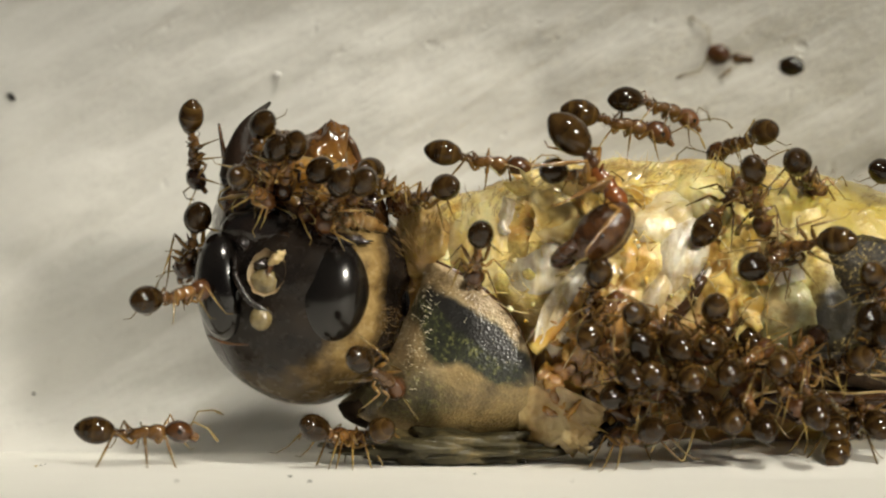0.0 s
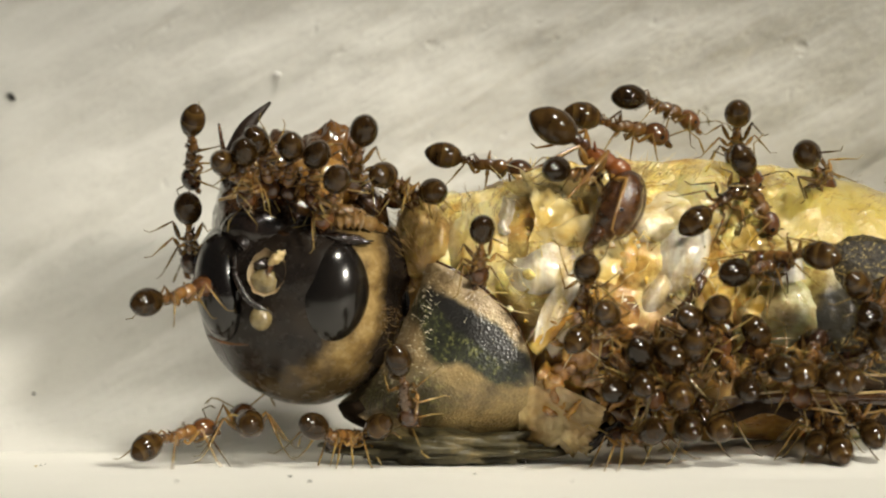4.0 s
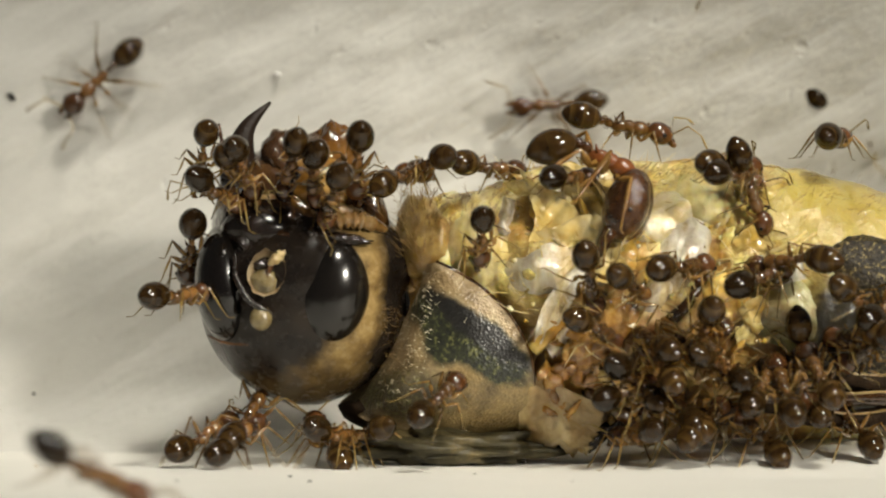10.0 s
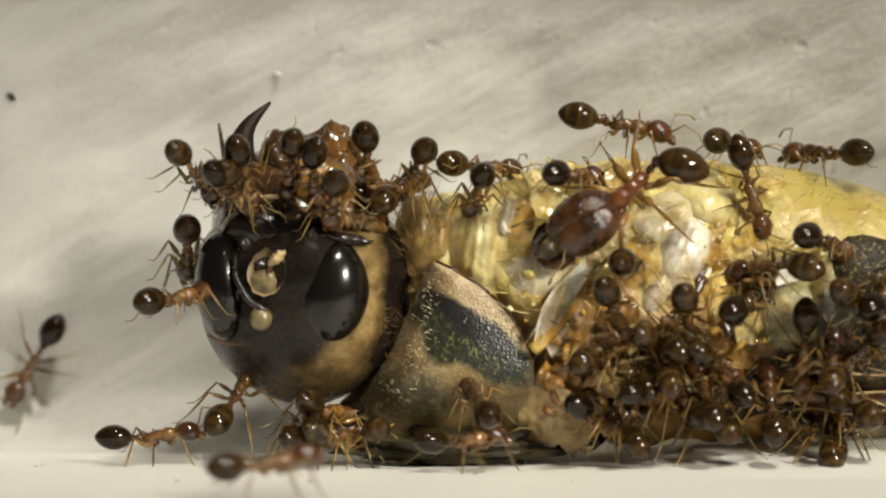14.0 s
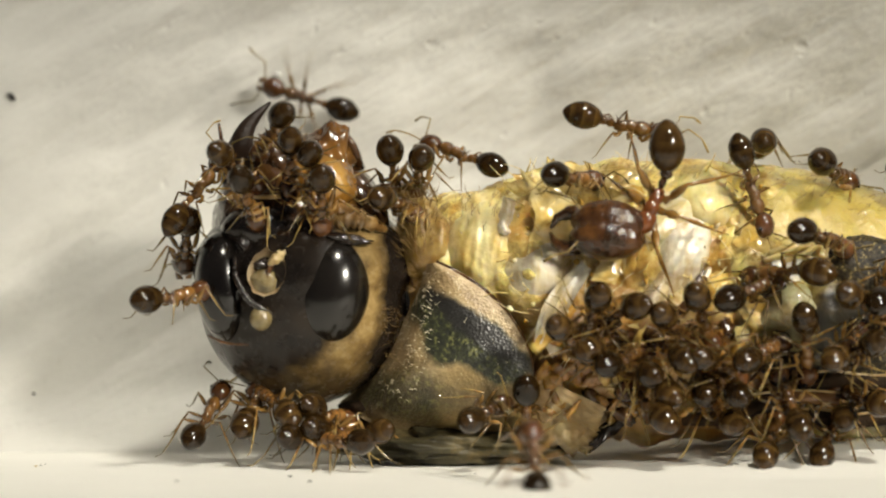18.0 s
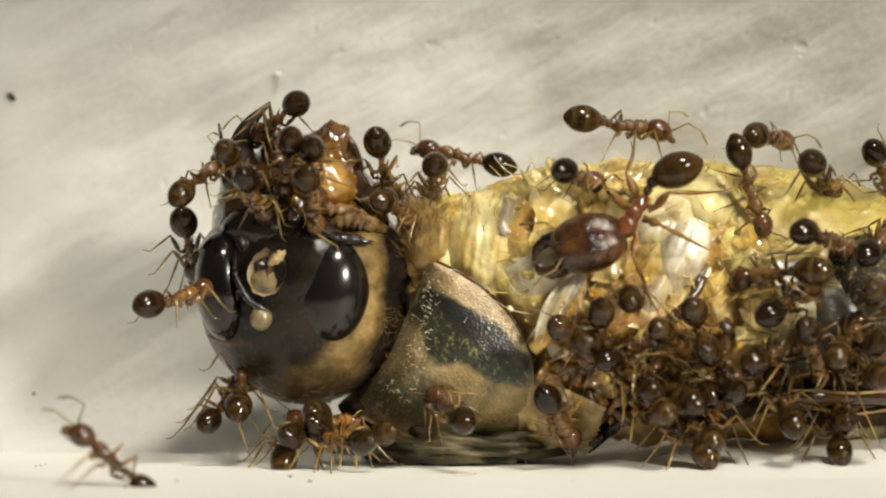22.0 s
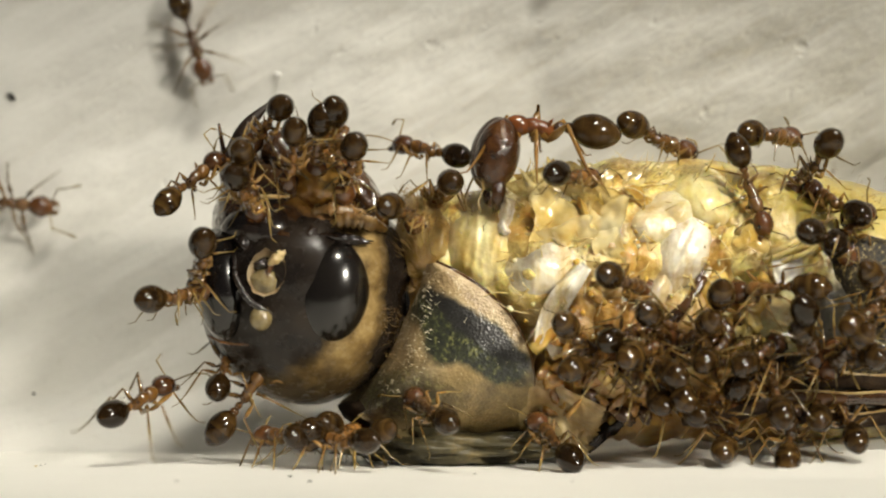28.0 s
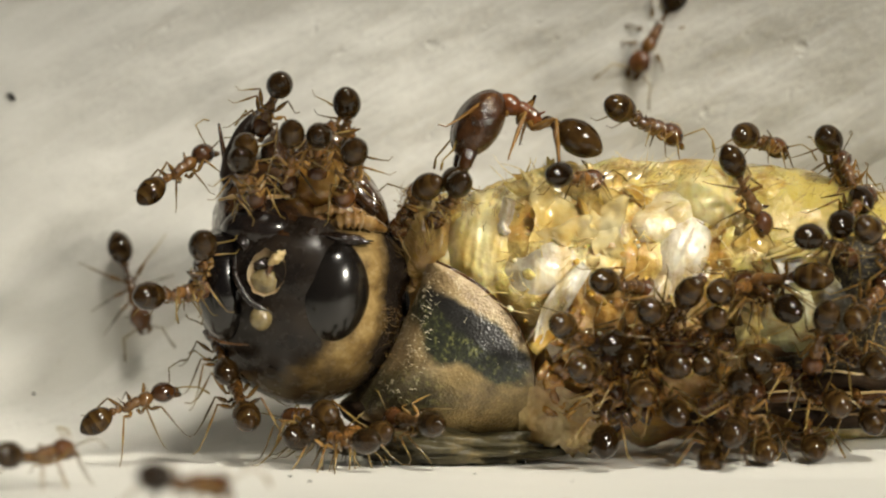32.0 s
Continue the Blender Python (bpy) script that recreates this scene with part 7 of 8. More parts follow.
    walk(ants[58], fidget([(0, spot(-12.78, -1.45, 0.00, 11, -2, 37)), (5.6, spot(-12.78, -1.45, 0.00, 11, -2, 37)), (6.8, spot(-11.07, -1.47, 0.00, 10, -2, 44)), (7.5, spot(-8.31, -1.45, 0.00, 11, -3, 35)), (8, spot(-8.04, -1.44, 0.00, 12, -4, 31)), (8.5, spot(-6.37, -1.40, 0.00, 11, -11, 37)), (9, spot(-4.79, -1.35, 0.00, 9, -18, 48)), (10, spot(-4.00, -1.31, 0.00, 6, -22, 64)), (11, spot(-3.03, -1.39, 0.00, 6, -13, 63)), (13, spot(-2.63, -1.48, 0.00, 6, -4, 63)), (32, spot(-2.51, -1.48, 0.00, 6, -4, 63))], 58, 0.4))
    stride(ants[58], 6.8, 11, 58)
    tagged(ants[59], "small dark ant on the white ledge beside the carcass")
    walk(ants[59], fidget([(0, spot(3.80, -2.59, 0.07, -5, 7, 111)), (10.3, spot(3.80, -2.59, 0.07, -5, 7, 111)), (11.5, spot(4.01, -2.43, 0.09, -6, -9, 116)), (12.5, spot(2.04, -2.36, 0.01, -7, -16, 121)), (12.75, spot(1.55, -2.45, 0.01, 5, -7, 83)), (13, spot(1.05, -2.54, 0.00, 10, 7, 48)), (13.5, spot(0.72, -2.46, 0.00, 10, -3, 46)), (14, spot(0.40, -2.45, 0.00, 12, -3, 34)), (14.25, spot(-0.50, -2.46, 0.00, 1, -6, 82)), (14.5, spot(-1.39, -2.48, 0.00, -9, -1, 130)), (17, spot(-2.01, -2.47, 0.00, -9, -3, 128)), (32, spot(-1.90, -2.47, 0.00, -9, -3, 127))], 59, 0.4))
    stride(ants[59], 10.3, 14.5, 59)
    tagged(ants[60], "small dark ant crossing the front of the ledge")
    walk(ants[60], fidget([(0, spot(11.11, -10.36, 0.00, -7, 4, 120)), (23.3, spot(11.11, -10.36, 0.00, -7, 4, 120)), (24.5, spot(8.79, -10.00, 0.00, -9, 1, 130)), (25, spot(6.72, -6.60, 0.00, -10, 0, 137)), (25.5, spot(3.68, -9.88, 0.00, -10, 4, 137)), (26.2, spot(0.55, -14.00, 0.00, -9, 4, 131)), (27, spot(-1.85, -23.20, 0.00, -9, 13, 125)), (28.2, spot(-1.85, -29.97, 0.00, -7, 6, 118)), (32, spot(-1.85, -29.97, 0.00, -7, 6, 118))], 60, 0.4))
    stride(ants[60], 23.3, 28.2, 60)
    tagged(ants[61], "small dark ant crossing the front of the ledge")
    walk(ants[61], fidget([(0, spot(-2.73, -25.72, 0.00, -9, 2, 126)), (0.5, spot(-3.92, -20.05, 0.00, -10, 1, 133)), (0.75, spot(-4.73, -16.02, 0.00, 1, -6, 81)), (1, spot(-5.54, -11.99, 0.00, 12, -2, 29)), (1.5, spot(-6.51, -7.86, 0.00, 6, -15, 66)), (2, spot(-9.24, -6.13, 0.00, -9, -5, 128)), (3, spot(-12.64, -6.17, 0.00, -11, 3, 138)), (4.2, spot(-12.84, -6.17, 0.00, -11, 3, 138)), (32, spot(-12.84, -6.17, 0.00, -11, 3, 138))], 61, 0.4))
    stride(ants[61], 0.1, 3, 61)
    tagged(ants[62], "small dark ant crossing the front of the ledge")
    walk(ants[62], fidget([(0, spot(-13.06, -6.07, 0.00, 45, 11, 58)), (8.2, spot(-13.06, -6.07, 0.00, 45, 11, 58)), (9.4, spot(-11.33, -6.06, 0.00, 35, 14, 43)), (10, spot(-6.05, -10.83, 0.00, 15, 25, 17)), (10.5, spot(-3.03, -23.35, 0.00, 7, 25, 66)), (11, spot(-3.41, -25.78, 0.00, -8, 8, 123)), (11.5, spot(-5.32, -17.45, 0.00, -10, 6, 133)), (12, spot(-3.64, -15.63, 0.00, -9, 8, 126)), (12.5, spot(-6.78, -13.31, 0.00, -8, 0, 127)), (13, spot(-6.48, -13.40, 0.00, 7, 8, 62)), (13.4, spot(-7.25, -17.01, 0.00, -10, 10, 131)), (14.6, spot(-9.86, -17.90, 0.00, -10, 4, 132)), (32, spot(-9.86, -17.90, 0.00, -10, 4, 132))], 62, 0.4))
    stride(ants[62], 9.4, 14.6, 62)
    tagged(ants[63], "small dark ant crossing the front of the ledge")
    walk(ants[63], fidget([(0, spot(-14.79, -6.22, 0.00, 7, 3, 60)), (10.7, spot(-14.79, -6.22, 0.00, 7, 3, 60)), (11.9, spot(-9.77, -10.34, 0.00, 9, 3, 51)), (12.5, spot(-7.00, -10.94, 0.00, 9, -0, 50)), (13, spot(-6.04, -6.13, 0.00, 12, -2, 34)), (14, spot(-3.02, -8.60, 0.00, 12, -7, 31)), (14.5, spot(-1.81, -13.90, 0.00, 9, 4, 52)), (15.2, spot(-0.33, -25.22, 0.00, 7, 13, 61)), (16.4, spot(0.32, -28.58, 0.00, 7, 8, 63)), (32, spot(0.32, -28.58, 0.00, 7, 8, 63))], 63, 0.4))
    stride(ants[63], 11.9, 16.4, 63)
    tagged(ants[64], "small dark ant crossing the front of the ledge")
    walk(ants[64], fidget([(0, spot(-15.55, -10.37, 0.00, 6, 4, 64)), (14.3, spot(-15.55, -10.37, 0.00, 6, 4, 64)), (15.5, spot(-7.87, -10.34, 0.00, 9, 3, 49)), (16.5, spot(-2.78, -9.96, 0.00, 10, 5, 46)), (17, spot(-0.94, -10.02, 0.00, 10, -4, 44)), (17.5, spot(0.32, -11.53, 0.00, 9, -4, 52)), (18, spot(1.64, -5.85, 0.00, -1, -38, 93)), (18.5, spot(3.81, -12.42, 0.00, 11, -2, 40)), (19, spot(5.97, -7.16, 0.00, 12, -14, 30)), (19.5, spot(6.34, -7.84, 0.00, 3, -15, 70)), (20, spot(6.72, -8.52, 0.00, -5, -11, 110)), (20.5, spot(7.66, -10.94, 0.00, 9, -0, 49)), (21.2, spot(10.32, -9.64, 0.00, 11, -0, 39)), (22.4, spot(11.18, -9.65, 0.00, 10, -0, 44)), (32, spot(11.18, -9.65, 0.00, 10, -0, 44))], 64, 0.4))
    stride(ants[64], 14.3, 21.2, 64)
    tagged(ants[65], "small dark ant crossing the front of the ledge")
    walk(ants[65], fidget([(0, spot(-14.14, -5.96, 0.00, 61, 2, 59)), (18.3, spot(-14.14, -5.96, 0.00, 61, 2, 59)), (19.5, spot(-9.20, -5.92, 0.00, 63, 2, 55)), (20, spot(-8.03, -5.94, 0.00, 134, 29, 79)), (20.25, spot(-6.98, -5.95, 0.00, 68, -1, 66)), (20.5, spot(-5.92, -5.97, 0.00, 0, -24, 89)), (21, spot(-3.07, -17.31, 0.00, -3, 32, 99)), (21.5, spot(-4.23, -17.91, 0.00, -9, 4, 128)), (22, spot(-6.37, -6.09, 0.00, -18, -39, 180)), (22.5, spot(-4.30, -17.42, 0.00, -9, 1, 128)), (23, spot(-5.31, -13.73, 0.00, -11, 1, 143)), (23.5, spot(-7.55, -15.97, 0.00, -10, 3, 135)), (24.7, spot(-10.32, -15.98, 0.00, -10, 4, 133)), (32, spot(-10.32, -15.98, 0.00, -10, 4, 133))], 65, 0.4))
    stride(ants[65], 18.3, 24.7, 65)
    tagged(ants[66], "small dark ant crossing the front of the ledge")
    walk(ants[66], fidget([(0, spot(0.44, -29.98, 0.00, -6, 7, 115)), (27.8, spot(0.44, -29.98, 0.00, -6, 7, 115)), (29, spot(-1.95, -20.34, 0.00, -5, -15, 113)), (29.5, spot(-3.36, -8.26, 0.00, -6, -9, 115)), (30, spot(-3.44, -13.21, 0.00, -9, 1, 127)), (30.5, spot(-3.47, -23.35, 0.00, -7, 25, 114)), (31, spot(-2.47, -20.34, 0.00, -4, -15, 107)), (31.5, spot(-2.50, -13.50, 0.00, -11, -0, 142)), (31.75, spot(-3.34, -13.14, 0.00, -0, -2, 97)), (32, spot(-4.18, -12.78, 0.00, 9, 5, 52))], 66, 0.4))
    stride(ants[66], 27.8, 31.9, 66)
    tagged(ants[67], "small dark ant crossing the front of the ledge")
    walk(ants[67], fidget([(0, spot(-14.79, -12.81, 0.00, 6, 4, 66)), (30, spot(-14.79, -12.81, 0.00, 6, 4, 66)), (31.2, spot(-9.53, -9.67, 0.00, 8, -0, 55)), (32, spot(-7.40, -6.39, 0.00, 8, -2, 56))], 67, 0.4))
    stride(ants[67], 31.2, 31.9, 67)
    tagged(ants[68], "small dark ant crossing the white wall")
    walk(ants[68], fidget([(0, spot(6.67, 4.17, 8.36, 90, -170, -0)), (0.3, spot(7.68, 4.17, 8.66, 90, -148, -0)), (0.5, spot(8.91, 4.17, 9.16, 90, -129, -0)), (0.9, spot(10.52, 4.17, 11.00, 90, -103, -0)), (1.3, spot(11.53, 4.17, 13.13, 90, -158, -0)), (1.7, spot(12.55, 4.17, 15.25, 90, 146, -0)), (2.1, spot(13.57, 4.17, 17.38, 90, 90, 0)), (32, spot(13.57, 4.17, 17.38, 90, 90, 0))], 68, 0.4))
    stride(ants[68], 0.1, 2.1, 68)
    tagged(ants[69], "small dark ant crossing the white wall")
    walk(ants[69], fidget([(0, spot(-3.76, 4.17, 17.38, 90, 95, -0)), (5, spot(-3.76, 4.17, 17.38, 90, 95, -0)), (6.2, spot(-4.09, 4.17, 10.76, 90, 92, -0)), (7, spot(-4.26, 4.17, 8.20, 90, 95, -0)), (7.5, spot(-4.76, 4.17, 8.33, 90, 87, 0)), (7.67, spot(-4.96, 4.17, 8.56, 90, 144, -0)), (7.83, spot(-5.17, 4.17, 8.80, 90, -159, -0)), (8, spot(-5.38, 4.17, 9.04, 90, -102, -0)), (8.5, spot(-5.72, 4.17, 8.34, 90, -164, -0)), (9, spot(-6.07, 4.17, 7.64, 90, 134, -0)), (9.25, spot(-6.23, 4.17, 7.77, 90, -176, -0)), (9.5, spot(-6.39, 4.17, 7.89, 90, -126, -0)), (9.75, spot(-6.89, 4.17, 7.92, 90, -175, -0)), (10, spot(-7.40, 4.17, 7.95, 90, 136, -0)), (10.5, spot(-7.72, 4.17, 7.30, 90, 88, -0)), (11, spot(-8.05, 4.17, 6.64, 90, 39, 0)), (11.5, spot(-6.62, 4.17, 8.42, 90, -24, 0)), (12, spot(-5.51, 4.17, 8.49, 90, 24, 0)), (12.5, spot(-4.18, 4.17, 8.05, 90, 3, 0)), (13, spot(-3.43, 4.17, 6.08, 90, 68, 0)), (13.5, spot(-2.94, 4.17, 4.38, 90, 68, 0)), (32, spot(-2.83, 4.17, 3.89, 90, 79, 0))], 69, 0.4))
    stride(ants[69], 5, 13.5, 69)
    tagged(ants[70], "small dark ant crossing the white wall")
    walk(ants[70], fidget([(0, spot(8.57, 4.17, 17.38, 90, 99, -0)), (3.8, spot(8.57, 4.17, 17.38, 90, 99, -0)), (5, spot(7.14, 4.17, 10.27, 90, 89, 0)), (5.5, spot(7.13, 4.17, 7.41, 90, 86, 0)), (6, spot(6.37, 4.17, 8.87, 90, 100, -0)), (6.25, spot(4.68, 4.17, 9.02, 90, 140, 0)), (6.5, spot(2.99, 4.17, 9.18, -90, -0, 180)), (6.75, spot(1.31, 4.17, 8.55, 90, 126, 0)), (7, spot(-0.38, 4.17, 7.93, 90, 73, 0)), (7.5, spot(1.20, 4.17, 7.78, 90, 117, -0)), (7.67, spot(1.50, 4.17, 9.42, 90, 169, -0)), (7.83, spot(1.81, 4.17, 11.06, 90, -139, -0)), (8, spot(2.11, 4.17, 12.70, 90, -87, 0)), (8.4, spot(2.12, 4.17, 14.26, 90, -28, 0)), (8.8, spot(2.13, 4.17, 15.82, 90, 31, 0)), (9.2, spot(2.14, 4.17, 17.38, 90, 90, 0)), (32, spot(2.14, 4.17, 17.38, 90, 90, 0))], 70, 0.4))
    stride(ants[70], 3.8, 9.2, 70)
    tagged(ants[71], "small dark ant crossing the white wall")
    walk(ants[71], fidget([(0, spot(13.24, 4.17, 17.39, 90, 113, -0)), (4.8, spot(13.24, 4.17, 17.39, 90, 113, -0)), (6, spot(10.92, 4.17, 9.86, 90, 131, -0)), (7, spot(8.92, 4.17, 8.15, 90, 117, -0)), (8, spot(9.27, 4.17, 6.87, 90, 72, 0)), (9, spot(9.95, 4.17, 6.51, 90, 121, -0)), (9.5, spot(9.29, 4.17, 6.80, 90, 79, 0)), (10, spot(8.63, 4.17, 7.08, 90, 38, 0)), (10.33, spot(8.74, 4.17, 7.03, 90, -17, 0)), (10.67, spot(8.85, 4.17, 6.97, 90, -71, 0)), (11, spot(8.96, 4.17, 6.91, 90, -126, -0)), (12, spot(9.33, 4.17, 6.53, 90, -139, -0)), (12.33, spot(10.15, 4.17, 6.27, 90, -89, 0)), (12.67, spot(10.98, 4.17, 6.02, 90, -39, -0)), (13, spot(11.80, 4.17, 5.76, 90, 11, 0)), (14.2, spot(14.24, 4.17, 5.76, 90, 11, 0)), (32, spot(14.24, 4.17, 5.76, 90, 11, 0))], 71, 0.4))
    stride(ants[71], 4.8, 14.2, 71)
    tagged(ants[72], "small dark ant crossing the white wall")
    walk(ants[72], fidget([(0, spot(15.33, 4.17, 7.35, -90, -0, 180)), (6.4, spot(15.33, 4.17, 7.35, -90, -0, 180)), (7.6, spot(10.47, 4.17, 7.35, -90, -0, 180)), (8, spot(8.22, 4.17, 7.32, 90, 177, -0)), (8.5, spot(5.67, 4.17, 7.20, 90, -177, -0)), (9, spot(3.78, 4.17, 7.47, 90, 175, -0)), (10, spot(2.38, 4.17, 7.41, 90, 175, -0)), (10.5, spot(-0.66, 4.17, 7.11, 90, -175, -0)), (10.67, spot(-0.97, 4.17, 7.45, 90, 135, -0)), (10.83, spot(-1.29, 4.17, 7.79, 90, 84, 0)), (11, spot(-1.61, 4.17, 8.13, 90, 33, 0)), (11.5, spot(-2.77, 4.17, 8.67, 90, -42, 0)), (12, spot(-2.53, 4.17, 8.85, 90, -34, 0)), (12.5, spot(-2.46, 4.17, 10.99, 90, -66, 0)), (12.9, spot(-2.38, 4.17, 13.12, 90, -14, -0)), (13.3, spot(-2.31, 4.17, 15.25, 90, 38, 0)), (13.7, spot(-2.24, 4.17, 17.38, 90, 90, 0)), (32, spot(-2.24, 4.17, 17.38, 90, 90, 0))], 72, 0.4))
    stride(ants[72], 6.4, 13.7, 72)
    tagged(ants[73], "small dark ant crossing the white wall")
    walk(ants[73], fidget([(0, spot(5.95, 4.17, 17.39, 90, 113, -0)), (8.8, spot(5.95, 4.17, 17.39, 90, 113, -0)), (10, spot(6.05, 4.17, 10.95, 90, 131, -0)), (10.5, spot(4.27, 4.17, 8.79, 90, -178, -0)), (11, spot(4.66, 4.17, 9.45, 90, 177, -0)), (11.5, spot(2.38, 4.17, 8.81, 90, 175, -0)), (12, spot(0.75, 4.17, 10.59, 90, -163, -0)), (13.2, spot(-0.45, 4.17, 17.40, 90, 130, -0)), (32, spot(-0.45, 4.17, 17.40, 90, 130, -0))], 73, 0.4))
    stride(ants[73], 8.8, 13.2, 73)
    tagged(ants[74], "small dark ant crossing the white wall")
    walk(ants[74], fidget([(0, spot(-12.51, 4.17, 3.88, 90, 6, 0)), (7.3, spot(-12.51, 4.17, 3.88, 90, 6, 0)), (8.5, spot(-10.32, 4.17, 3.81, 90, 11, 0)), (9, spot(-8.17, 4.17, 3.63, 90, 15, 0)), (9.1, spot(-8.95, 4.17, 3.55, 90, 68, -0)), (9.2, spot(-9.73, 4.17, 3.47, 90, 121, -0)), (9.3, spot(-10.50, 4.17, 3.39, 90, 175, -0)), (9.8, spot(-12.63, 4.17, 3.34, -90, -0, 180)), (11, spot(-15.06, 4.17, 3.34, -90, -0, 180)), (32, spot(-15.06, 4.17, 3.34, -90, -0, 180))], 74, 0.4))
    stride(ants[74], 7.3, 11, 74)
    tagged(ants[75], "small dark ant crossing the white wall")
    walk(ants[75], fidget([(0, spot(-14.94, 4.17, 2.85, 90, -0, 0)), (11.2, spot(-14.94, 4.17, 2.85, 90, -0, 0)), (11.53, spot(-11.34, 4.17, 2.85, 90, -60, 0)), (11.87, spot(-7.73, 4.17, 2.85, 90, -120, 0)), (12.2, spot(-4.12, 4.17, 2.85, -90, -0, 180)), (12.5, spot(-6.37, 4.17, 2.91, 90, 175, -0)), (13, spot(-8.62, 4.17, 2.95, 90, -178, -0)), (13.5, spot(-9.01, 4.17, 1.71, 90, 117, -0)), (14, spot(-8.83, 4.17, 1.83, 90, 121, -0)), (14.17, spot(-8.04, 4.17, 3.04, 90, 172, 0)), (14.33, spot(-7.25, 4.17, 4.25, 90, -138, 0)), (14.5, spot(-6.46, 4.17, 5.47, 90, -87, 0)), (15.5, spot(-6.88, 4.17, 4.54, 90, -150, 0)), (16.5, spot(-7.30, 4.17, 3.61, 90, 146, -0)), (17, spot(-10.44, 4.17, 2.23, 90, 169, -0)), (18, spot(-13.85, 4.17, 2.12, -90, -0, 180)), (19.2, spot(-16.28, 4.17, 2.12, -90, -0, 180)), (32, spot(-16.28, 4.17, 2.12, -90, -0, 180))], 75, 0.4))
    stride(ants[75], 11.2, 18, 75)
    tagged(ants[76], "small dark ant crossing the white wall")
    walk(ants[76], fidget([(0, spot(-1.99, 4.17, 17.38, 90, 90, 0)), (15.85, spot(-1.99, 4.17, 17.38, 90, 90, 0)), (17.05, spot(-2.10, 4.17, 10.76, 90, 80, 0)), (17.5, spot(-1.82, 4.17, 7.60, 90, 63, 0)), (17.75, spot(-2.39, 4.17, 7.58, 90, 131, 0)), (18, spot(-2.96, 4.17, 7.55, 90, -162, -0)), (18.17, spot(-2.93, 4.17, 7.54, 90, 145, -0)), (18.33, spot(-2.89, 4.17, 7.54, 90, 92, 0)), (18.5, spot(-2.86, 4.17, 7.53, 90, 38, 0)), (18.67, spot(-2.89, 4.17, 7.59, 90, 90, 0)), (18.83, spot(-2.93, 4.17, 7.66, 90, 141, -0)), (19, spot(-2.96, 4.17, 7.73, 90, -167, -0)), (19.25, spot(-2.91, 4.17, 8.18, 90, 144, -0)), (19.5, spot(-2.85, 4.17, 8.63, 90, 95, -0)), (19.67, spot(-2.84, 4.17, 9.62, 90, 37, 0)), (19.83, spot(-2.84, 4.17, 10.61, 90, -22, 0)), (20, spot(-2.83, 4.17, 11.61, 90, -80, 0)), (20.4, spot(-2.83, 4.17, 13.53, 90, -26, 0)), (20.8, spot(-2.84, 4.17, 15.46, 90, 27, -0)), (21.2, spot(-2.84, 4.17, 17.38, 90, 81, 0)), (32, spot(-2.84, 4.17, 17.38, 90, 81, 0))], 76, 0.4))
    stride(ants[76], 15.85, 21.2, 76)
    tagged(ants[77], "small dark ant crossing the white wall")
    walk(ants[77], fidget([(0, spot(-13.73, 4.17, 7.84, 90, -0, 0)), (18.7, spot(-13.73, 4.17, 7.84, 90, -0, 0)), (19.9, spot(-10.63, 4.17, 7.88, 90, 15, 0)), (20.2, spot(-9.47, 4.17, 7.44, 90, 66, 0)), (20.5, spot(-8.31, 4.17, 6.99, 90, 117, -0)), (20.75, spot(-7.23, 4.17, 8.31, 90, -173, -0)), (21, spot(-6.14, 4.17, 9.63, 90, -102, -0)), (21.5, spot(-6.37, 4.17, 11.85, 90, -90, 0)), (21.9, spot(-6.37, 4.17, 13.69, 90, -150, 0)), (22.3, spot(-6.37, 4.17, 15.54, 90, 150, -0)), (22.7, spot(-6.37, 4.17, 17.38, 90, 90, 0)), (32, spot(-6.37, 4.17, 17.38, 90, 90, 0))], 77, 0.4))
    stride(ants[77], 18.7, 22.7, 77)
    tagged(ants[78], "small dark ant crossing the white wall")
    walk(ants[78], fidget([(0, spot(4.17, 4.17, 17.39, 90, 67, 0)), (21.8, spot(4.17, 4.17, 17.39, 90, 67, 0)), (23, spot(4.71, 4.17, 10.15, 90, 70, 0)), (23.5, spot(5.67, 4.17, 7.85, 90, 56, 0)), (24, spot(6.21, 4.17, 8.18, 90, 68, 0)), (24.5, spot(8.53, 4.17, 7.66, 90, 82, 0)), (24.75, spot(7.25, 4.17, 7.45, 90, 139, 0)), (25, spot(5.97, 4.17, 7.25, 90, -165, -0)), (25.5, spot(3.98, 4.17, 10.12, 90, -105, -0)), (26, spot(3.84, 4.17, 11.85, 90, -90, 0)), (26.4, spot(3.84, 4.17, 13.69, 90, -150, 0)), (26.8, spot(3.84, 4.17, 15.54, 90, 150, -0)), (27.2, spot(3.84, 4.17, 17.38, 90, 90, 0)), (32, spot(3.84, 4.17, 17.38, 90, 90, 0))], 78, 0.4))
    stride(ants[78], 21.8, 27.2, 78)
    tagged(ants[79], "small dark ant crossing the white wall")
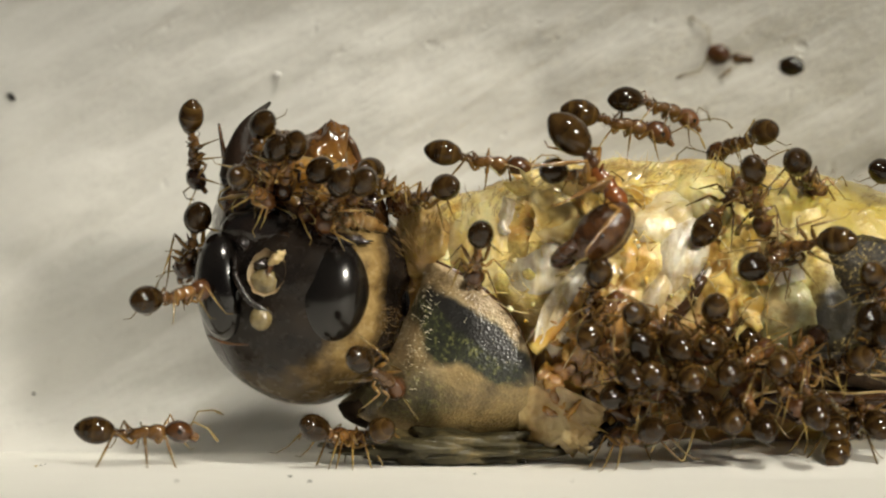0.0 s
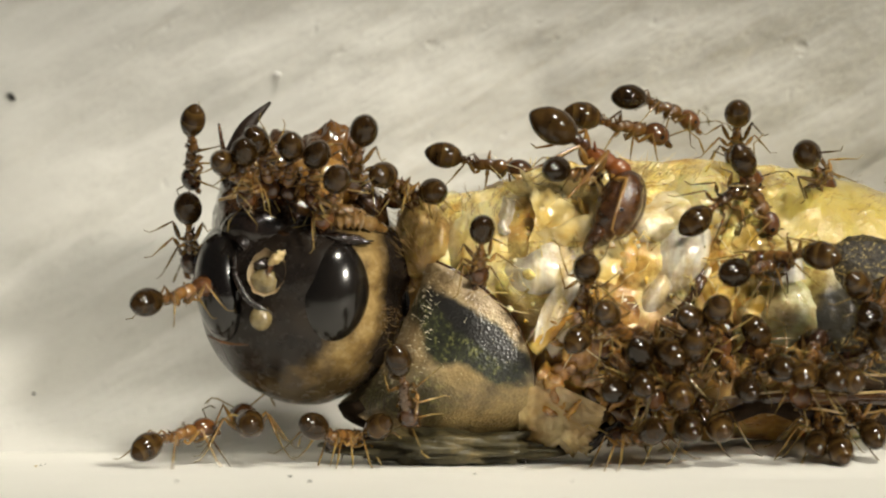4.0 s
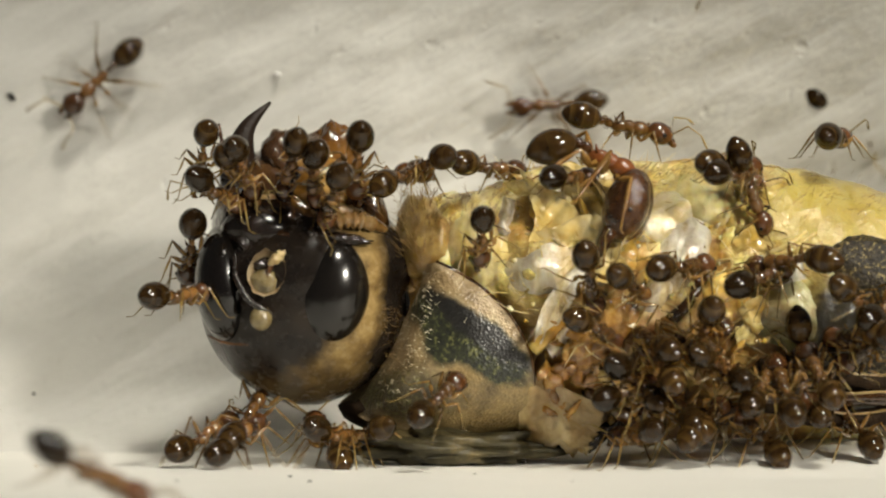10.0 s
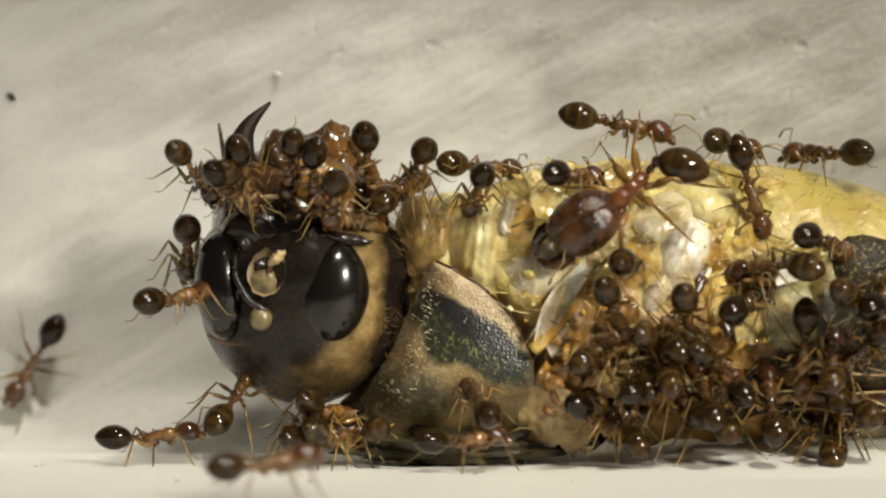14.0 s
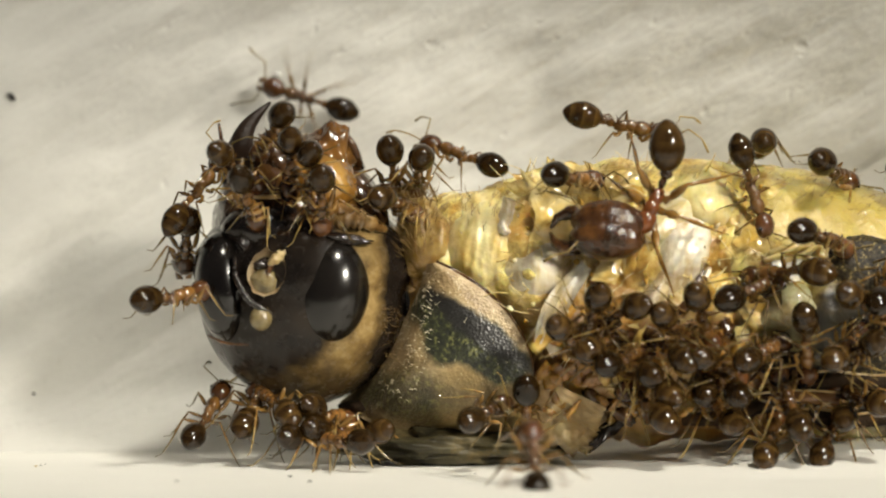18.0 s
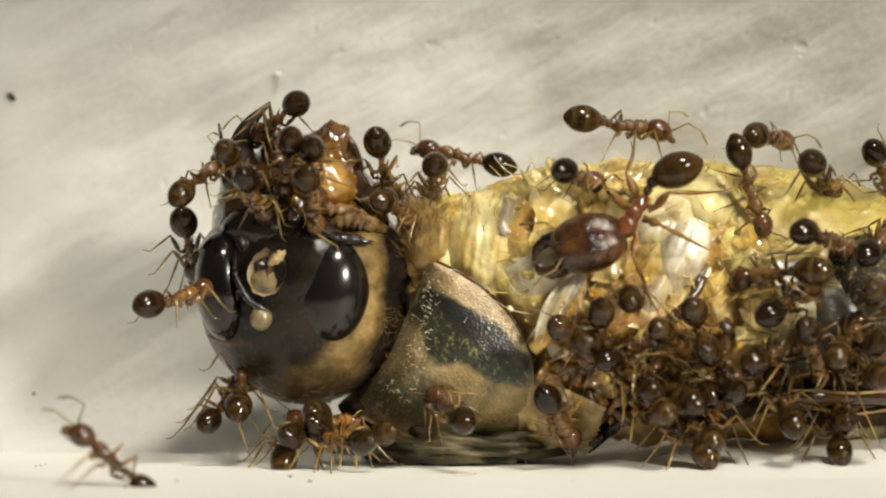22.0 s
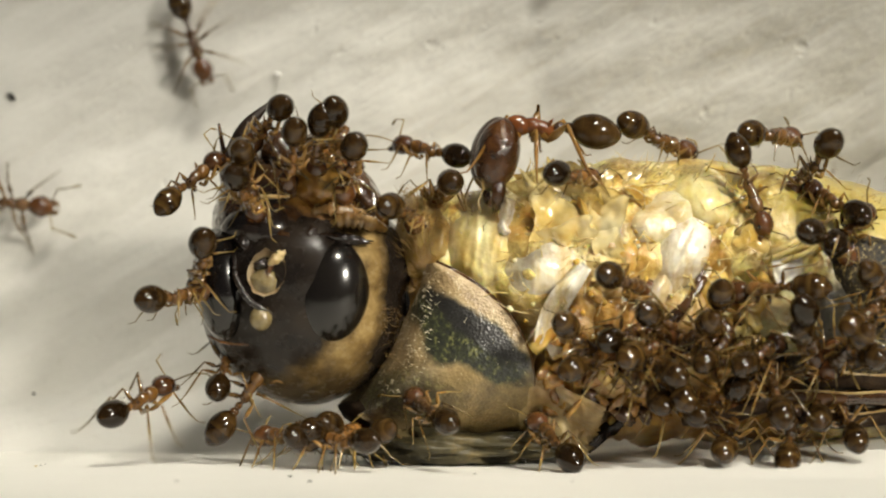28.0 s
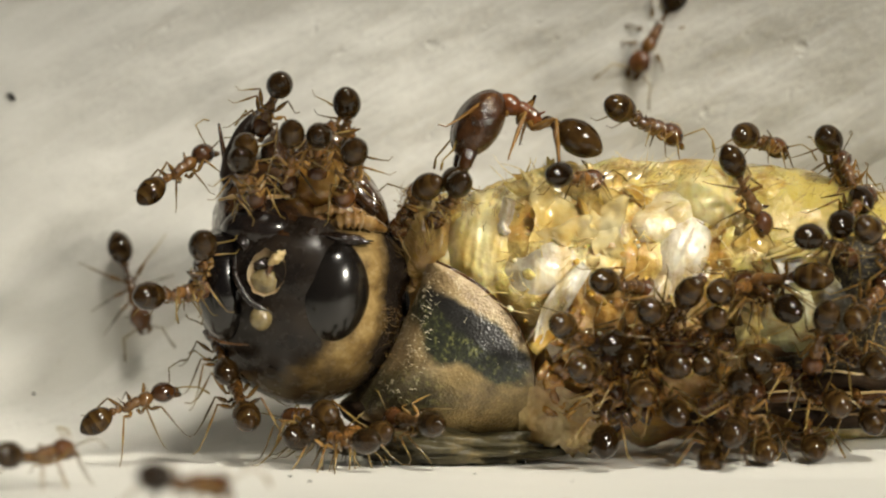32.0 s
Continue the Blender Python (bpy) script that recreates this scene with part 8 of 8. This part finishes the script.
    walk(ants[79], fidget([(0, spot(-5.95, 4.17, 17.38, 90, 95, -0)), (25.7, spot(-5.95, 4.17, 17.38, 90, 95, -0)), (26.9, spot(-6.02, 4.17, 10.51, 90, 100, -0)), (27.5, spot(-6.30, 4.17, 8.88, 90, 107, -0)), (28, spot(-5.40, 4.17, 8.83, 90, 71, 0)), (28.5, spot(-3.93, 4.17, 8.00, 90, 34, 0)), (28.62, spot(-3.25, 4.17, 8.87, 90, -10, 0)), (28.75, spot(-2.57, 4.17, 9.74, 90, -55, 0)), (29, spot(-0.87, 4.17, 12.15, 90, -59, 0)), (29.4, spot(-0.81, 4.17, 12.51, 90, -63, 0)), (30.7, spot(-0.85, 4.17, 14.95, 90, 9, -0)), (32, spot(-0.89, 4.17, 17.38, 90, 81, 0))], 79, 0.4))
    stride(ants[79], 25.7, 29.4, 79)
    tagged(ants[80], "small dark ant crossing the white wall")
    walk(ants[80], fidget([(0, spot(1.69, 4.17, 17.39, 90, 113, -0)), (25.8, spot(1.69, 4.17, 17.39, 90, 113, -0)), (27, spot(1.31, 4.17, 10.10, 90, 131, -0)), (27.5, spot(0.08, 4.17, 8.84, 90, 165, -0)), (27.75, spot(1.52, 4.17, 10.22, 90, -124, 0)), (28, spot(2.97, 4.17, 11.59, 90, -52, 0)), (28.25, spot(1.86, 4.17, 10.86, 90, -127, 0)), (28.5, spot(0.75, 4.17, 10.13, 90, 158, -0)), (29, spot(-0.96, 4.17, 8.41, 90, 172, -0)), (29.5, spot(-6.28, 4.17, 8.44, 90, 176, -0)), (29.9, spot(-10.02, 4.17, 8.38, 90, 176, -0)), (30.4, spot(-12.69, 4.17, 8.32, -90, -0, 180)), (32, spot(-13.91, 4.17, 8.32, -90, -0, 180))], 80, 0.4))
    stride(ants[80], 25.8, 31.9, 80)
    tagged(ants[81], "small dark ant crossing the white wall")
    walk(ants[81], fidget([(0, spot(-13.67, 4.17, 5.16, 90, -0, 0)), (25.6, spot(-13.67, 4.17, 5.16, 90, -0, 0)), (26.8, spot(-11.24, 4.17, 5.05, 90, -1, 0)), (27.5, spot(-9.23, 4.17, 5.06, 90, -3, 0)), (28, spot(-9.38, 4.17, 5.29, 90, 6, 0)), (28.5, spot(-8.28, 4.17, 5.41, 90, -32, 0)), (29, spot(-9.40, 4.17, 4.96, 90, -5, 0)), (29.5, spot(-9.08, 4.17, 4.69, 90, 13, 0)), (30, spot(-8.06, 4.17, 4.80, 90, 22, 0)), (30.5, spot(-6.22, 4.17, 5.53, 90, -15, 0)), (30.75, spot(-6.53, 4.17, 5.32, 90, 27, -0)), (31, spot(-6.84, 4.17, 5.11, 90, 68, 0)), (31.5, spot(-6.76, 4.17, 3.77, 90, 78, 0)), (32, spot(-6.72, 4.17, 3.53, 90, 73, 0))], 81, 0.4))
    stride(ants[81], 25.6, 31.9, 81)
    tagged(ants[82], "small dark ant crossing the white wall")
    walk(ants[82], fidget([(0, spot(7.36, 4.17, 17.38, 90, 99, -0)), (27.3, spot(7.36, 4.17, 17.38, 90, 99, -0)), (28.5, spot(6.75, 4.17, 10.21, 90, 101, -0)), (29, spot(5.78, 4.17, 9.36, 90, 152, -0)), (29.5, spot(1.72, 4.17, 9.15, 90, 176, -0)), (29.75, spot(2.11, 4.17, 8.44, 90, 120, 0)), (30, spot(2.50, 4.17, 7.72, 90, 63, 0)), (30.5, spot(2.75, 4.17, 5.65, 90, 90, 0)), (31, spot(3.00, 4.17, 3.89, 90, 79, 0)), (32, spot(3.18, 4.17, 3.16, 90, 84, 0))], 82, 0.4))
    stride(ants[82], 27.3, 31.9, 82)
    tagged(ants[83], "small dark ant crossing the white wall")
    walk(ants[83], fidget([(0, spot(12.90, 4.17, 8.45, -90, -0, 180)), (27.2, spot(12.90, 4.17, 8.45, -90, -0, 180)), (28.4, spot(11.08, 4.17, 8.45, -90, -0, 180)), (29, spot(10.17, 4.17, 8.80, 90, 170, -0)), (29.5, spot(5.70, 4.17, 8.32, -90, -0, 180)), (30, spot(8.35, 4.17, 8.30, 90, 107, -0)), (31, spot(8.97, 4.17, 6.90, 90, 97, -0)), (31.25, spot(9.84, 4.17, 7.23, 90, 33, 0)), (31.5, spot(10.70, 4.17, 7.57, 90, -32, 0)), (32, spot(12.41, 4.17, 8.04, 90, -17, 0))], 83, 0.4))
    stride(ants[83], 27.2, 31.9, 83)
    tagged(ants[84], "small dark ant crossing the white wall")
    walk(ants[84], fidget([(0, spot(4.99, 4.17, 17.38, 90, 95, -0)), (29.8, spot(4.99, 4.17, 17.38, 90, 95, -0)), (31, spot(4.75, 4.17, 10.51, 90, 95, -0)), (31.5, spot(4.37, 4.17, 8.24, 90, 106, -0)), (32, spot(4.59, 4.17, 8.98, 90, 119, -0))], 84, 0.4))
    stride(ants[84], 29.8, 31.9, 84)


motions()
